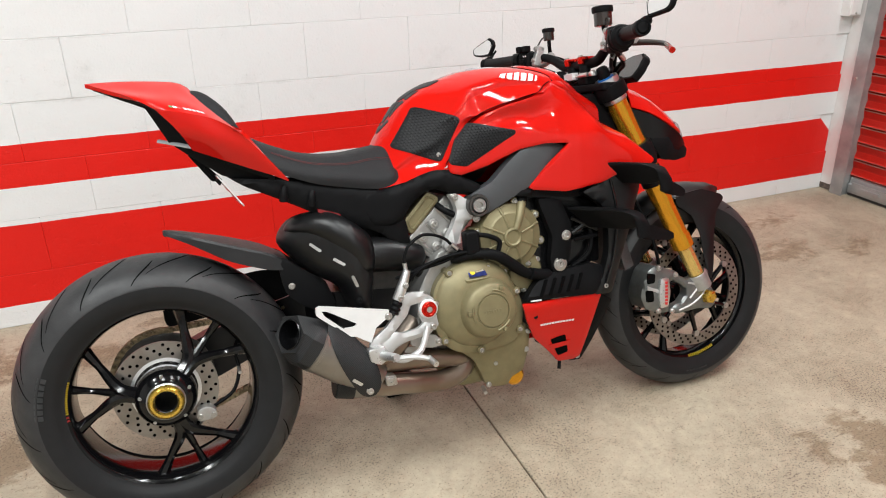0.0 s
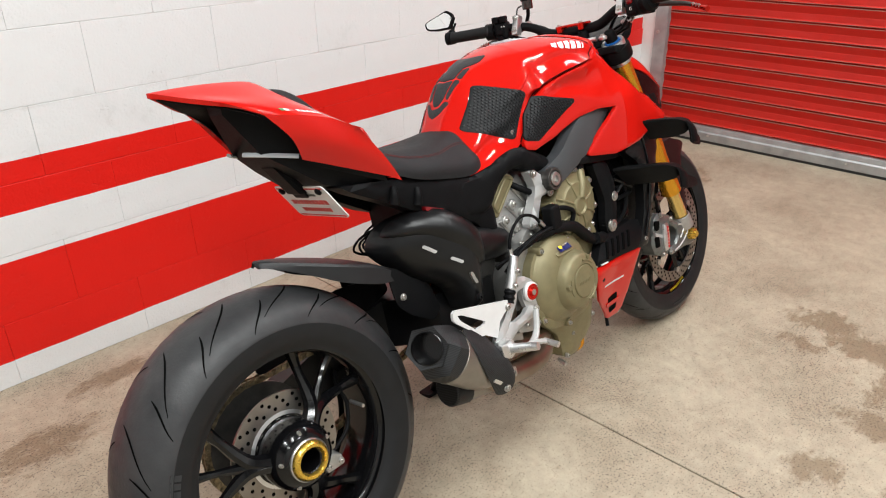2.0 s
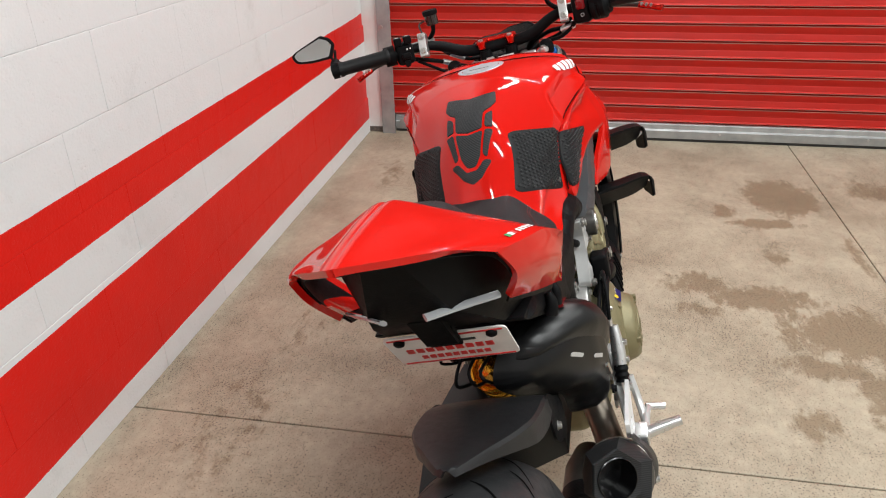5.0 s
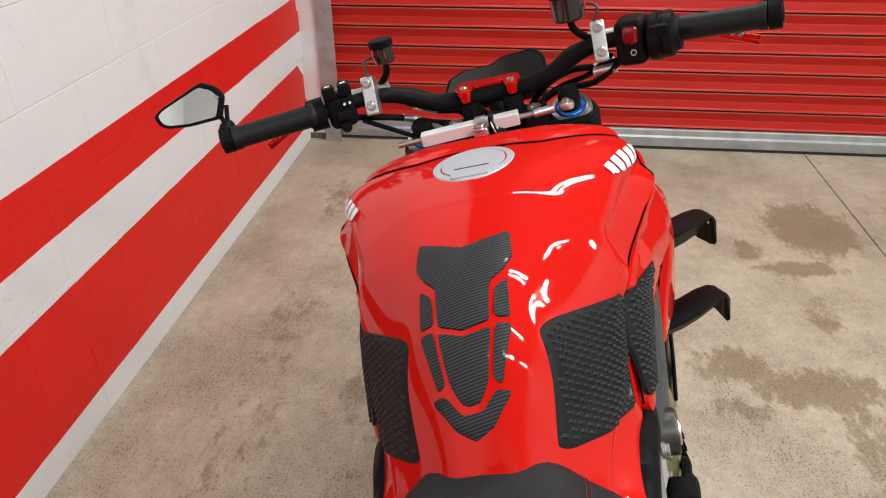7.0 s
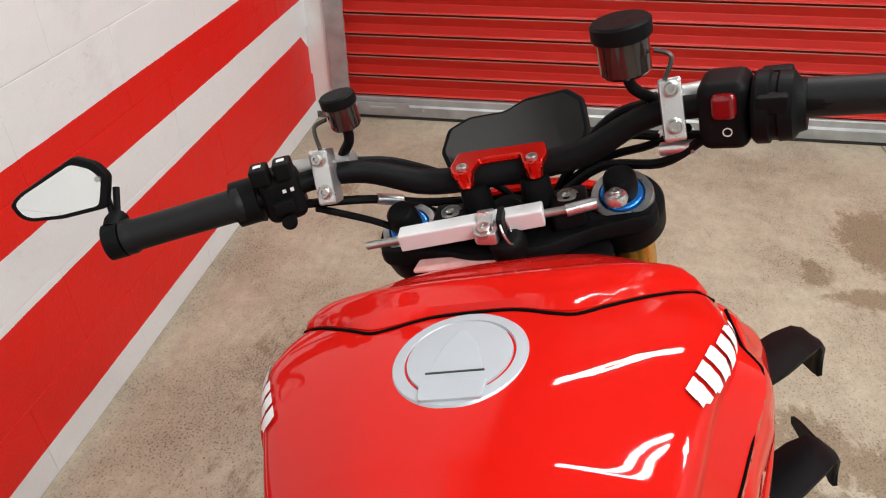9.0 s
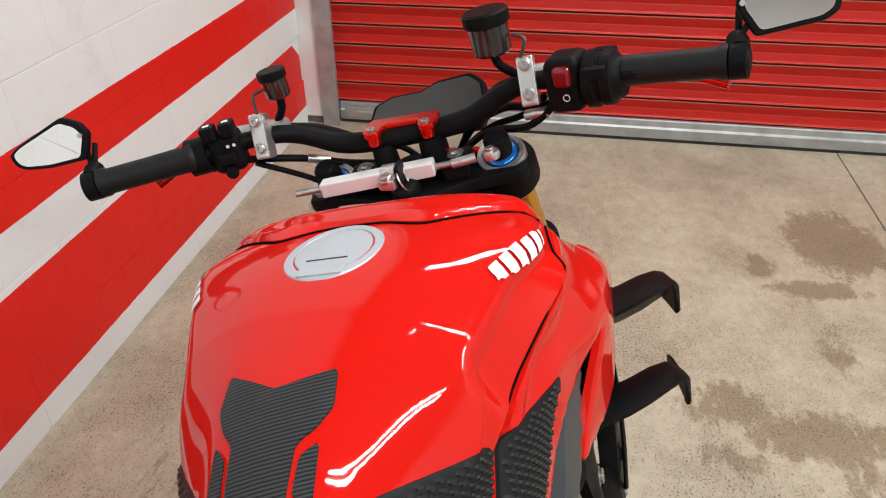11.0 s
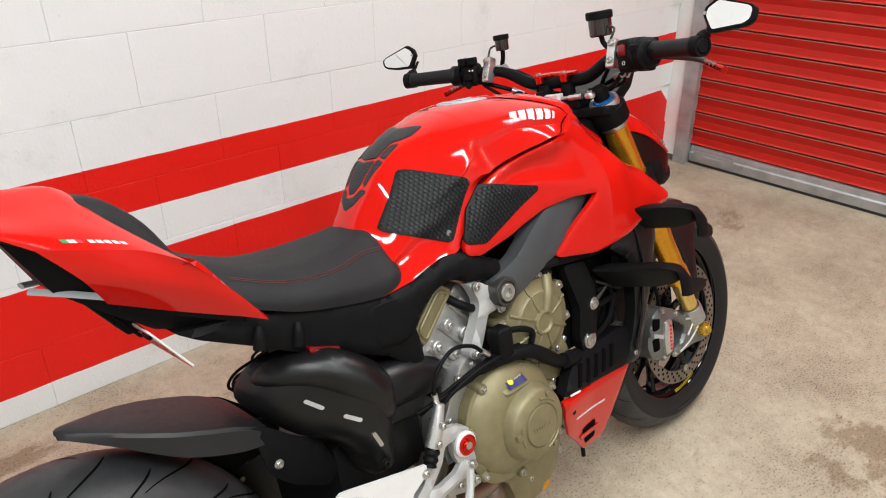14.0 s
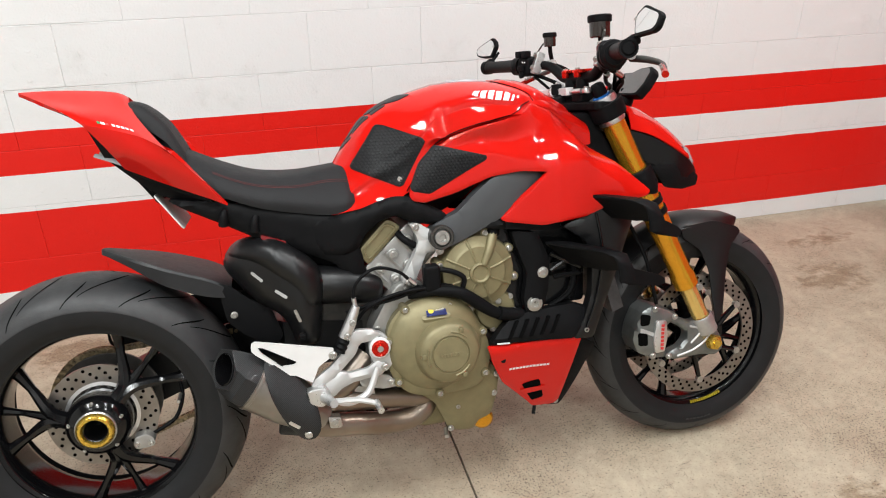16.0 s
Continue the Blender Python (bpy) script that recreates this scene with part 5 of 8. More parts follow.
for k in range(18):
    g = 2 * math.pi * k / 18
    part("sensor_tooth", box_bm((-0.005, -0.033, 0.056), (0.005, -0.027, 0.069), 0.001, 1), DARK_STEEL, rear_disc).matrix_local = Matrix.Translation(REAR_C) @ Matrix.Rotation(g, 4, "Y")
# rear brake caliper below the axle, sprocket and chain on the far side
caliper = part("rear_caliper", prism(rounded([(0.058, 0.238), (0.098, 0.238), (0.106, 0.260), (0.088, 0.274), (0.060, 0.270)], 0.008), -0.058, -0.005, 0.006), ALLOY, bike, "silver rear brake caliper")
for q in ((0.066, 0.252), (0.096, 0.250)):
    bolt(caliper, (q[0], -0.058, q[1]), 0.006)
part("brake_hose", tube([(0.10, -0.03, 0.262), (0.150, -0.02, 0.285), (0.172, -0.01, 0.335), (0.170, 0.01, 0.385), (0.21, 0.04, 0.43)], 0.0045), BLACK, caliper)
sprocket = part("sprocket", lathe([(0.118, 0.063), (0.118, 0.069), (0.112, 0.071), (0.060, 0.072), (0.060, 0.060), (0.112, 0.061)], REAR_C, (0, 1, 0), 44, close=True), DARK_STEEL, rear_wheel, "dark toothed rear sprocket")
bm = bmesh.new()
path = [Vector((0.124 * math.cos(radians(g)), 0.066, 0.325 + 0.124 * math.sin(radians(g)))) for g in range(80, 281, 6)]
low, high = path[-1], path[0]
path += [low.lerp(Vector((0.56, 0.066, 0.375)), k / 34) for k in range(1, 35)]
path = [Vector((0.56, 0.066, 0.455)).lerp(high, k / 34) for k in range(34)] + path
for i, (p, q) in enumerate(zip(path, path[1:])):
    d = (q - p).normalized()
    up = Vector((-d.z, 0, d.x))
    m = Matrix((( d.x, 0, up.x, (p.x + q.x) / 2), (d.y, 1, up.y, 0.066), (d.z, 0, up.z, (p.z + q.z) / 2), (0, 0, 0, 1)))
    for s in (-1, 1):
        made = bmesh.ops.create_cube(bm, size=1, matrix=m @ Matrix.Translation((0, s * (0.0075 if i % 2 else 0.0055), 0)) @ Matrix.Diagonal((0.0150, 0.0020, 0.0138, 1)))
    lathe([(0, -0.011), (0.0048, -0.011), (0.0048, 0.011), (0, 0.011)], p, (0, 1, 0), 8, bm)
part("drive_chain", bm, CHAIN_M, bike, "oily drive chain", kind="stuff")

# swingarm on the far side, shock with gold spring, hugger
part("swingarm", loft([[(x, y0, z1), (x, y1, z1), (x, y1, z0), (x, y0, z0)] for x, y0, y1, z0, z1 in ((-0.06, 0.082, 0.125, 0.300, 0.365), (0.06, 0.082, 0.135, 0.275, 0.395), (0.22, 0.085, 0.15, 0.330, 0.450), (0.36, 0.04, 0.15, 0.375, 0.490), (0.42, -0.085, 0.14, 0.385, 0.500), (0.60, -0.09, 0.12, 0.390, 0.480))]), SATIN_BLACK, bike, "black single-sided swingarm", 30)
part("chain_guard", prism(rounded([(0.02, 0.455), (0.10, 0.462), (0.30, 0.475), (0.40, 0.505), (0.38, 0.545), (0.26, 0.56), (0.10, 0.545), (0.02, 0.520)], 0.02), 0.050, 0.056, 0.002), BLACK, bike)
HUG_Z = lambda x: float(np.interp(x, [0.065, 0.12, 0.188, 0.250, 0.300, 0.330, 0.400], [0.700, 0.684, 0.660, 0.637, 0.616, 0.592, 0.530]))
HUG_SECS = [(x, [(0, HUG_Z(x)), (w * 0.6, HUG_Z(x) - 0.001), (w, HUG_Z(x) - 0.004), (w + 0.004, HUG_Z(x) - 0.010), (w + 0.006, HUG_Z(x) - 0.010 - f)]) for x, w, f in
            ((0.052, 0.005, 0.001), (0.064, 0.018, 0.004), (0.105, 0.044, 0.013), (0.140, 0.066, 0.022), (0.170, 0.080, 0.030), (0.195, 0.088, 0.034), (0.235, 0.092, 0.036), (0.275, 0.092, 0.034), (0.320, 0.090, 0.016))]
hugger = part("rear_hugger", mirrored_shell(HUG_SECS, 3, 1, 0.005), HUGGER, bike, "matt black rear hugger blade", 24)
HUGSIDE = [(0.284, 0.614), (0.318, 0.600), (0.350, 0.570), (0.400, 0.535), (0.420, 0.470), (0.395, 0.448), (0.335, 0.485), (0.302, 0.520), (0.296, 0.560), (0.294, 0.590)]
for side in (RIGHT, LEFT):
    part("hugger_side", panel(rounded(HUGSIDE, 0.012), lambda x, z: 0.098, 0.008, side, 0.02, 0.004, 0.008), BLACK, hugger)
bolt(hugger, (0.318, -0.099, 0.535), 0.006)
part("axle_pin", tube([(0.170, -0.03, 0.345), (0.170, -0.075, 0.345)], 0.004, 8, 0), STEEL, bike)
shock = part("shock_absorber", tube([(0.375, 0.0, 0.625), (0.47, 0.02, 0.52), (0.52, 0.02, 0.46)], 0.018, 14, 3), GOLD, bike, "gold shock absorber")
part("reservoir_cap", lathe([(0.0, -0.012), (0.024, -0.012), (0.026, 0.0), (0.024, 0.012), (0.0, 0.012)], (0.368, -0.006, 0.622), (0.7, 0.5, 0.4), 24), GOLD, shock)
for loop_path in ([(0.470, 0.040, 0.672), (0.425, 0.062, 0.668), (0.400, 0.082, 0.652), (0.393, 0.090, 0.641), (0.398, 0.088, 0.634), (0.430, 0.066, 0.642), (0.470, 0.040, 0.652)],
                  [(0.470, 0.040, 0.662), (0.428, 0.060, 0.659), (0.402, 0.080, 0.645), (0.394, 0.089, 0.634), (0.394, 0.088, 0.626), (0.410, 0.070, 0.614), (0.430, 0.050, 0.612), (0.470, 0.030, 0.618)]):
    part("wiring_loop", tube(loop_path, 0.0026, 8), BLACK, shock, "black wiring loop")
coil = [(0.400 + 0.10 * t + 0.034 * math.cos(14 * math.pi * t) * 0.74, 0.01 + 0.034 * math.sin(14 * math.pi * t), 0.600 - 0.115 * t + 0.034 * math.cos(14 * math.pi * t) * 0.67) for t in np.linspace(0, 1, 90)]
part("spring", tube(coil, 0.0052, 7, 0), GOLD, shock, "gold coil spring")
for k in range(3):
    part("cable_loop", tube([(0.40, 0.03 - 0.03 * k, 0.665), (0.345 - 0.01 * k, 0.045 - 0.02 * k, 0.650), (0.325, 0.05 - 0.03 * k, 0.625), (0.36, 0.03 - 0.02 * k, 0.605)], 0.003, 6), BLACK, shock)

# ---------------------------------------------------------------- engine
engine = part("engine", box_bm((0.63, -0.135, 0.30), (0.96, 0.135, 0.53), 0.025, 3), DARK_STEEL, bike, "olive-gold magnesium engine with cast covers")
clutch = part("clutch_cover", lathe([(0.112, -0.12), (0.114, -0.168), (0.111, -0.178), (0.100, -0.190), (0.082, -0.200), (0.060, -0.206), (0, -0.208)], (0.752, 0, 0.425), (0, 1, 0), 64), OLIVE, engine, "olive-gold round clutch cover")
part("clutch_plateau", lathe([(0.080, -0.186), (0.076, -0.204), (0.069, -0.222), (0.062, -0.230), (0.044, -0.234), (0.0425, -0.2315), (0.0405, -0.2315), (0.039, -0.2355), (0, -0.2365)], (0.772, 0, 0.415), (0, 1, 0), 56), OLIVE, clutch)
for g in (62, 178, 300):
    a = radians(g)
    part("lug", box_bm((0.772 + 0.060 * math.cos(a) - 0.006, -0.236, 0.415 + 0.060 * math.sin(a) - 0.006), (0.772 + 0.060 * math.cos(a) + 0.006, -0.222, 0.415 + 0.060 * math.sin(a) + 0.006), 0.003), OLIVE, clutch)
CLUTCH = [(0.640, 0.448), (0.652, 0.488), (0.684, 0.520), (0.735, 0.532), (0.790, 0.520), (0.838, 0.482), (0.868, 0.440), (0.880, 0.385), (0.868, 0.335), (0.838, 0.305), (0.752, 0.300), (0.690, 0.312), (0.655, 0.345), (0.638, 0.395)]
part("clutch_flange", panel(smooth(CLUTCH, 4), lambda x, z: 0.182, 0.06, RIGHT, 0.02, 0.008, 0.012), OLIVE, engine)
for px, pz in CLUTCH[::2]:
    bx, bz = px + (0.758 - px) * 0.04, pz + (0.42 - pz) * 0.04
    part("boss", lathe([(0.0105, -0.03), (0.0105, 0.003), (0.009, 0.005), (0, 0.005)], (bx, -0.180, bz), (0, -1, 0), 16), OLIVE, engine)
    bolt(engine, (bx, -0.1855, bz), 0.0045)
for k in range(3):
    g0 = 40 + 120 * k
    arc = [(0.772 + 0.052 * math.cos(radians(g)), -0.2325, 0.415 + 0.052 * math.sin(radians(g))) for g in range(g0, g0 + 46, 9)]
    part("cast_rib", tube(arc, 0.0028, 6, 2), OLIVE, clutch)
for k in range(7):
    part("cast_mark", box_bm((0.748 + k * 0.0068, -0.2378, 0.411), (0.7525 + k * 0.0068, -0.2360, 0.419), 0.0006, 1), OLIVE, clutch)
SUMP = [(0.660, 0.345), (0.700, 0.308), (0.745, 0.268), (0.768, 0.215), (0.778, 0.186), (0.800, 0.176), (0.842, 0.172), (0.852, 0.195), (0.885, 0.205), (0.900, 0.260), (0.905, 0.330), (0.870, 0.360), (0.760, 0.365)]
sump = part("sump_cover", panel(rounded(SUMP, 0.012), lambda x, z: 0.162 - 0.22 * max(0, 0.30 - z), 0.10, RIGHT, 0.02, 0.012, 0.018), OLIVE, engine, "olive-gold sump cover")
part("sump", box_bm((0.70, -0.10, 0.18), (0.90, 0.10, 0.32), 0.03, 3), OLIVE, engine)
part("oil_filter", lathe([(0.0, -0.112), (0.020, -0.112), (0.026, -0.106), (0.028, -0.08), (0.028, 0.0)], (0.872, 0, 0.186), (0, 1, 0), 24), GOLD, engine, "gold anodised oil filter cap")
for px, pz in ((0.782, 0.19), (0.80, 0.25), (0.70, 0.32), (0.89, 0.27), (0.898, 0.32)):
    bolt(engine, (px, -0.160 + 0.22 * max(0, 0.3 - pz), pz), 0.0055)
part("drain_bolt", tube([(0.775, -0.11, 0.178), (0.770, -0.135, 0.170)], 0.006, 8, 0), STEEL, engine)
# oil filler with its opening and the round sticker
filler = part("oil_filler", lathe([(0.023, -0.03), (0.021, 0.020), (0.0215, 0.026), (0.018, 0.027), (0.0165, 0.022), (0.016, -0.01)], (0.694, -0.160, 0.474), (-0.1, -0.30, 1), 28), OLIVE, engine)
part("dipstick_cap", lathe([(0.0165, -0.004), (0.0165, 0.004), (0.005, 0.006), (0.004, 0.012), (0, 0.012)], (0.694, -0.160, 0.474), (-0.1, -0.30, 1), 18), BLACK, filler)
part("cover_ledge", panel(rounded([(0.722, 0.486), (0.782, 0.484), (0.786, 0.500), (0.776, 0.522), (0.730, 0.524), (0.718, 0.504)], 0.008), lambda x, z: 0.207 - 1.1 * max(0.0, z - 0.497), 0.03, RIGHT, 0.008, 0.003, 0.005), OLIVE, clutch)
STK = [Vector(q) for q in ((0.730, -0.2065, 0.5005), (0.777, -0.2065, 0.4995), (0.775, -0.184, 0.520), (0.732, -0.184, 0.521))]


def on_sticker(u0, u1, v0, v1, lift):
    """A thin patch of the sticker's slanting plane."""
    bm = bmesh.new()
    out = (STK[1] - STK[0]).cross(STK[3] - STK[0]).normalized()
    out = out if out.z > 0 else -out
    bm.faces.new([bm.verts.new(STK[0].lerp(STK[1], u).lerp(STK[3].lerp(STK[2], u), v) + out * lift) for u, v in ((u0, v0), (u1, v0), (u1, v1), (u0, v1))])
    bmesh.ops.solidify(bm, geom=bm.faces[:], thickness=0.0006)
    return bm


sticker = part("warning_sticker", on_sticker(0, 1, 0, 1, 0.0016), LABEL_BLUE, engine, "blue and yellow round-dot sticker")
dot_c = STK[0].lerp(STK[1], 0.24).lerp(STK[3].lerp(STK[2], 0.24), 0.42)
part("sticker_dot", lathe([(0.0062, 0.0), (0.0062, 0.0026), (0, 0.0027)], dot_c, (STK[1] - STK[0]).cross(STK[3] - STK[0]).normalized(), 20), LABEL_YELLOW, sticker)
for k in range(5):
    part("sticker_bar", on_sticker(0.50 + 0.085 * k, 0.56 + 0.085 * k, 0.45, 0.75, 0.0026), LABEL_WHITE, sticker)

# front cylinder timing cover with ribs and bolts
TC = Vector((0.866, -0.165, 0.578))
timing = part("timing_cover", lathe([(0.086, 0.06), (0.087, 0.004), (0.083, -0.004), (0.066, -0.008), (0.060, -0.014), (0.026, -0.018), (0.0245, -0.022), (0.020, -0.024), (0.016, -0.020), (0, -0.020)], TC, (0, 1, 0), 56), OLIVE, engine, "olive-gold timing cover with radial ribs")
for k in range(8):
    g = radians(18 + 45 * k)
    rib = [TC + Vector((r * math.cos(g), dy, r * math.sin(g))) for r, dy in ((0.026, -0.018), (0.058, -0.0135), (0.070, -0.008), (0.083, -0.004))]
    part("cast_rib", tube(rib, 0.0034, 6, 2), OLIVE, timing)
    g += radians(12)
    q = TC + Vector((0.090 * math.cos(g), 0.004, 0.090 * math.sin(g)))
    part("boss", lathe([(0.011, 0.05), (0.011, -0.002), (0.009, -0.004), (0, -0.004)], q, (0, 1, 0), 14), OLIVE, timing)
    bolt(timing, q + Vector((0, -0.004, 0)), 0.0055)
cap_rib = [TC + Vector(q) for q in ((0.010, -0.018, 0.018), (0.026, -0.014, 0.052), (0.040, 0.0, 0.082))]
part("filler_rib", tube(cap_rib, [0.009, 0.011, 0.013], 10, 3), OLIVE, timing)
part("filler_cap", lathe([(0.0, 0.022), (0.013, 0.022), (0.0145, 0.018), (0.0145, 0.004), (0.016, 0.003), (0.016, -0.006)], cap_rib[2] + Vector((0.002, 0.004, 0.004)), (0.42, 0.15, 1), 14), BLACK, timing, "black ribbed filler cap")
part("pump_cover", lathe([(0.050, 0.06), (0.050, 0.006), (0.044, -0.002), (0.020, -0.006), (0, -0.006)], (0.905, -0.158, 0.478), (0, 1, 0), 36), OLIVE, engine, "olive-gold pump cover")
for k in range(5):
    g = radians(-100 + 45 * k)
    bolt(engine, (0.905 + 0.047 * math.cos(g), -0.156, 0.478 + 0.047 * math.sin(g)), 0.0055)
part("front_cylinder", prism(rounded([(0.84, 0.50), (0.96, 0.46), (1.00, 0.60), (0.97, 0.65), (0.86, 0.66)], 0.015), -0.135, 0.135, 0.006), ALLOY, engine, "cast alloy front cylinder")
for k in range(5):
    part("fin", tube([(0.955 + 0.006 * k, -0.142, 0.500 + 0.026 * k), (0.985 + 0.004 * k, -0.142, 0.505 + 0.026 * k)], 0.006, 6, 0), ALLOY, engine)

# rear cylinder head: olive cam cover over bright castings
def slant(pts, c, deg):
    a = radians(deg)
    return [(c[0] + u * math.cos(a) - v * math.sin(a), c[1] + u * math.sin(a) + v * math.cos(a)) for u, v in pts]


HEAD_C = (0.695, 0.620)
head = part("rear_cylinder", prism(rounded(slant([(-0.075, -0.055), (0.075, -0.060), (0.080, 0.040), (-0.070, 0.050)], HEAD_C, 45), 0.014), -0.118, 0.118, 0.008), ALLOY, engine, "cast alloy rear cylinder head")
part("cam_cover", prism(rounded(slant([(-0.058, 0.046), (0.062, 0.044), (0.055, 0.085), (-0.045, 0.088)], HEAD_C, 45), 0.014), -0.126, 0.126, 0.010), OLIVE, head, "olive-gold cam cover")
part("cam_ring", tube([(q[0], -0.128, q[1]) for q in rounded(slant([(-0.045, 0.056), (0.050, 0.054), (0.044, 0.078), (-0.036, 0.080)], HEAD_C, 45), 0.010)], 0.0030, 6, 0, True), OLIVE, head)
for k, (u, v) in enumerate(((-0.045, 0.022), (0.000, 0.020), (0.045, 0.016), (-0.040, -0.022), (0.004, -0.026), (0.048, -0.030))):
    q = slant([(u, v)], HEAD_C, 45)[0]
    part("boss", lathe([(0.013, 0.01), (0.013, -0.010), (0.011, -0.012), (0, -0.012)], (q[0], -0.117, q[1]), (0, 1, 0), 16), ALLOY, head)
    bolt(head, (q[0], -0.129, q[1]), 0.0065)
for k in range(3):
    a, b = slant([(-0.062 + 0.045 * k, -0.052), (-0.055 + 0.045 * k, 0.036)], HEAD_C, 45)
    part("cast_rib", tube([(a[0], -0.119, a[1]), (b[0], -0.119, b[1])], 0.005, 6, 0), ALLOY, head)
part("plug_hose", tube([(0.690, -0.10, 0.690), (0.705, -0.135, 0.668), (0.735, -0.14, 0.650), (0.760, -0.12, 0.655)], 0.008), BLACK, head)
part("head_pipe", tube([(0.642, -0.10, 0.660), (0.625, -0.11, 0.640), (0.622, -0.10, 0.615)], 0.010), RED_ANOD, head)
part("gearbox_casting", prism(rounded([(0.600, 0.385), (0.650, 0.395), (0.690, 0.515), (0.745, 0.545), (0.735, 0.575), (0.680, 0.570), (0.640, 0.520), (0.610, 0.470)], 0.014), -0.150, 0.10, 0.008), ALLOY, engine, "cast alloy gearbox housing")
for q in ((0.663, 0.540), (0.700, 0.553), (0.626, 0.470), (0.634, 0.420), (0.720, 0.562)):
    bolt(engine, (q[0], -0.150, q[1]), 0.007)

# bright engine mount between spar and rear head
MOUNT = [(0.716, 0.706), (0.742, 0.702), (0.762, 0.686), (0.782, 0.690), (0.790, 0.650), (0.772, 0.634), (0.752, 0.636), (0.714, 0.560), (0.696, 0.566), (0.690, 0.580), (0.722, 0.630), (0.735, 0.662), (0.728, 0.684)]
mount = part("engine_mount", panel(rounded(MOUNT, 0.008), lambda x, z: 0.164, 0.03, RIGHT, 0.02, 0.006, 0.008), SILVER, bike, "silver cast engine mount")
for q, r in (((0.729, 0.697), 0.007), ((0.781, 0.637), 0.007), ((0.704, 0.573), 0.007)):
    bolt(mount, (q[0], -0.164, q[1]), r)

# hoses and wires over the clutch cover
loom = part("coolant_hose", tube([(0.700, -0.165, 0.545), (0.760, -0.185, 0.552), (0.815, -0.19, 0.540), (0.862, -0.185, 0.505), (0.900, -0.18, 0.478), (0.945, -0.17, 0.470)], [0.010, 0.012, 0.014, 0.015, 0.013, 0.012], 12), BLACK, engine, "black rubber hose")
part("sensor_block", box_bm((0.735, -0.196, 0.552), (0.772, -0.160, 0.612), 0.008, 3), BLACK, engine)
part("sensor_bracket", tube([(0.770, -0.185, 0.600), (0.800, -0.19, 0.592), (0.825, -0.19, 0.575), (0.822, -0.185, 0.550)], 0.006), BLACK, engine)
for k, dy in enumerate((0.0, 0.008, -0.008)):
    part("cable", tube([(0.560 + 0.01 * k, -0.150 + dy, 0.520 - 0.01 * k), (0.610, -0.170 + dy, 0.535), (0.670, -0.178 + dy, 0.545 + 0.006 * k), (0.740, -0.180 + dy, 0.562), (0.800, -0.175 + dy, 0.556)], 0.0042), BLACK, engine)
part("brake_line", tube([(0.578, -0.188, 0.545), (0.575, -0.190, 0.572), (0.590, -0.192, 0.602), (0.630, -0.190, 0.622), (0.680, -0.185, 0.606), (0.715, -0.18, 0.570), (0.745, -0.18, 0.556)], 0.0038), BLACK, engine)
for a, b in (((0.700, -0.183, 0.588), (0.716, -0.18, 0.572)), ((0.577, -0.188, 0.540), (0.575, -0.189, 0.562))):
    part("ferrule", tube([a, b], 0.0055, 10, 0), BRIGHT, engine)
part("hose_cover", tube([(0.905, -0.184, 0.478), (0.940, -0.176, 0.466), (0.962, -0.17, 0.462)], 0.016, 12, 3), BLACK, engine)

# ---------------------------------------------------------------- exhaust
BOX = [(0.306, 0.634), (0.318, 0.668), (0.345, 0.692), (0.386, 0.703), (0.424, 0.699), (0.464, 0.674), (0.506, 0.634), (0.516, 0.585), (0.508, 0.510), (0.498, 0.458), (0.470, 0.450), (0.446, 0.456), (0.436, 0.492), (0.416, 0.526), (0.368, 0.556), (0.330, 0.596)]
DOME = [(0.322, 0.668), (0.346, 0.695), (0.388, 0.706), (0.427, 0.701), (0.467, 0.676), (0.508, 0.636), (0.516, 0.586), (0.506, 0.552), (0.480, 0.546), (0.462, 0.562), (0.442, 0.590), (0.400, 0.622), (0.368, 0.644), (0.340, 0.656)]


def shield_y(x, z):
    """Half-width of the heat shield: its rear lobe curls in behind the seat."""
    return float(np.interp(x, [0.30, 0.34, 0.38, 0.42, 0.46, 0.52], [0.090, 0.116, 0.146, 0.172, 0.186, 0.184])) - 0.06 * max(0.0, 0.52 - z)


shield = part("exhaust_heat_shield", panel(smooth(BOX, 3), shield_y, 0.078, RIGHT, 0.010, 0.060, 0.055), SATIN_BLACK, bike, "satin black bulging exhaust heat shield", 60)
part("upper_dome", panel(smooth(DOME, 3), lambda x, z: shield_y(x, z) + 0.013, 0.060, RIGHT, 0.008, 0.046, 0.060), SATIN_BLACK, shield, "", 60)
part("inlet_neck", tube([(0.470, -0.112, 0.585), (0.545, -0.112, 0.578), (0.605, -0.110, 0.564), (0.638, -0.106, 0.555), (0.650, -0.104, 0.552)], [0.046, 0.043, 0.038, 0.031, 0.012], 24, 5), SATIN_BLACK, shield)
for q, deg, mat in (((0.378, 0.6255), -42, SILVER), ((0.424, 0.588), -36, SILVER), ((0.453, 0.538), -72, STEEL)):
    part("vent_slot", panel(rounded(slant([(-0.0145, -0.0034), (0.0145, -0.0034), (0.0145, 0.0034), (-0.0145, 0.0034)], q, deg), 0.003), lambda x, z: shield_y(x, z) + 0.0022, 0.02, RIGHT, 0.008, 0.001, 0.002), mat, shield, "bright slot")
bolt(shield, (0.458, -shield_y(0.458, 0.490) - 0.0005, 0.490), 0.006, mat=BLACK)

AX = Vector((0.185, 0.012, -0.142)).normalized()
M0 = Vector((0.288, -0.177, 0.441))


def hexring(c, ax, r, n=6, squash=1.12, turn=0.3):
    u = Vector((0, 1, 0))
    u = (u - ax * u.dot(ax)).normalized()
    v = ax.cross(u)
    return [c + (u * math.cos(2 * math.pi * k / n + turn) + v * math.sin(2 * math.pi * k / n + turn) * squash) * r for k in range(n)]


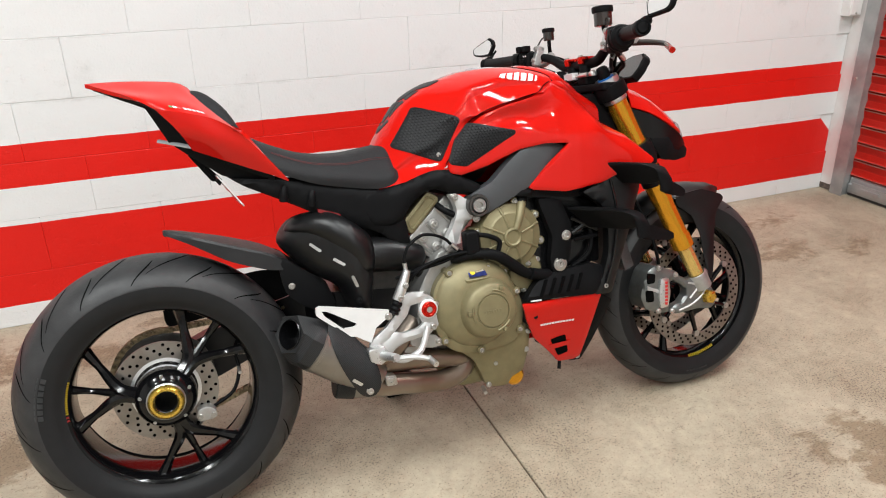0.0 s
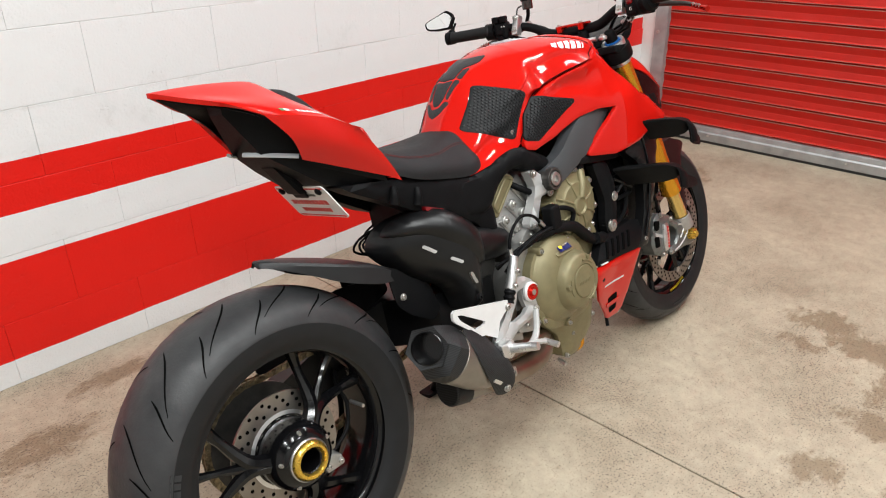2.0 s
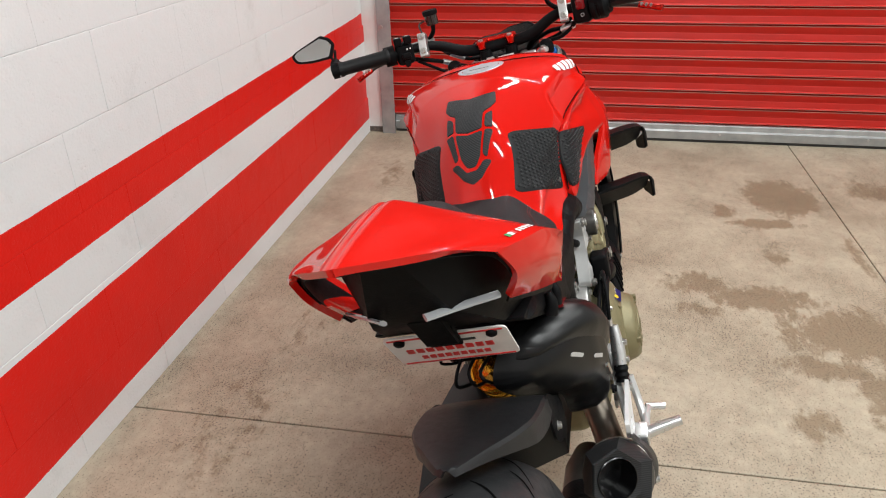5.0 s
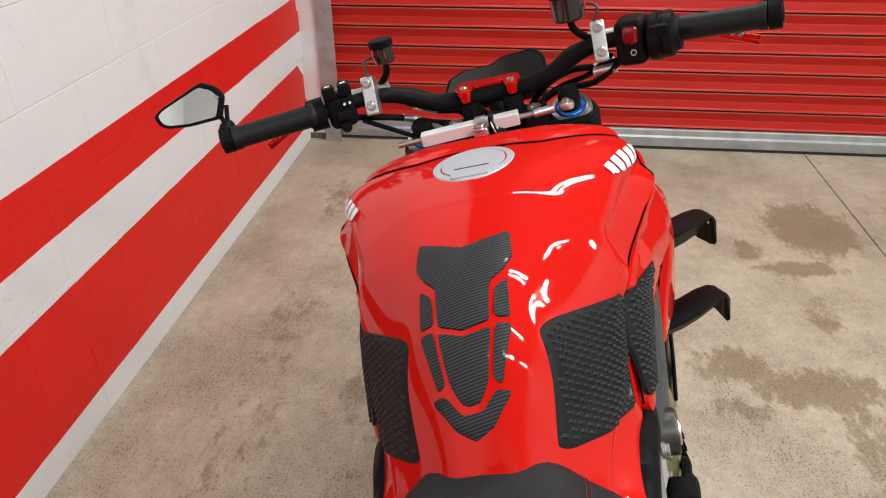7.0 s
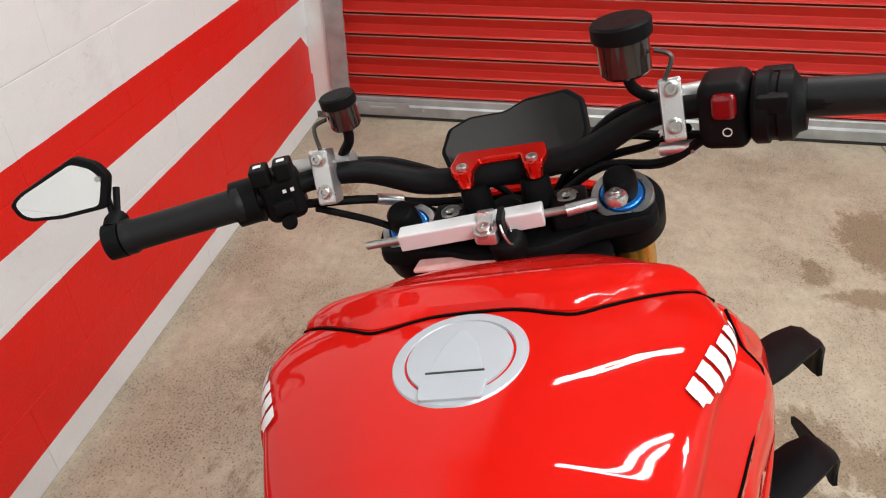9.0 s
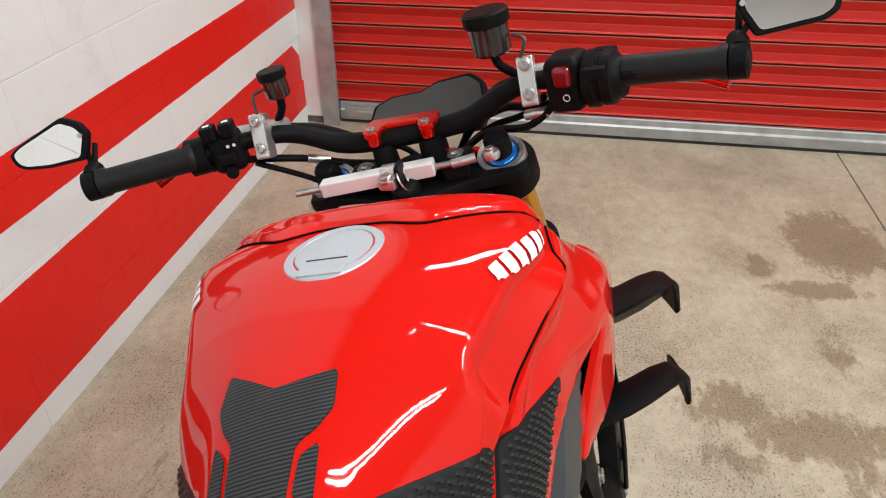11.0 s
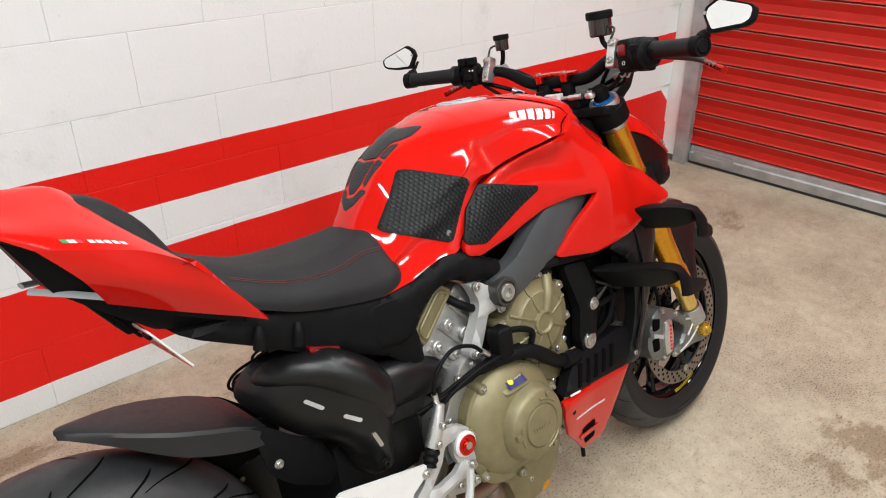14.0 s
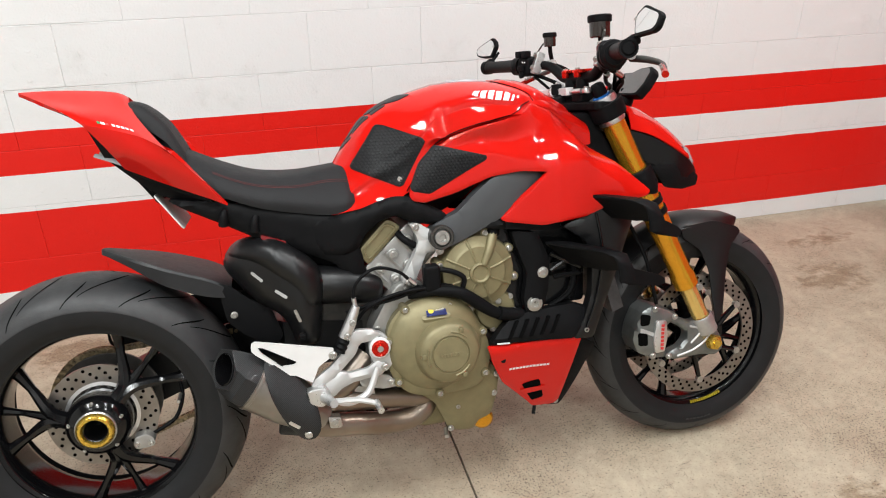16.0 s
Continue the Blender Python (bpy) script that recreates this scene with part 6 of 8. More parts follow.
def facet_ring(d, r, hexed, n=36):
    """A ring round the silencer's axis, between a hexagon (hexed 1) and a circle (hexed 0)."""
    u = Vector((0, 1, 0))
    u = (u - AX * u.dot(AX)).normalized()
    v, out = AX.cross(u), []
    for k in range(n):
        a = 2 * math.pi * k / n
        flat = math.cos(math.pi / 6) / math.cos((a + 0.35) % (math.pi / 3) - math.pi / 6)
        out.append(M0 + AX * d + (u * math.cos(a) + v * math.sin(a)) * r * (1 - hexed + hexed * flat * 1.06))
    return out


sil = part("silencer", loft([facet_ring(d, r, 0) for d, r in ((0.060, 0.050), (0.062, 0.0585), (0.150, 0.0575), (0.195, 0.050), (0.225, 0.038), (0.250, 0.032))]), TITAN, bike, "titanium silencer with a carbon end cap", 25)
MX = Vector((0.74, 0.48, -0.33)).normalized()


def mouth_ring(d, r, hexed, n=36):
    """A ring in the tilted plane of the mouth."""
    u = Vector((0, 1, 0))
    u = (u - MX * u.dot(MX)).normalized()
    v, out = MX.cross(u), []
    for k in range(n):
        a = 2 * math.pi * k / n
        flat = math.cos(math.pi / 6) / math.cos((a + 0.35) % (math.pi / 3) - math.pi / 6)
        out.append(M0 + MX * d + (u * math.cos(a) + v * math.sin(a)) * r * (1 - hexed + hexed * flat * 1.06))
    return out


part("end_cap", loft([mouth_ring(0.012, 0.034, 0.0), mouth_ring(0.0, 0.0355, 0.0), mouth_ring(-0.002, 0.045, 1.0), mouth_ring(0.002, 0.047, 1.0)] + [facet_ring(d, r, h) for d, r, h in ((0.036, 0.0590, 1.0), (0.050, 0.0600, 0.75), (0.064, 0.0602, 0.25), (0.065, 0.052, 0.0))], caps=False), CARBON, sil, "carbon fibre end cap", 22)
part("outlet", lathe([(0.0352, 0.010), (0.0352, -0.002), (0.0335, -0.003), (0.0325, 0.0), (0.0315, 0.045), (0, 0.045)], M0, MX, 40), GLOSS_BLACK, sil, "dark round exhaust outlet")
part("band", loft([facet_ring(d, r, 0) for d, r in ((0.066, 0.0583), (0.067, 0.0600), (0.074, 0.0600), (0.075, 0.0583))], caps=False), TITAN, sil)
GUARDC = [(0.372, 0.452), (0.408, 0.440), (0.440, 0.400), (0.468, 0.350), (0.474, 0.300), (0.458, 0.270), (0.432, 0.268), (0.410, 0.300), (0.388, 0.350), (0.374, 0.400)]


def guard_y(x, z):
    """The guard follows the silencer's round body a few millimetres off."""
    q = ((x - M0.x) * -AX.z + (z - M0.z) * AX.x) / math.hypot(AX.x, AX.z)
    return 0.168 + math.sqrt(max(0.068 ** 2 - min(abs(q), 0.055) ** 2, 0.0))


hs = part("carbon_shield", panel(smooth(GUARDC, 3), guard_y, 0.005, RIGHT, 0.010, 0.004, 0.008), CARBON, sil, "carbon fibre heat guard")
bolt(hs, (0.446, -guard_y(0.446, 0.284), 0.284), 0.007)
part("badge", panel(rounded(slant([(-0.013, -0.004), (0.013, -0.004), (0.013, 0.004), (-0.013, 0.004)], (0.418, 0.312), -40), 0.002), lambda x, z: guard_y(x, z) + 0.001, 0.004, RIGHT, 0.006), BRIGHT, hs)
L0, LX = Vector((0.384, -0.092, 0.272)), Vector((0.985, -0.02, -0.17)).normalized()
sil2 = part("lower_silencer", loft([hexring(L0 + LX * d, LX, r, 20, 0.85) for d, r in ((0.040, 0.040), (0.050, 0.044), (0.135, 0.045), (0.175, 0.036), (0.2, 0.03))]), TITAN, bike, "titanium lower silencer", 25)
part("end_cap", loft([hexring(L0 + LX * d, LX, r, 20, 0.9) for d, r in ((0.002, 0.036), (0.006, 0.0405), (0.048, 0.0445))] + [hexring(L0 + LX * 0.05, LX, 0.04, 20, 0.9)]), CARBON, sil2, "dark carbon end cap", 20)
for pts, r in (([(0.455, -0.165, 0.300), (0.480, -0.165, 0.270), (0.540, -0.150, 0.255), (0.640, -0.130, 0.232), (0.700, -0.120, 0.235), (0.735, -0.10, 0.262), (0.720, -0.06, 0.30)], 0.027),
               ([(0.500, -0.150, 0.318), (0.570, -0.140, 0.308), (0.660, -0.125, 0.290), (0.720, -0.11, 0.275), (0.742, -0.09, 0.255)], 0.026),
               ([(0.43, -0.165, 0.32), (0.47, -0.16, 0.330), (0.53, -0.145, 0.345), (0.60, -0.12, 0.40)], 0.028)):
    part("exhaust_pipe", tube(pts, r, 18, 6), BRONZE, bike, "heat-tinted exhaust pipe")
part("pipe_bracket", prism(rounded([(0.560, 0.345), (0.605, 0.340), (0.605, 0.300), (0.560, 0.305)], 0.004), -0.155, -0.150, 0.001), ALLOY, bike)
part("silencer_clamp", prism(rounded([(0.492, 0.300), (0.520, 0.296), (0.522, 0.270), (0.494, 0.272)], 0.006), -0.196, -0.17, 0.002), STEEL, bike)
bolt(bike, (0.506, -0.197, 0.286), 0.009, name="clamp_bolt")

# ---------------------------------------------------------------- foot controls
GUARD = [(0.348, 0.496), (0.358, 0.501), (0.519, 0.461), (0.517, 0.440), (0.486, 0.430), (0.459, 0.373), (0.439, 0.375), (0.441, 0.411), (0.408, 0.419), (0.386, 0.446), (0.349, 0.478)]
GHOLE = [(0.362, 0.488), (0.374, 0.485), (0.440, 0.443), (0.434, 0.437), (0.406, 0.438), (0.367, 0.475)]


def holed_plate(outer, hole, y0, y1):
    """A plate with one opening: the strip between two loops, on both faces."""
    n = 48

    def resample(pts):
        p = [Vector((q[0], q[1])) for q in pts] + [Vector((pts[0][0], pts[0][1]))]
        c = sum(([v.x, v.y] for v in []), []) or None
        mid = Vector((sum(q[0] for q in hole) / len(hole), sum(q[1] for q in hole) / len(hole)))
        out = []
        for k in range(n):
            a = 2 * math.pi * k / n
            d, best = Vector((math.cos(a), math.sin(a))), None
            for s, e in zip(p, p[1:]):
                den = d.x * (e - s).y - d.y * (e - s).x
                if abs(den) < 1e-9:
                    continue
                t = ((s - mid).x * (e - s).y - (s - mid).y * (e - s).x) / den
                u = ((s - mid).x * d.y - (s - mid).y * d.x) / den
                if t > 0 and -1e-6 <= u <= 1 + 1e-6 and (best is None or t < best):
                    best = t
            out.append(mid + d * (best or 0.0))
        return out

    o, h = resample(outer), resample(hole)
    bm = bmesh.new()
    loops = [[bm.verts.new((p.x, y, p.y)) for p in loop] for loop, y in ((o, y0), (h, y0), (h, y1), (o, y1))]
    for a, b in zip(loops, loops[1:] + loops[:1]):
        for k in range(n):
            bm.faces.new((a[k], a[(k + 1) % n], b[(k + 1) % n], b[k]))
    return bm


heel = part("heel_guard", holed_plate(GUARD, GHOLE, -0.207, -0.200), WHITE_ALLOY, bike, "silver painted heel guard with triangular opening", 30)
PLATE = [(0.600, 0.462), (0.622, 0.476), (0.642, 0.462), (0.646, 0.417), (0.648, 0.392), (0.626, 0.380), (0.606, 0.404), (0.598, 0.428)]
ARM_UP = [(0.551, 0.477), (0.576, 0.488), (0.609, 0.484), (0.629, 0.469), (0.604, 0.458), (0.579, 0.456), (0.567, 0.433), (0.530, 0.401), (0.507, 0.379), (0.475, 0.367), (0.462, 0.380), (0.474, 0.396), (0.510, 0.417), (0.537, 0.442), (0.552, 0.461)]
ARM_LOW = [(0.634, 0.403), (0.634, 0.386), (0.620, 0.374), (0.556, 0.370), (0.530, 0.362), (0.509, 0.346), (0.488, 0.350), (0.467, 0.366), (0.483, 0.384), (0.508, 0.387), (0.530, 0.402), (0.548, 0.393), (0.592, 0.395), (0.612, 0.408)]
carrier = part("footpeg_carrier", panel(rounded(PLATE, 0.008), lambda x, z: 0.184, 0.018, RIGHT, 0.02, 0.004, 0.006), SILVER, bike, "silver cast footpeg carrier with open arms")
part("upper_arm", panel(rounded(ARM_UP, 0.006), lambda x, z: 0.190 + 0.016 * max(0, min(1, (0.58 - x) / 0.1)), 0.016, RIGHT, 0.012, 0.005, 0.007), SILVER, carrier)
part("lower_arm", panel(rounded(ARM_LOW, 0.006), lambda x, z: 0.188 + 0.016 * max(0, min(1, (0.60 - x) / 0.1)), 0.016, RIGHT, 0.012, 0.005, 0.007), SILVER, carrier)
part("rear_plate", prism(rounded([(0.572, 0.370), (0.600, 0.380), (0.640, 0.366), (0.656, 0.338), (0.624, 0.336), (0.572, 0.352)], 0.006), -0.176, -0.168, 0.002), ALLOY, carrier)
part("pivot_disc", lathe([(0.024, 0), (0.024, 0.006), (0.021, 0.009), (0.019, 0.009)], (0.622, -0.184, 0.440), (0, -1, 0), 32), WHITE_ALLOY, carrier)
pivot = part("pivot_cap", lathe([(0.019, 0.004), (0.019, 0.011), (0.015, 0.0125), (0.012, 0.011), (0.010, 0.011), (0.009, 0.013), (0.004, 0.013), (0, 0.010)], (0.622, -0.184, 0.440), (0, -1, 0), 30), RED_ANOD, carrier, "red anodised pivot cap")
part("pivot_eye", lathe([(0.007, 0.012), (0.007, 0.015), (0, 0.015)], (0.622, -0.184, 0.440), (0, -1, 0), 18), STEEL, carrier)
for q, dy in (((0.630, 0.394), -0.190), ((0.642, 0.350), -0.177), ((0.604, 0.360), -0.177), ((0.516, 0.446), -0.207)):
    bolt(carrier, (q[0], dy, q[1]), 0.007)
part("footpeg_mount", prism(rounded([(0.452, 0.380), (0.492, 0.384), (0.506, 0.352), (0.480, 0.338), (0.456, 0.350)], 0.006), -0.228, -0.200, 0.004), BRIGHT, carrier)
part("footpeg", tube([(0.484, -0.215, 0.358), (0.494, -0.250, 0.364), (0.503, -0.289, 0.370)], [0.012, 0.011, 0.009], 10, 3), BRIGHT, carrier, "machined alloy footpeg")
part("brake_pedal", tube([(0.610, -0.205, 0.402), (0.585, -0.215, 0.352), (0.545, -0.222, 0.338), (0.520, -0.222, 0.342)], [0.007, 0.008, 0.008, 0.007], 8, 4), SILVER, carrier)
part("pedal_arm", tube([(0.510, -0.222, 0.345), (0.560, -0.226, 0.342), (0.600, -0.232, 0.330)], [0.008, 0.007, 0.006], 8, 4), SILVER, carrier, "silver rear brake pedal")
part("pedal_tip", tube([(0.598, -0.225, 0.331), (0.603, -0.262, 0.324)], 0.0075, 8, 0), BRIGHT, carrier)
master = part("rear_master_cylinder", tube([(0.545, -0.196, 0.478), (0.560, -0.196, 0.506), (0.578, -0.194, 0.545)], [0.013, 0.013, 0.009], 14, 3), BRIGHT, bike, "bright rear brake master cylinder")
part("boot", lathe([(0.012, 0.03), (0.014, 0.024), (0.011, 0.018), (0.014, 0.012), (0.011, 0.006), (0.013, 0.0), (0, 0)], (0.532, -0.196, 0.448), (0.5, 0, 1), 16), BLACK, master)
bolt(master, (0.566, -0.209, 0.512), 0.006)
bolt(master, (0.551, -0.209, 0.484), 0.006)


# ---------------------------------------------------------------- radiator ducts, belly pan, winglets
for side in (RIGHT, LEFT):
    beam = part("upper_duct", panel(rounded([(0.900, 0.700), (0.925, 0.694), (1.014, 0.678), (1.114, 0.690), (1.190, 0.716), (1.180, 0.690), (1.150, 0.660), (1.050, 0.655), (0.930, 0.672), (0.880, 0.680)], 0.008), lambda x, z: 0.190, 0.05, side, 0.02, 0.008, 0.012), BLACK, bike, "black upper radiator duct")
    duct = part("side_duct", panel(rounded([(1.130, 0.718), (1.170, 0.730), (1.232, 0.716), (1.240, 0.660), (1.212, 0.600), (1.165, 0.480), (1.132, 0.388), (1.080, 0.392), (1.110, 0.440), (1.128, 0.500), (1.130, 0.580), (1.118, 0.625), (1.085, 0.650), (1.060, 0.668), (1.130, 0.690)], 0.010),
                                   lambda x, z: 0.214 - 0.25 * max(0, x - 1.20) - 0.05 * max(0, 0.55 - z), 0.035, side, 0.02, 0.008, 0.012), SATIN_BLACK, bike, "black side radiator duct")
    bolt(duct, (1.112, side * 0.2035, 0.412), 0.006, (0, side, 0))
    part("duct_rib", tube([(1.140, side * 0.214, 0.690), (1.152, side * 0.216, 0.600), (1.138, side * 0.214, 0.500), (1.112, side * 0.208, 0.420)], 0.0035, 8, 4), GLOSS_BLACK, duct)
    for z0, z1 in ((0.560, 0.600), (0.600, 0.560)):
        part("duct_brace", tube([(1.040, side * 0.176, z0), (1.112, side * 0.180, z1)], 0.0045, 6, 0), SATIN_BLACK, duct)
    vent = part("vent_panel", panel(rounded([(0.878, 0.412), (0.905, 0.440), (0.940, 0.466), (1.000, 0.470), (1.090, 0.474), (1.128, 0.460), (1.110, 0.420), (1.080, 0.394), (1.000, 0.402), (0.890, 0.408)], 0.008), lambda x, z: 0.205 - 0.35 * max(0, z - 0.42), 0.03, side, 0.02, 0.006, 0.008), BLACK, bike, "black slatted lower vent")
    for k in range(5):
        x0 = 0.915 + k * 0.026
        part("vent_slat", panel(rounded([(x0, 0.418), (x0 + 0.009, 0.418), (x0 + 0.034, 0.456), (x0 + 0.025, 0.456)], 0.002), lambda x, z: 0.2075 - 0.35 * max(0, z - 0.42), 0.006, side, 0.03), GROOVE, vent)
    part("vent_flag", panel([(0.890, 0.4095), (0.920, 0.4075), (0.920, 0.4105), (0.890, 0.4125)], lambda x, z: 0.2065, 0.003, side, 0.03), LABEL_WHITE, vent)
    part("inner_panel", panel(rounded([(0.905, 0.470), (1.130, 0.470), (1.135, 0.640), (1.060, 0.665), (0.910, 0.680)], 0.01), lambda x, z: 0.150, 0.01, side, 0.03), GLOSS_BLACK, bike, "dark inner radiator panel")
    arm = part("duct_arm", panel(rounded([(0.945, 0.665), (1.010, 0.655), (1.035, 0.590), (1.030, 0.520), (1.012, 0.464), (0.975, 0.464), (0.968, 0.500), (0.980, 0.560)], 0.012), lambda x, z: 0.188, 0.03, side, 0.02, 0.008, 0.01), BLACK, bike)
    bolt(arm, (1.015, side * 0.188, 0.561), 0.010, (0, side, 0))
    bolt(arm, (0.993, side * 0.186, 0.488), 0.014, (0, side, 0))
    for k in range(3):
        part("grille_bar", tube([(1.050, side * 0.168, 0.540 + 0.030 * k), (1.115, side * 0.172, 0.545 + 0.032 * k)], 0.006, 6, 0), BLACK, bike)
    part("coolant_tube", tube([(1.04, side * 0.16, 0.47), (1.09, side * 0.165, 0.50), (1.10, side * 0.165, 0.56), (1.06, side * 0.16, 0.60), (1.03, side * 0.16, 0.56)], 0.006, 8), BLACK, bike)

    BELLY = [(0.866, 0.408), (0.890, 0.404), (1.000, 0.398), (1.104, 0.392), (1.086, 0.310), (1.064, 0.208), (1.050, 0.200), (0.996, 0.204), (0.982, 0.222), (0.945, 0.262), (0.908, 0.300), (0.880, 0.360)]
    bw = lambda x, z: 0.118 + 0.078 * max(0.0, min(1.0, (z - 0.19) / 0.20)) ** 0.85 + 0.012 * max(0.0, min(1.0, (0.98 - x) / 0.12))
    belly = part("belly_pan", panel(rounded(BELLY, 0.008), bw, 0.010, side, 0.010, 0.003, 0.006), RED, bike, "red belly pan panel with an air outlet")
    part("belly_opening", panel(rounded([(0.958, 0.284), (1.004, 0.290), (1.020, 0.232), (0.990, 0.226)], 0.006), lambda x, z: bw(x, z) + 0.0012, 0.004, side, 0.02), GROOVE, belly)
    part("belly_bridge", panel(rounded([(0.954, 0.268), (1.022, 0.268), (1.024, 0.256), (0.964, 0.252)], 0.003), lambda x, z: bw(x, z) + 0.003, 0.004, side, 0.02), RED, belly)
    for k in range(12):
        x0 = 0.922 + k * 0.0088
        part("lettering", panel([(x0, 0.334 - k * 0.0006), (x0 + 0.0064, 0.3336 - k * 0.0006), (x0 + 0.0070, 0.3384 - k * 0.0006), (x0 + 0.0006, 0.3388 - k * 0.0006)], lambda x, z: bw(x, z) + 0.0012, 0.003, side, 0.03), LABEL_WHITE, belly)
    part("belly_screw", lathe([(0.006, -0.004), (0.006, 0.001), (0, 0.001)], (0.905, side * (bw(0.905, 0.365) - 0.0005), 0.365), (0, side, 0), 16), BLACK, belly)
    edge = part("belly_edge", panel(rounded([(1.090, 0.396), (1.150, 0.362), (1.110, 0.260), (1.078, 0.186), (1.040, 0.190), (1.058, 0.235), (1.086, 0.320)], 0.008), lambda x, z: bw(x, z) - 0.012, 0.02, side, 0.02, 0.005, 0.010), BLACK, bike, "black belly pan edge")
    bolt(edge, (1.062, side * (bw(1.06, 0.205) - 0.012), 0.204), 0.006, (0, side, 0))
    part("drain_tube", tube([(1.010, side * 0.11, 0.215), (1.000, side * 0.118, 0.180)], 0.005, 8, 0), BLACK, bike)

    # biplane winglets, tips bent down
    for dx, dz, nm in ((0.0, 0.0, "upper_winglet"), (-0.074, -0.106, "lower_winglet")):
        secs = []
        # the arm is a wedge: flat on top, its underside falling away forwards
        for y, x0, z0, k in ((0.185, 1.100, 0.738, 1.0), (0.235, 1.130, 0.735, 1.0), (0.262, 1.153, 0.732, 1.0), (0.285, 1.178, 0.727, 0.85), (0.297, 1.192, 0.722, 0.64)):
            secs.append([(x0 + u * k + dx, side * y, z0 + w * k + dz) for u, w in ((0, 0.0), (0.030, -0.002), (0.060, -0.007), (0.086, -0.019), (0.087, -0.032), (0.068, -0.062), (0.060, -0.061), (0.0, -0.006))])
        # the tip bends down into a thin plate
        for y, x0, x1, z0, z1 in ((0.307, 1.208, 1.250, 0.713, 0.693), (0.311, 1.214, 1.254, 0.700, 0.681), (0.3105, 1.219, 1.257, 0.676, 0.665), (0.310, 1.222, 1.260, 0.653, 0.649)):
            secs.append([(x0 + (x1 - x0) * t + dx, side * (y + 1.6 * h), z0 + (z1 - z0) * t + dz) for t, h in ((0, 0.0), (0.2, 0.003), (0.6, 0.0035), (1, 0.001), (1, -0.001), (0.6, -0.003), (0.2, -0.003), (0, -0.0012))])
        wing = part(nm, loft(secs), BLACK, bike, "black winglet with a turned-down tip", 40)
        rows = []
        for x, y, zt, zb in ((1.220, 0.3105, 0.692, 0.656), (1.236, 0.308, 0.686, 0.646), (1.264, 0.302, 0.672, 0.638), (1.294, 0.294, 0.656, 0.630), (1.308, 0.290, 0.645, 0.632)):
            reach = dx * (1 - 0.45 * (x - 1.220) / 0.088)
            rows.append([(x + reach, side * (y + k), z + dz) for k, z in ((0.0022, zb), (0.0022, zt), (-0.0022, zt), (-0.0022, zb))])
        part("nose", loft(rows), BLACK, wing, "", 40)

radiator = part("radiator", prism([(1.120, 0.720), (1.150, 0.726), (1.230, 0.440), (1.200, 0.430)], -0.165, 0.165, 0.002), FINS, bike, "black radiator core")
for k in range(26):
    z0, x0 = 0.440 + k * 0.0108, 1.197 - k * 0.0030
    part("radiator_fin", prism([(x0, z0), (x0 + 0.004, z0 + 0.001), (x0 + 0.003, z0 + 0.005), (x0 - 0.001, z0 + 0.004)], -0.166, 0.166, 0), FINS, radiator)

# ---------------------------------------------------------------- front wheel, fork, brakes
STEER = 2.8
front_wheel = trident_wheel("front_wheel", FRONT_C, R_FRONT, 0.060, 0.047, 100, 0.036, -0.016, "gloss black forged front wheel with trident spokes", front_sipes, 17)
sidewall_bars(front_wheel, FRONT_C, 0.206, -0.0345, -92, -66, 14, 0.0075, LABEL_YELLOW, 0.72, 0.45)
sidewall_bars(front_wheel, FRONT_C, 0.246, -0.0595, -98, -80, 7, 0.018, SIDEWALL, 0.8)
part("hub", lathe([(0.0, -0.075), (0.024, -0.075), (0.034, -0.060), (0.030, -0.02), (0.030, 0.02), (0.034, 0.060), (0.024, 0.075), (0, 0.075)], FRONT_C, (0, 1, 0), 36), BLACK_RIM, front_wheel)
for side in (RIGHT, LEFT):
    fd = brake_disc(front_wheel, FRONT_C, side * 0.066, 0.165, 0.132, (0.138, 0.147, 0.157), 34)
    part("disc_spider", lathe([(0.070, side * 0.060), (0.070, side * 0.068), (0.052, side * 0.068), (0.052, side * 0.060)], FRONT_C, (0, 1, 0), 32, close=True), BLACK_RIM, fd)
    for k in range(6):
        g = radians(16 + 60 * k)
        part("disc_arm", tube([(1.502 + 0.060 * math.cos(g), side * 0.064, 0.297 + 0.060 * math.sin(g)), (1.502 + 0.128 * math.cos(g + 0.25), side * 0.066, 0.297 + 0.128 * math.sin(g + 0.25))], [0.009, 0.006], 8, 0), BLACK_RIM, fd)
        part("disc_button", lathe([(0, -0.006), (0.009, -0.006), (0.010, 0), (0.009, 0.006), (0, 0.006)], (1.502 + 0.131 * math.cos(g + 0.25), side * 0.066, 0.297 + 0.131 * math.sin(g + 0.25)), (0, 1, 0), 16), STEEL, fd)

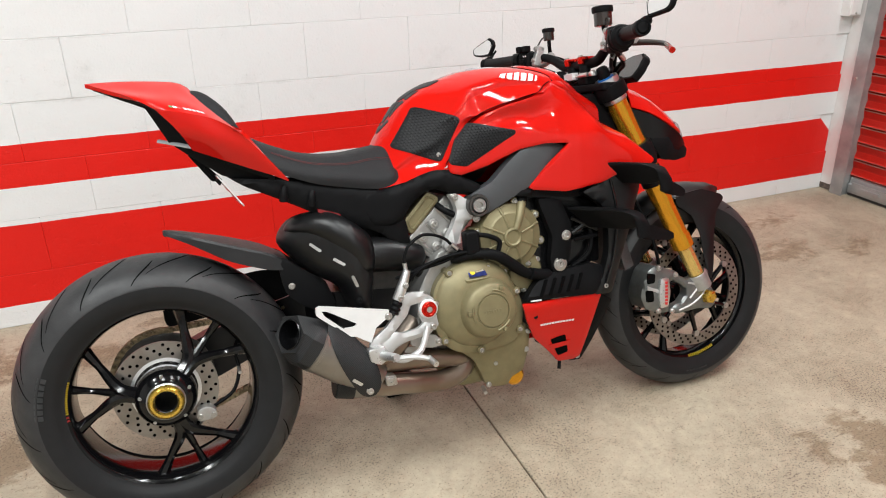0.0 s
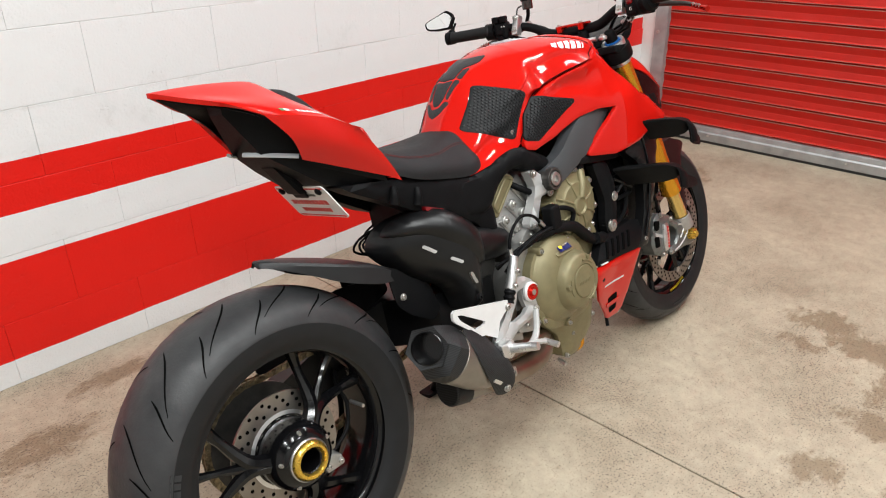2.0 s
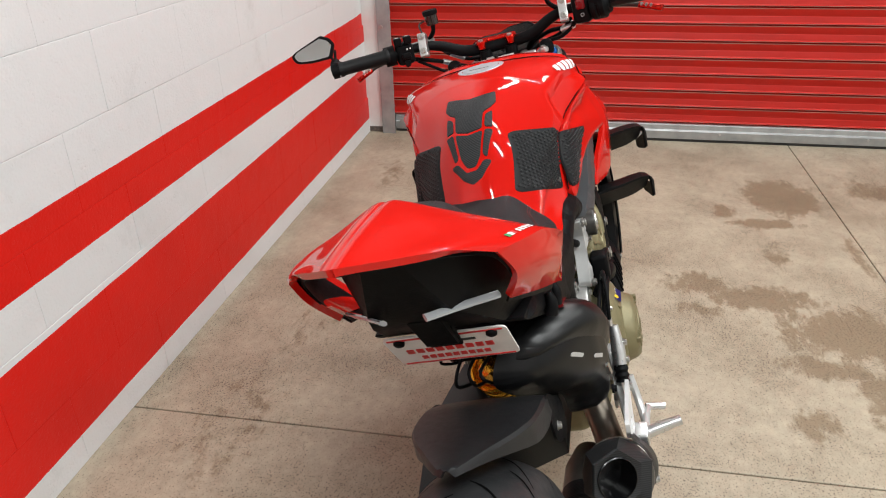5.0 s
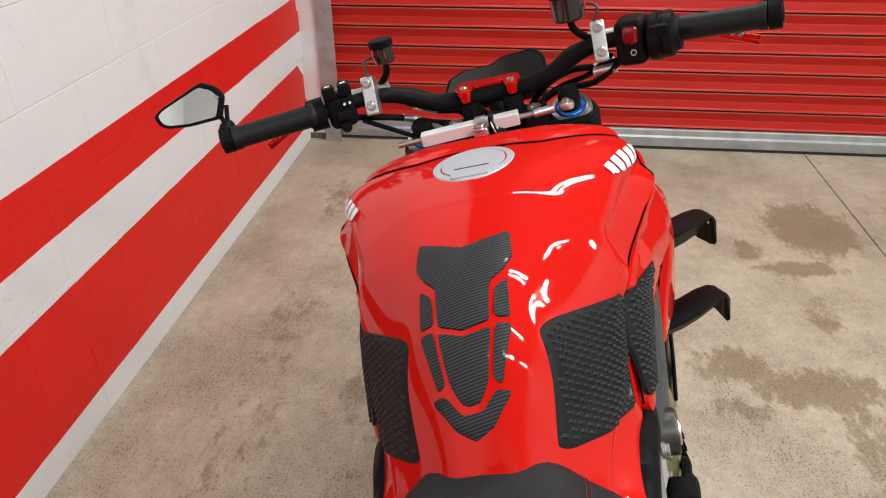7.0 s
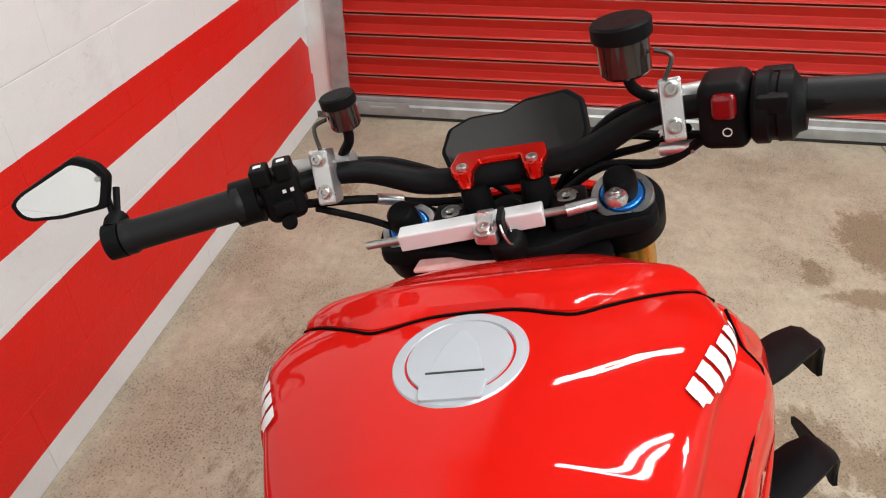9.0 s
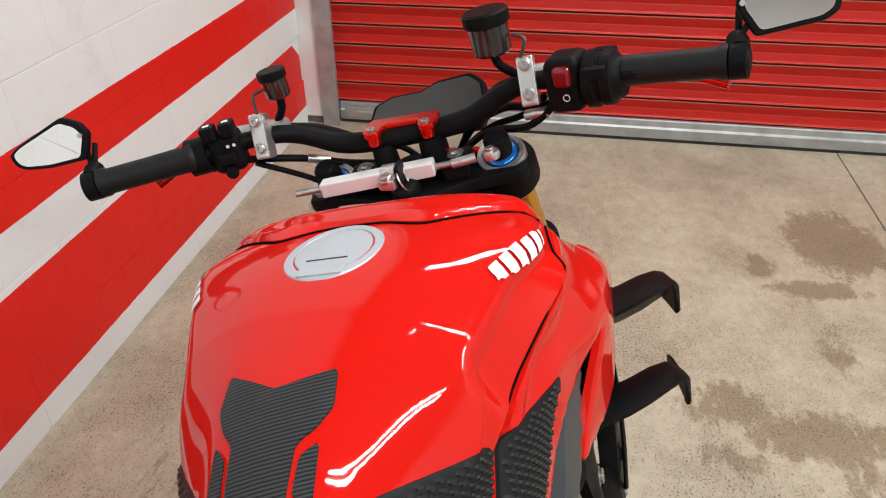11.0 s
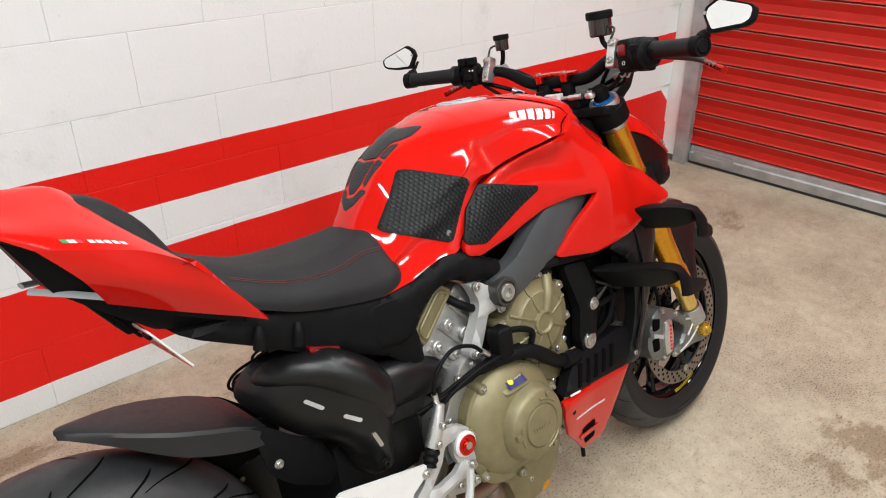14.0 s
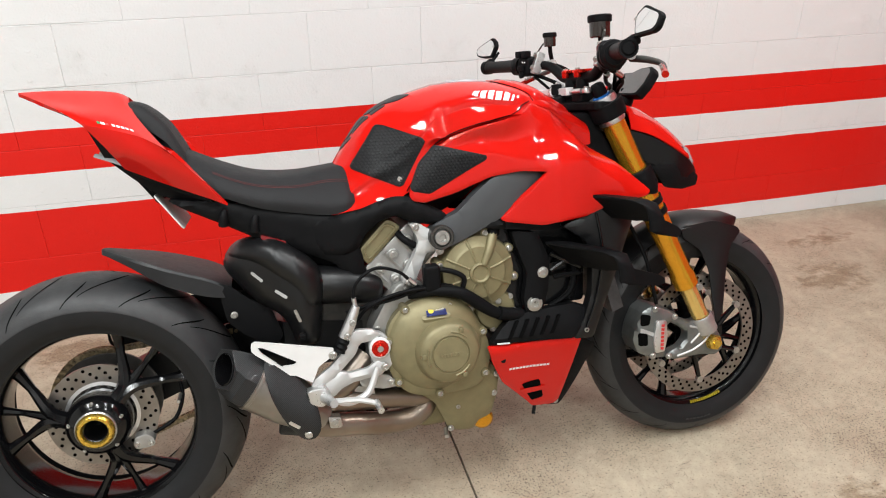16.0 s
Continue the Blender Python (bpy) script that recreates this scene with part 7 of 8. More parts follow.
FT, FB = Vector((1.206, 0, 0.943)), Vector((1.486, 0, 0.330))
FD = (FB - FT).normalized()
for side in (RIGHT, LEFT):
    off = Vector((-side * 0.004, side * 0.116, 0))
    leg = part("fork_tube", lathe([(0, 0.0), (0.024, 0.0), (0.0275, 0.010), (0.0275, 0.18), (0.030, 0.20), (0.030, 0.36), (0.0275, 0.40), (0.0275, 0.49), (0.031, 0.50), (0.031, 0.535), (0.024, 0.54), (0, 0.54)], FT + off, FD, 36), GOLD, bike, "gold anodised fork tube")
    part("fork_slider", lathe([(0.0215, 0.52), (0.0215, 0.66), (0, 0.66)], FT + off, FD, 28), PALE_GOLD, leg, "gold coated fork slider")
    part("fork_cap", lathe([(0.0, -0.008), (0.019, -0.007), (0.0215, -0.005), (0.0225, 0.0), (0.0230, 0.006), (0, 0.006)], FT + off, FD, 32), BLUE, leg, "blue anodised fork cap")
    part("cap_ring", lathe([(0.0226, -0.001), (0.024, -0.004), (0.031, -0.004), (0.0325, 0.001), (0.0325, 0.012), (0.0226, 0.012)], FT + off, FD, 32, close=True), BRIGHT, leg)
    part("preload_knob", lathe([(0.0, -0.036), (0.012, -0.036), (0.0165, -0.031), (0.0175, -0.016), (0.0165, -0.006), (0, -0.006)], FT + off, FD, 20), BLACK, leg)
    part("scale_ring", lathe([(0.031, 0.050), (0.0325, 0.053), (0.0325, 0.060), (0.031, 0.063)], FT + off, FD, 36, close=True), BRIGHT, leg)
    part("clamp_collar", lathe([(0.040, 0.012), (0.042, 0.016), (0.042, 0.046), (0.040, 0.050), (0.0278, 0.050), (0.0278, 0.012)], FT + off, FD, 36, close=True), BLACK, leg)
    part("lower_collar", lathe([(0.037, 0.195), (0.040, 0.200), (0.040, 0.245), (0.037, 0.250), (0.0302, 0.250), (0.0302, 0.195)], FT + off, FD, 36, close=True), BLACK, leg)
    for d in (0.285, 0.315):
        part("hose_clip", lathe([(0.0335, d - 0.008), (0.0335, d + 0.008), (0.0302, d + 0.008), (0.0302, d - 0.008)], FT + off, FD, 32, close=True), BLACK, leg)
    # axle foot with the radial caliper mount
    FOOT = [(1.390, 0.382), (1.440, 0.356), (1.480, 0.360), (1.500, 0.378), (1.512, 0.372), (1.518, 0.327), (1.538, 0.290), (1.536, 0.268), (1.518, 0.254), (1.471, 0.262), (1.392, 0.260), (1.373, 0.272), (1.384, 0.284), (1.410, 0.292),
            (1.428, 0.311), (1.430, 0.330), (1.415, 0.346), (1.385, 0.362), (1.380, 0.376)]
    foot = part("fork_foot", panel(rounded(FOOT, 0.007), lambda x, z: 0.126, 0.030, side, 0.008, 0.007, 0.009), CAL_GREY, leg, "machined alloy fork foot with ribs")
    for ribs in ([(1.400, 0.270), (1.450, 0.282), (1.492, 0.310), (1.506, 0.350)], [(1.436, 0.346), (1.470, 0.334), (1.496, 0.312)], [(1.440, 0.300), (1.465, 0.322), (1.474, 0.344)]):
        part("cast_rib", tube([(x, side * 0.1255, z) for x, z in ribs], 0.0032, 6, 4), SILVER, foot)
    part("slider_socket", lathe([(0.0250, 0.632), (0.0285, 0.637), (0.0285, 0.68), (0, 0.69)], FT + off, FD, 28), ALLOY, leg)
    part("axle_cap", lathe([(0.0, 0.046), (0.010, 0.046), (0.011, 0.040), (0.019, 0.038), (0.021, 0.032), (0.021, 0.012), (0, 0.012)], (1.502, side * 0.106, 0.295), (0, side, 0), 6), GOLD_NUT, leg, "gold anodised axle cap")
    CAL = [(1.285, 0.361), (1.306, 0.402), (1.335, 0.414), (1.399, 0.388), (1.404, 0.369), (1.385, 0.362), (1.372, 0.352), (1.368, 0.288), (1.380, 0.270), (1.332, 0.274), (1.291, 0.294), (1.278, 0.329)]
    cal = part("front_caliper", panel(rounded(CAL, 0.008), lambda x, z: 0.126, 0.080, side, 0.012, 0.008, 0.010), CAL_GREY, bike, "silver radial brake caliper")
    for win in ([(1.298, 0.398), (1.326, 0.392), (1.322, 0.366), (1.297, 0.366)], [(1.289, 0.350), (1.315, 0.347), (1.317, 0.312), (1.290, 0.314)], [(1.345, 0.352), (1.372, 0.344), (1.370, 0.312), (1.350, 0.304)]):
        part("caliper_window", panel(rounded(win, 0.007), lambda x, z: 0.1272, 0.004, side, 0.012, 0.001, 0.002), GROOVE, cal)
    part("caliper_bridge", panel(rounded([(1.339, 0.376), (1.366, 0.375), (1.369, 0.331), (1.360, 0.292), (1.334, 0.290), (1.330, 0.327)], 0.006), lambda x, z: 0.136, 0.014, side, 0.010, 0.004, 0.006), BRIGHT, cal)
    part("web", panel(rounded([(1.296, 0.362), (1.342, 0.340), (1.342, 0.328), (1.310, 0.346), (1.294, 0.350)], 0.003), lambda x, z: 0.131, 0.008, side, 0.012, 0.003, 0.004), SILVER, cal)
    for k in range(7):
        z0 = 0.300 + k * 0.0100
        x0 = 1.3455 + 0.0006 * k
        part("lettering", panel([(x0, z0), (x0 + 0.0085, z0 - 0.001), (x0 + 0.0090, z0 + 0.0062), (x0 + 0.0005, z0 + 0.0072)], lambda x, z: 0.1368, 0.003, side, 0.02), LABEL_RED, cal)
    for q in ((1.394, 0.378), (1.376, 0.274), (1.338, 0.406), (1.330, 0.282)):
        bolt(cal, (q[0], side * 0.126, q[1]), 0.006, (0, side, 0))
    part("bleed_hose", tube([(1.350, side * 0.110, 0.415), (1.340, side * 0.112, 0.460), (1.330, side * 0.09, 0.540), (1.300, side * 0.05, 0.640)], 0.005, 8), BLACK, cal)

triple = part("top_yoke", prism(rounded([(1.178, -0.150), (1.238, -0.150), (1.248, -0.080), (1.225, -0.040), (1.225, 0.040), (1.240, 0.080), (1.232, 0.150), (1.170, 0.150), (1.162, 0.080), (1.140, 0.035), (1.140, -0.035), (1.166, -0.080)], 0.016), 0.916, 0.936, 0.005, "xy"), BLACK, bike, "black top yoke")
part("lower_yoke", prism(rounded([(1.270, -0.150), (1.340, -0.150), (1.345, -0.06), (1.320, 0.0), (1.345, 0.06), (1.340, 0.150), (1.270, 0.150), (1.235, 0.05), (1.235, -0.05)], 0.016), 0.705, 0.745, 0.006, "xy"), BLACK, bike, "black lower yoke")
part("steering_stem", tube([(1.185, 0, 0.95), (1.290, 0, 0.70)], 0.03, 20, 0), BLACK, bike)
part("stem_nut", lathe([(0, 0.022), (0.015, 0.022), (0.018, 0.018), (0.018, 0.0), (0.022, 0), (0.022, -0.01)], (1.200, 0, 0.935), (-0.38, 0, 0.92), 24), BLACK, triple)
part("headstock", prism(rounded([(1.08, 0.90), (1.19, 0.915), (1.30, 0.72), (1.20, 0.68), (1.08, 0.76)], 0.02), -0.10, 0.10, 0.01), BLACK, bike, "black frame headstock")
for side in (RIGHT, LEFT):
    bolt(triple, (1.190, side * 0.062, 0.960), 0.010, (-0.35, 0, 0.94))
    part("riser", lathe([(0.016, 0.0), (0.017, 0.02), (0.015, 0.05), (0, 0.05)], (1.200, side * 0.032, 0.938), (0.0, 0, 1), 20), BLACK, triple)
    part("riser_pad", prism(rounded([(1.163, side * 0.045), (1.210, side * 0.045), (1.215, side * 0.082), (1.170, side * 0.082)], 0.008), 0.936, 0.962, 0.004, "xy"), BLACK, triple)
part("ignition_barrel", lathe([(0, 0.020), (0.012, 0.020), (0.017, 0.017), (0.020, 0.010), (0.020, -0.03)], (1.150, 0.0, 0.935), (-0.3, 0, 1), 24), BLACK, triple, "ignition lock")
part("key_head", prism(rounded([(-0.012, 0.0), (0.012, 0.0), (0.014, 0.026), (-0.014, 0.026)], 0.005), -0.003, 0.003, 0.001), BLACK, triple).location = (1.145, 0.0, 0.955)
part("key_ring", tube([(1.138 + 0.012 * math.cos(g), -0.004 + 0.004 * math.sin(g), 0.962 + 0.014 * math.sin(g)) for g in np.linspace(0, 2 * math.pi, 17)[:-1]], 0.0012, 6, 0, True), BRIGHT, triple)
key_tag = part("key_tag", prism(rounded([(1.128, -0.002), (1.150, 0.002), (1.158, 0.100), (1.136, 0.104)], 0.004), 0.9265, 0.929, 0.0006, "xy"), PINK, triple, "pink leather key tag")

# steering damper: body, rod, ball ends
damper_bm = box_bm((-0.0105, -0.076, -0.0095), (0.0105, 0.076, 0.0095), 0.0018)
bmesh.ops.transform(damper_bm, matrix=Matrix.Translation((1.1585, 0.036, 0.9605)) @ Euler((radians(-1.1), 0, radians(3.4))).to_matrix().to_4x4(), verts=damper_bm.verts[:])
damper = part("steering_damper", damper_bm, WHITE_ALLOY, bike, "silver steering damper", 20)
part("damper_rod", tube([(1.152, 0.150, 0.958), (1.168, -0.085, 0.961)], 0.0045, 10, 0), STEEL, damper)
part("damper_rod_sleeve", tube([(1.164, -0.062, 0.961), (1.170, -0.092, 0.962)], 0.0065, 10, 0), BRIGHT, damper)
part("ball_end", lathe([(0.005, -0.006), (0.0105, -0.005), (0.0120, 0.0), (0.0105, 0.005), (0.005, 0.006)], (1.173, -0.111, 0.962), (0, 0, 1), 24, close=True), BRIGHT, damper)
bolt(damper, (1.173, -0.111, 0.967), 0.006, (0, 0, 1))
part("damper_clamp", lathe([(0.0158, -0.008), (0.0158, 0.008), (0.0142, 0.008), (0.0142, -0.008)], (1.159, 0.018, 0.960), (-0.06, 1, 0), 24, close=True), BRIGHT, damper)
part("clamp_ear", prism(rounded([(1.128, 0.006), (1.154, 0.002), (1.154, 0.032), (1.134, 0.030)], 0.006), 0.952, 0.966, 0.003, "xy"), BRIGHT, damper)
bolt(damper, (1.140, 0.018, 0.966), 0.008, (-0.1, 0, 1))

# ---------------------------------------------------------------- handlebar and controls
bar_path = [(1.096, 0.374, 1.040), (1.140, 0.250, 1.037), (1.172, 0.185, 1.036), (1.194, 0.140, 1.024), (1.203, 0.090, 0.999), (1.206, 0.050, 0.992), (1.208, 0.0, 0.992), (1.210, -0.050, 0.993), (1.210, -0.090, 1.000), (1.204, -0.140, 1.026), (1.190, -0.185, 1.038), (1.165, -0.250, 1.040), (1.132, -0.388, 1.041)]
handlebar = part("handlebar", tube(bar_path, [0.011, 0.011, 0.011, 0.0125, 0.014, 0.014, 0.014, 0.014, 0.014, 0.0125, 0.011, 0.011, 0.011], 16, 5), BLACK, bike, "black tapered handlebar")
clampR = part("bar_clamp", prism(rounded([(1.178, -0.046), (1.196, -0.051), (1.224, -0.047), (1.228, 0.047), (1.196, 0.052), (1.178, 0.046), (1.178, 0.026), (1.204, 0.022), (1.204, -0.022), (1.178, -0.027)], 0.006), 1.004, 1.013, 0.003, "xy"), RED_ANOD, handlebar, "red anodised handlebar clamp")
for side in (RIGHT, LEFT):
    part("clamp_post", lathe([(0.0085, -0.012), (0.0098, -0.004), (0.0098, 0.005)], (1.1865, side * 0.036, 1.006), (0, 0, 1), 20), RED_ANOD, clampR)
    bolt(clampR, (1.1865, side * 0.036, 1.012), 0.006, (0, 0, 1))
for side, g0, g1, sw in ((LEFT, (1.139, 0.259, 1.037), (1.096, 0.376, 1.040), (1.158, 0.222, 1.036)), (RIGHT, (1.170, -0.262, 1.040), (1.132, -0.386, 1.041), (1.180, -0.218, 1.039))):
    a, b = Vector(g0), Vector(g1)
    d = (b - a).normalized()
    ln = (b - a).length
    grip = part("hand_grip", lathe([(0.018, -0.004), (0.0205, 0.0), (0.0205, 0.006), (0.0172, 0.012), (0.0165, ln * 0.5), (0.0165, ln - 0.012), (0.0185, ln - 0.008), (0.0185, ln), (0, ln)], a, d, 28), GRIP, handlebar, "black rubber hand grip")
    part("bar_end", lathe([(0.013, ln - 0.002), (0.0145, ln + 0.002), (0.0145, ln + 0.016), (0.011, ln + 0.020), (0, ln + 0.020)], a, d, 24), BLACK, handlebar)
    c = Vector(sw)
    rot = d.to_track_quat("Y", "Z").to_matrix().to_4x4()
    place = Matrix.Translation(c) @ rot

    def put(bm, m=place):
        bmesh.ops.transform(bm, matrix=m, verts=bm.verts[:])
        return bm

    grow = 1.0 if side == LEFT else 1.22
    house = part("switch_housing", put(box_bm((-0.021 * grow, -0.022, -0.030 * grow), (0.019 * grow, 0.022, 0.023 * grow), 0.011, 4)), BLACK, handlebar, "black handlebar switch housing")
    part("switch_collar", put(lathe([(0.0, 0.024), (0.025, 0.024), (0.024, 0.028), (0.024, 0.040), (0.024, 0.050), (0, 0.05)], (0, 0, -0.002), (0, 1, 0), 24)), BLACK, house)
    if side == LEFT:
        for dy in (-0.012, 0.012):
            part("switch_button", put(prism(rounded([(-0.030, dy - 0.009), (-0.006, dy - 0.010), (-0.004, dy + 0.009), (-0.028, dy + 0.010)], 0.004), 0.020, 0.038, 0.003, "xy")), BLACK, house)
            part("button_mark", put(box_bm((-0.021, dy - 0.004, 0.0382), (-0.015, dy + 0.004, 0.0388), 0)), LABEL_WHITE, house)
        part("indicator_slider", put(box_bm((-0.032, -0.012, -0.014), (-0.022, 0.010, 0.0), 0.003)), BLACK, house)
        part("horn_button", put(lathe([(0.008, 0), (0.008, 0.006), (0, 0.007)], (-0.022, 0.0, -0.026), (-1, 0, 0), 16)), BLACK, house)
        for yy, zz in ((-0.006, 0.008), (-0.014, 0.008), (0.004, -0.026)):
            part("button_mark", put(box_bm((-0.0252, yy - 0.0018, zz - 0.0018), (-0.0240, yy + 0.0018, zz + 0.0018), 0)), LABEL_WHITE, house)
    else:
        part("kill_switch", put(box_bm((0.018, -0.009, -0.004), (0.0285, 0.013, 0.021), 0.006, 3)), RED_LENS, house, "red kill switch")
        part("starter_ring", put(lathe([(0.0042, 0.0), (0.0042, 0.003), (0.0034, 0.003), (0.0034, 0.0)], (0.0215, 0.004, -0.016), (1, 0, 0), 20, close=True)), LABEL_WHITE, house)
        part("throttle_housing", put(lathe([(0, 0.024), (0.030, 0.024), (0.0325, 0.027), (0.0325, 0.037), (0.029, 0.039), (0.029, 0.043), (0.031, 0.045), (0.030, 0.056), (0.024, 0.060), (0.022, 0.066), (0, 0.066)], (0, 0, -0.004), (0, 1, 0), 28)), BLACK, house)
        for gq in (25, 140, 255):
            part("housing_rib", put(box_bm((0.026 * math.cos(radians(gq)) - 0.007, 0.028, 0.028 * math.sin(radians(gq)) - 0.010), (0.026 * math.cos(radians(gq)) + 0.007, 0.054, 0.028 * math.sin(radians(gq)) + 0.006), 0.003)), BLACK, house)
        part("throttle_cable", tube([c + Vector((0.0, 0.02, -0.030)), c + Vector((0.02, 0.06, -0.060)), c + Vector((0.06, 0.12, -0.075)), (1.24, -0.04, 0.93)], 0.005, 8), BLACK, house)
        part("cable_adjuster", tube([c + Vector((0.006, 0.028, -0.040)), c + Vector((0.022, 0.058, -0.046))], 0.007, 10, 0), BRIGHT, house)
    # lever perch: two bright clamps, lever, reservoir
    k = Vector((1.182, side * 0.173, 1.040)) if side == LEFT else Vector((1.200, side * 0.172, 1.042))
    perch = part("master_clamp", prism(rounded([(-0.012, -0.030), (0.010, -0.030), (0.012, 0.026), (-0.010, 0.028)], 0.004), -0.010, 0.010, 0.002), BRIGHT, handlebar, "bright master cylinder clamp")
    perch.location = k + Vector((-0.014, 0, 0))
    perch.rotation_euler = (0, radians(18), 0)
    for dz in (-0.016, 0.018):
        bolt(perch, (-0.012, 0, dz), 0.006, (-1, 0, 0))
    body = part("master_cylinder", tube([k + Vector((0.020, side * -0.020, -0.006)), k + Vector((0.026, side * 0.060, -0.008))], 0.012, 12, 0), ALLOY, handlebar, "brake and clutch master cylinder")
    lever_path = [k + Vector((0.040, side * 0.030, -0.016)), k + Vector((0.052, side * 0.080, -0.022)), k + Vector((0.046, side * 0.150, -0.034)), (1.215, side * 0.384, 0.990) if side == RIGHT else (1.200, side * 0.365, 0.990)]
    lever = part("lever", tube(lever_path, [0.008, 0.0075, 0.006, 0.0055], 10, 5), DARK_STEEL, handlebar, "black lever with red tip")
    e, f0 = Vector(lever_path[3]), Vector(lever_path[2])
    part("lever_tip", tube([f0.lerp(e, 0.35), f0.lerp(e, 0.8), e, e + (e - f0).normalized() * 0.012], [0.0062, 0.0065, 0.0072, 0.0075], 10, 3), RED_ANOD, lever, "red anodised lever tip")
    for t in (0.45, 0.62, 0.78):
        bolt(lever, f0.lerp(e, t) + Vector((-0.004, 0, 0.004)), 0.003, (-0.7, 0, 0.7))
    part("lever_hose", tube([k + Vector((0.03, side * -0.02, -0.01)), k + Vector((0.05, side * -0.06, -0.03)), (1.27, side * 0.06, 0.95), (1.29, side * 0.03, 0.86)], 0.0048, 8), BLACK, body)
    # fluid reservoir on its arm
    if side == RIGHT:
        rc, rr, rh, mat = Vector((1.199, -0.136, 1.078)), 0.026, 0.036, SMOKE
    else:
        rc, rr, rh, mat = Vector((1.192, 0.143, 1.078)), 0.0175, 0.026, SMOKE
    cup = part("fluid_reservoir", lathe([(0, 0.0), (rr * 0.80, 0.0), (rr * 0.90, 0.003), (rr * 0.92, rh)], rc, (0, 0, 1), 32), mat, handlebar, "smoked brake fluid reservoir")
    part("reservoir_lid", lathe([(rr * 1.0, rh - 0.002), (rr * 1.06, rh), (rr * 1.06, rh + rr * 0.46), (rr * 0.96, rh + rr * 0.55), (0, rh + rr * 0.55)], rc, (0, 0, 1), 32), BLACK, cup, "black screw lid")
    part("reservoir_spout", tube([rc + Vector((0, 0, 0.002)), rc + Vector((0.002, side * 0.004, -0.016)), rc + Vector((0.012, side * 0.02, -0.034)), k + Vector((0.02, side * -0.012, 0.0))], 0.0055, 10), BLACK, cup)
    part("reservoir_bracket", tube([rc + Vector((-0.004, side * rr, rh * 0.5)), rc + Vector((-0.008, side * (rr + 0.014), rh * 0.3)), k + Vector((-0.014, side * -0.004, 0.028))], 0.0024, 6), DARK_STEEL, cup)
    # bar-end mirror
    em = b + d * 0.010
    mm = part("mirror_mount", lathe([(0.019, -0.008), (0.019, 0.008), (0.0146, 0.008), (0.0146, -0.008)], em, d, 24, close=True), BLACK, handlebar, "black bar-end mirror clamp")
    base = em + Vector((0.012, 0, 0.014))
    MIR = [(0.426, 1.123), (0.402, 1.112), (0.397, 1.098), (0.409, 1.064), (0.474, 1.060), (0.488, 1.066), (0.494, 1.086), (0.486, 1.095)]
    if side == LEFT:
        MIR = [(0.404, 1.128), (0.384, 1.116), (0.376, 1.100), (0.391, 1.069), (0.440, 1.070), (0.474, 1.076), (0.483, 1.083), (0.487, 1.098), (0.474, 1.106)]
    mx, shift = (1.105, -0.016) if side == LEFT else (1.142, 0.0)
    for s in (-1, 1):
        part("mirror_stalk", tube([base + Vector((0, 0, 0.004 * s)), (mx + 0.026, side * (0.410 + 0.008 * s + shift), 1.078 - 0.004 * s)], 0.0035, 8, 0), BLACK, mm)
    hinge = part("mirror_knuckle", lathe([(0, -0.010), (0.010, -0.010), (0.012, 0), (0.010, 0.010), (0, 0.010)], base, (1, 0, 0.3), 18), BLACK, mm)
    outline = [(side * p[0], p[1]) for p in MIR]
    cy, cz = sum(p[0] for p in outline) / len(outline), sum(p[1] for p in outline) / len(outline)
    tilt = Matrix.Translation((mx, cy, cz)) @ (pose(0, 0, 0, 0, 14, 14) if side == LEFT else pose(0, 0, 0, -7, 19, 0)) @ Matrix.Translation((-mx, -cy, -cz))
    shell = part("mirror_shell", put(prism(rounded(outline, 0.005), mx, mx + 0.012, 0.003, "yz"), tilt), BLACK, mm, "black angular mirror housing")
    part("mirror_glass", put(prism(rounded([(cy + (p[0] - cy) * 0.86, cz + (p[1] - cz) * 0.80) for p in outline], 0.005), mx - 0.0012, mx + 0.002, 0, "yz"), tilt), MIRROR, mm, "mirror glass", weighted=False)
    part("mirror_screw", put(lathe([(0.003, 0), (0.003, 0.003), (0, 0.003)], (mx, side * (0.403 + shift), 1.100), (-1, 0, 0), 12), tilt), STEEL, mm)

# hoses and cables behind the bars
for pts, r in (([(1.192, 0.150, 1.030), (1.222, 0.128, 0.996), (1.245, 0.085, 0.968), (1.262, 0.030, 0.955), (1.285, 0.0, 0.90)], 0.0045),
               ([(1.165, 0.205, 1.012), (1.205, 0.150, 0.985), (1.235, 0.100, 0.955), (1.270, 0.050, 0.930)], 0.0052),
               ([(1.180, -0.205, 1.010), (1.232, -0.165, 0.992), (1.262, -0.120, 0.985), (1.268, -0.070, 0.960), (1.280, -0.03, 0.90)], 0.0055),
               ([(1.195, -0.185, 1.015), (1.245, -0.150, 0.978), (1.262, -0.100, 0.962), (1.272, -0.050, 0.930)], 0.0045),
               ([(1.165, 0.196, 1.005), (1.190, 0.150, 0.966), (1.185, 0.110, 0.945)], 0.0040)):
    part("control_cable", tube(pts, r, 8), BLACK, handlebar)
for a, b in (((1.208, -0.188, 1.002), (1.236, -0.163, 0.991)), ((1.224, 0.126, 0.995), (1.240, 0.096, 0.974)), ((1.208, 0.145, 0.983), (1.222, 0.122, 0.969))):
    part("ferrule", tube([a, b], 0.0066, 10, 0), BRIGHT, handlebar)

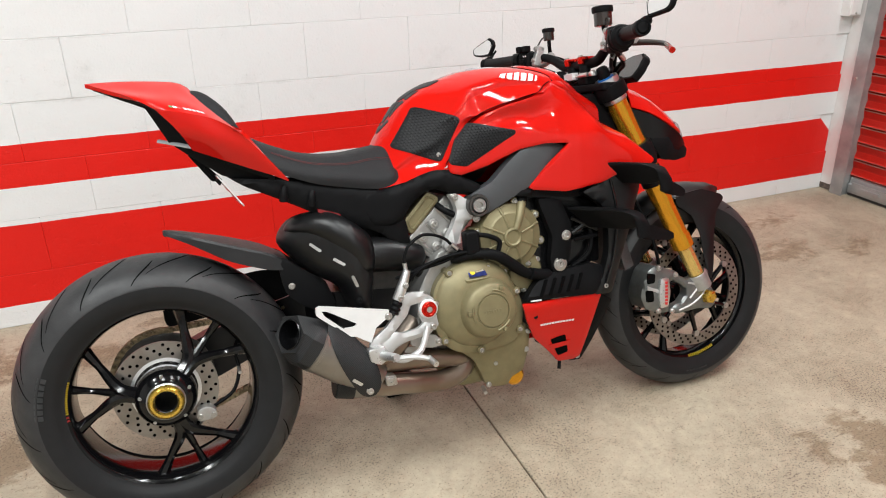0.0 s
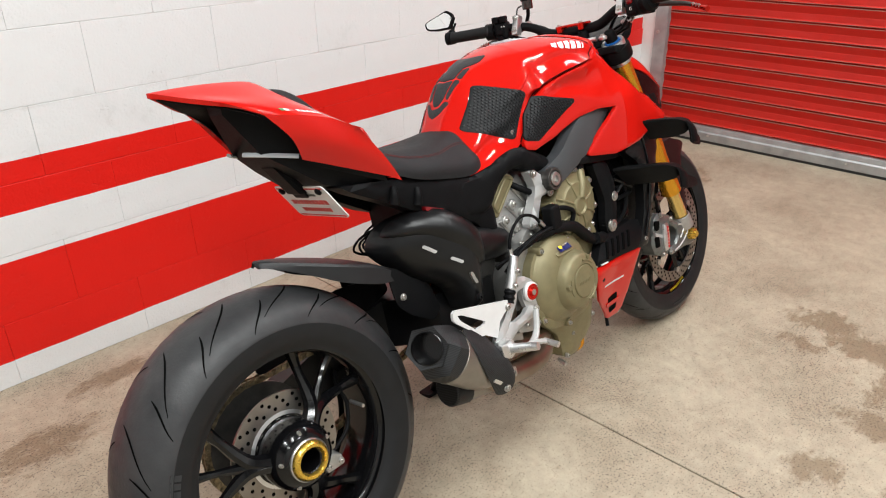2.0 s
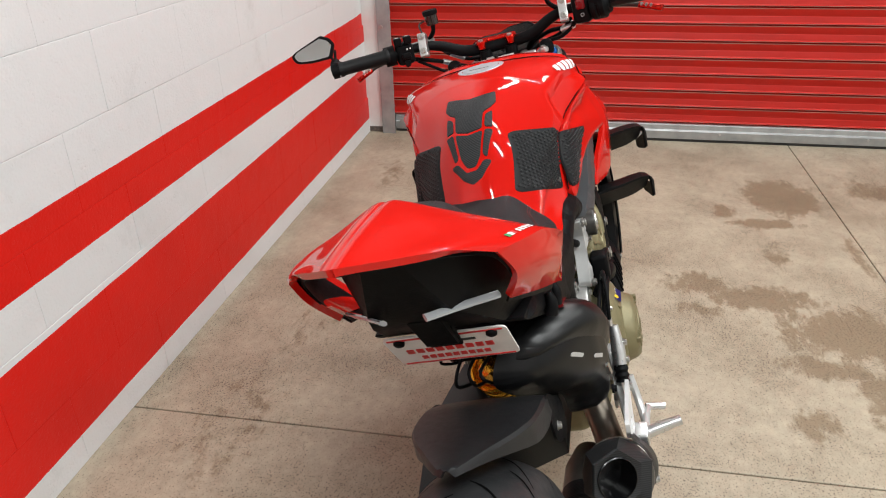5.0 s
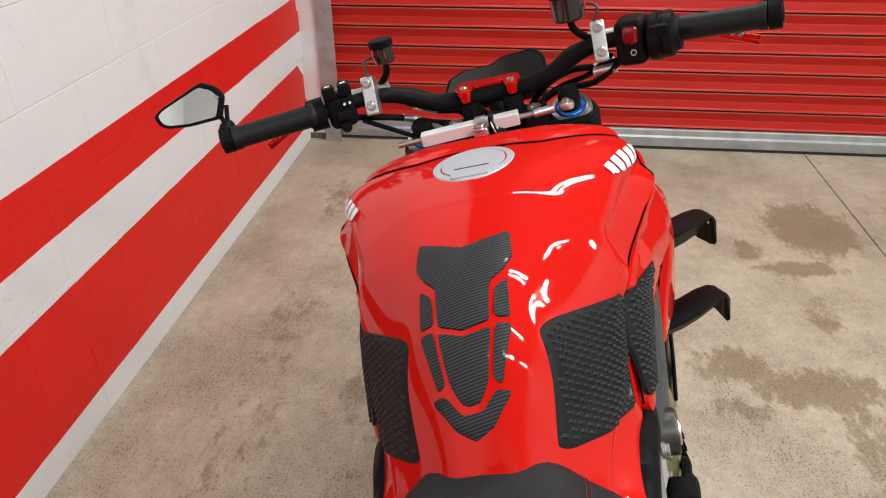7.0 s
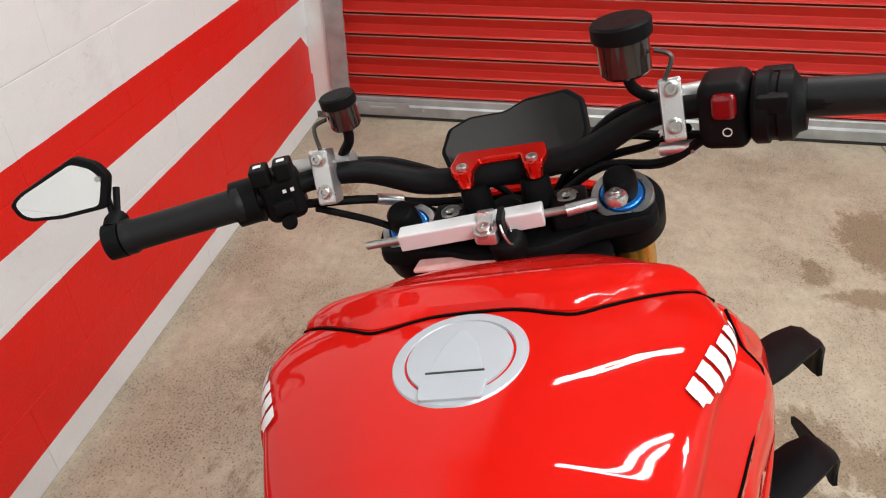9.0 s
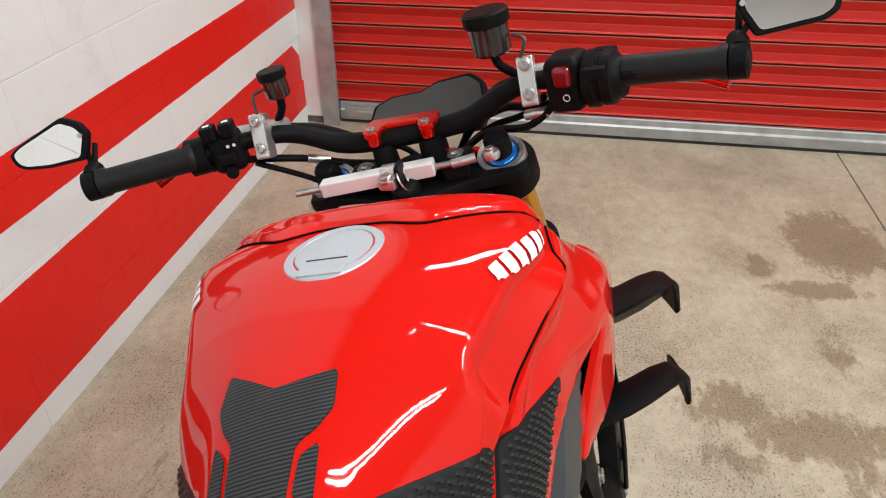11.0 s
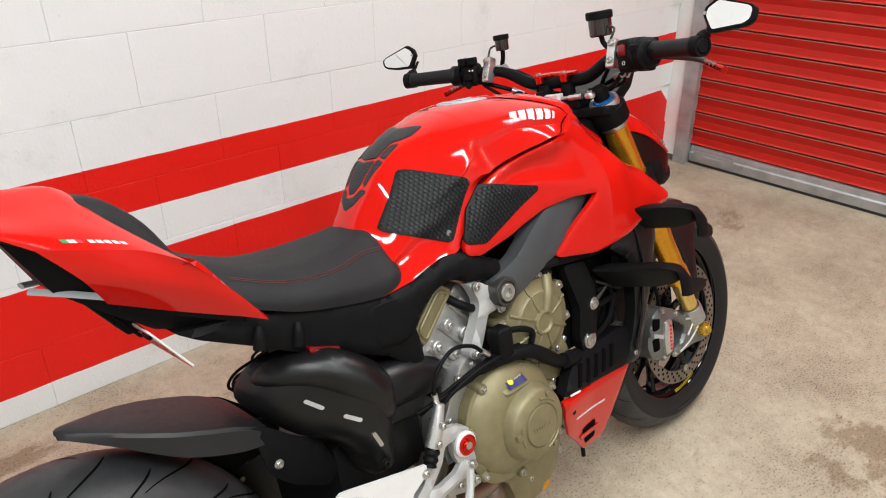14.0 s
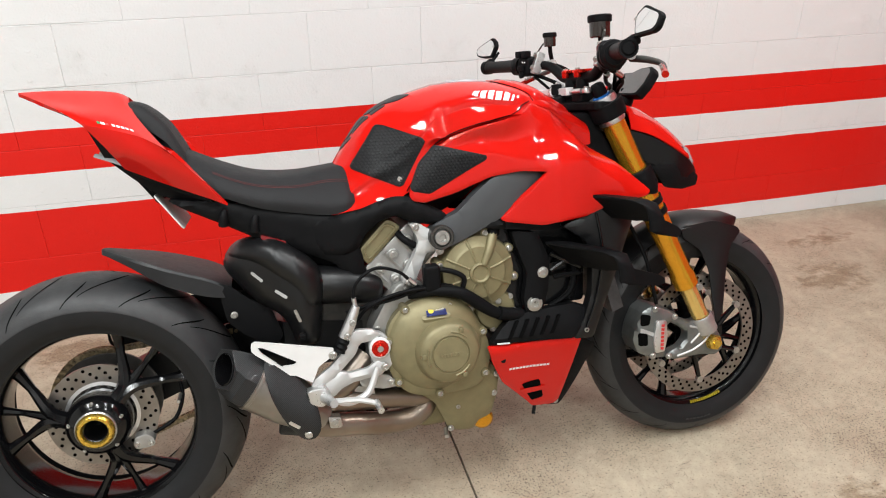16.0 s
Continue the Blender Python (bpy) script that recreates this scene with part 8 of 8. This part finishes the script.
# ---------------------------------------------------------------- dashboard, headlamp, front mudguard
DASH = [(-0.082, 0.0), (-0.093, 0.030), (-0.090, 0.068), (-0.072, 0.083), (-0.020, 0.080), (0.006, 0.069), (0.052, 0.069), (0.080, 0.058), (0.092, 0.030), (0.082, 0.0)]
dash_m = Matrix.Translation((1.322, 0.006, 0.940)) @ Euler((0, radians(38), 0)).to_matrix().to_4x4()


def on_dash(bm):
    bmesh.ops.transform(bm, matrix=dash_m, verts=bm.verts[:])
    return bm


dash = part("dashboard", on_dash(prism(rounded(DASH, 0.005), -0.004, 0.020, 0.004, "yz")), BLACK, bike, "black angular dashboard with a dark glass screen")
part("screen", on_dash(prism(rounded([(p[0] * 0.93, 0.038 + (p[1] - 0.038) * 0.88) for p in DASH], 0.004), -0.0052, -0.0038, 0, "yz")), SCREEN, dash, "switched-off dark display")
part("dash_mount", tube([(1.345, 0.01, 0.95), (1.32, 0.0, 0.90), (1.29, 0, 0.86)], 0.02, 10, 3), BLACK, dash)
HEAD = [
    (1.285, [(0, 0.925), (0.055, 0.922), (0.098, 0.900), (0.112, 0.860), (0.105, 0.800), (0.07, 0.775)]),
    (1.340, [(0, 0.905), (0.055, 0.900), (0.100, 0.876), (0.117, 0.840), (0.112, 0.775), (0.06, 0.745)]),
    (1.400, [(0, 0.865), (0.050, 0.862), (0.096, 0.838), (0.116, 0.805), (0.112, 0.745), (0.05, 0.715)]),
    (1.445, [(0, 0.825), (0.045, 0.822), (0.088, 0.800), (0.108, 0.775), (0.102, 0.725), (0.04, 0.700)]),
    (1.482, [(0, 0.780), (0.035, 0.778), (0.065, 0.762), (0.080, 0.742), (0.074, 0.712), (0.03, 0.700)]),
    (1.500, [(0, 0.745), (0.02, 0.744), (0.035, 0.738), (0.042, 0.728), (0.038, 0.714), (0.015, 0.708)]),
]
headlamp = part("headlamp", mirrored_shell(HEAD, 2, 1, 0.0), GLOSS_BLACK, bike, "black pointed headlamp body", 18)
COWL = [(x, [(y * 1.03, z + 0.004) for y, z in sec[:4]]) for x, sec in HEAD[:4]]
part("headlamp_cowl", mirrored_shell(COWL, 4, 2, 0.004), RED, headlamp, "glossy red headlamp cowl", 24)
for side in (RIGHT, LEFT):
    part("lamp_lens", panel(rounded([(1.428, 0.812), (1.448, 0.802), (1.470, 0.766), (1.462, 0.752), (1.440, 0.776)], 0.004), lambda x, z: 0.112 - 0.5 * max(0, x - 1.43), 0.012, side, 0.012, 0.004, 0.006), LENS, headlamp, "clear lamp lens")
    part("beak", panel(rounded([(1.330, 0.785), (1.440, 0.770), (1.486, 0.728), (1.478, 0.706), (1.430, 0.702), (1.380, 0.712)], 0.006), lambda x, z: 0.116 - 0.30 * max(0, x - 1.40), 0.014, side, 0.016, 0.006, 0.01), BLACK, headlamp, "black headlamp beak")

fender_secs = []
for k in range(15):
    g = radians(62 + 70 * k / 14)
    w = float(np.interp(k, [0, 1, 3, 8, 14], [0.010, 0.034, 0.062, 0.068, 0.060]))
    ring = []
    for t in np.linspace(-1, 1, 9):
        r = 0.328 - 0.030 * abs(t) ** 2.4 + (0.004 if k < 3 else 0)
        ring.append((1.502 + r * math.cos(g), w * t * 1.06, 0.297 + r * math.sin(g)))
    fender_secs.append(ring)
bm = loft(fender_secs, closed=False)
bmesh.ops.recalc_face_normals(bm, faces=bm.faces[:])
bmesh.ops.solidify(bm, geom=bm.faces[:], thickness=0.004)
fender = part("front_mudguard", bm, SATIN_BLACK, bike, "satin black front mudguard")
FSIDE = [(1.450, 0.596), (1.540, 0.604), (1.612, 0.580), (1.624, 0.566), (1.590, 0.530), (1.572, 0.470), (1.556, 0.385), (1.543, 0.335), (1.530, 0.340), (1.524, 0.400), (1.522, 0.470), (1.502, 0.530), (1.452, 0.568)]
for side in (RIGHT, LEFT):
    part("mudguard_side", panel(rounded(FSIDE, 0.010), lambda x, z: 0.072 + 0.030 * max(0.0, min(1.0, (0.56 - z) / 0.2)), 0.006, side, 0.02, 0.003, 0.006), SATIN_BLACK, fender)

# side stand under the far side
stand = part("side_stand", tube([(0.60, 0.10, 0.30), (0.62, 0.19, 0.16), (0.64, 0.268, 0.072)], [0.016, 0.013, 0.012], 12, 3), BLACK, bike, "black side stand")
part("stand_foot", prism(rounded([(0.60, 0.245), (0.69, 0.250), (0.69, 0.300), (0.60, 0.295)], 0.01), 0.064, 0.074, 0.002, "xy"), BLACK, stand)

# ---------------------------------------------------------------- wall blocks and floor slabs
block_bm = box_bm((-0.2031, 0.0, 0.0001), (0.2031, 0.03, 0.2031), 0.0019, 2)
block_mesh = None
for course in range(8):
    for k in range(-9, 8):
        x = (0.424 if course % 2 == 0 else 0.236) + 0.4064 * k
        lo, hi = max(x - 0.2032, FAR_X), min(x + 0.2032, END_X)
        if hi - lo < 0.03:
            continue
        if hi - lo > 0.405:
            if block_mesh is None:
                ob = part("block", block_bm, PAINT_WALL, wall_north, sharp=15, weighted=False)
                block_mesh = ob.data
            else:
                ob = new("block", block_mesh)
                ob.parent = wall_north
            ob.location = (x, WALL_Y + random.uniform(-0.0007, 0.0005), course * 0.2032)
        else:
            part("block", box_bm((lo + 0.0001, WALL_Y, course * 0.2032 + 0.0001), (hi - 0.0001, WALL_Y + 0.03, course * 0.2032 + 0.2031), 0.0019, 2), PAINT_WALL, wall_north, sharp=15, weighted=False)
for x0, x1 in ((FAR_X, -2.2), (-2.2, SEAM_X), (SEAM_X, DOOR_X + 0.5)):
    for y0, y1 in ((FAR_Y, SEAM_Y), (SEAM_Y, WALL_Y + 0.1)):
        part("slab", box_bm((x0 + 0.0022, y0 + 0.0022, -0.06), (x1 - 0.0022, y1 - 0.0022, 0.0), 0.003, 2), CONCRETE, floor, sharp=15, weighted=False)
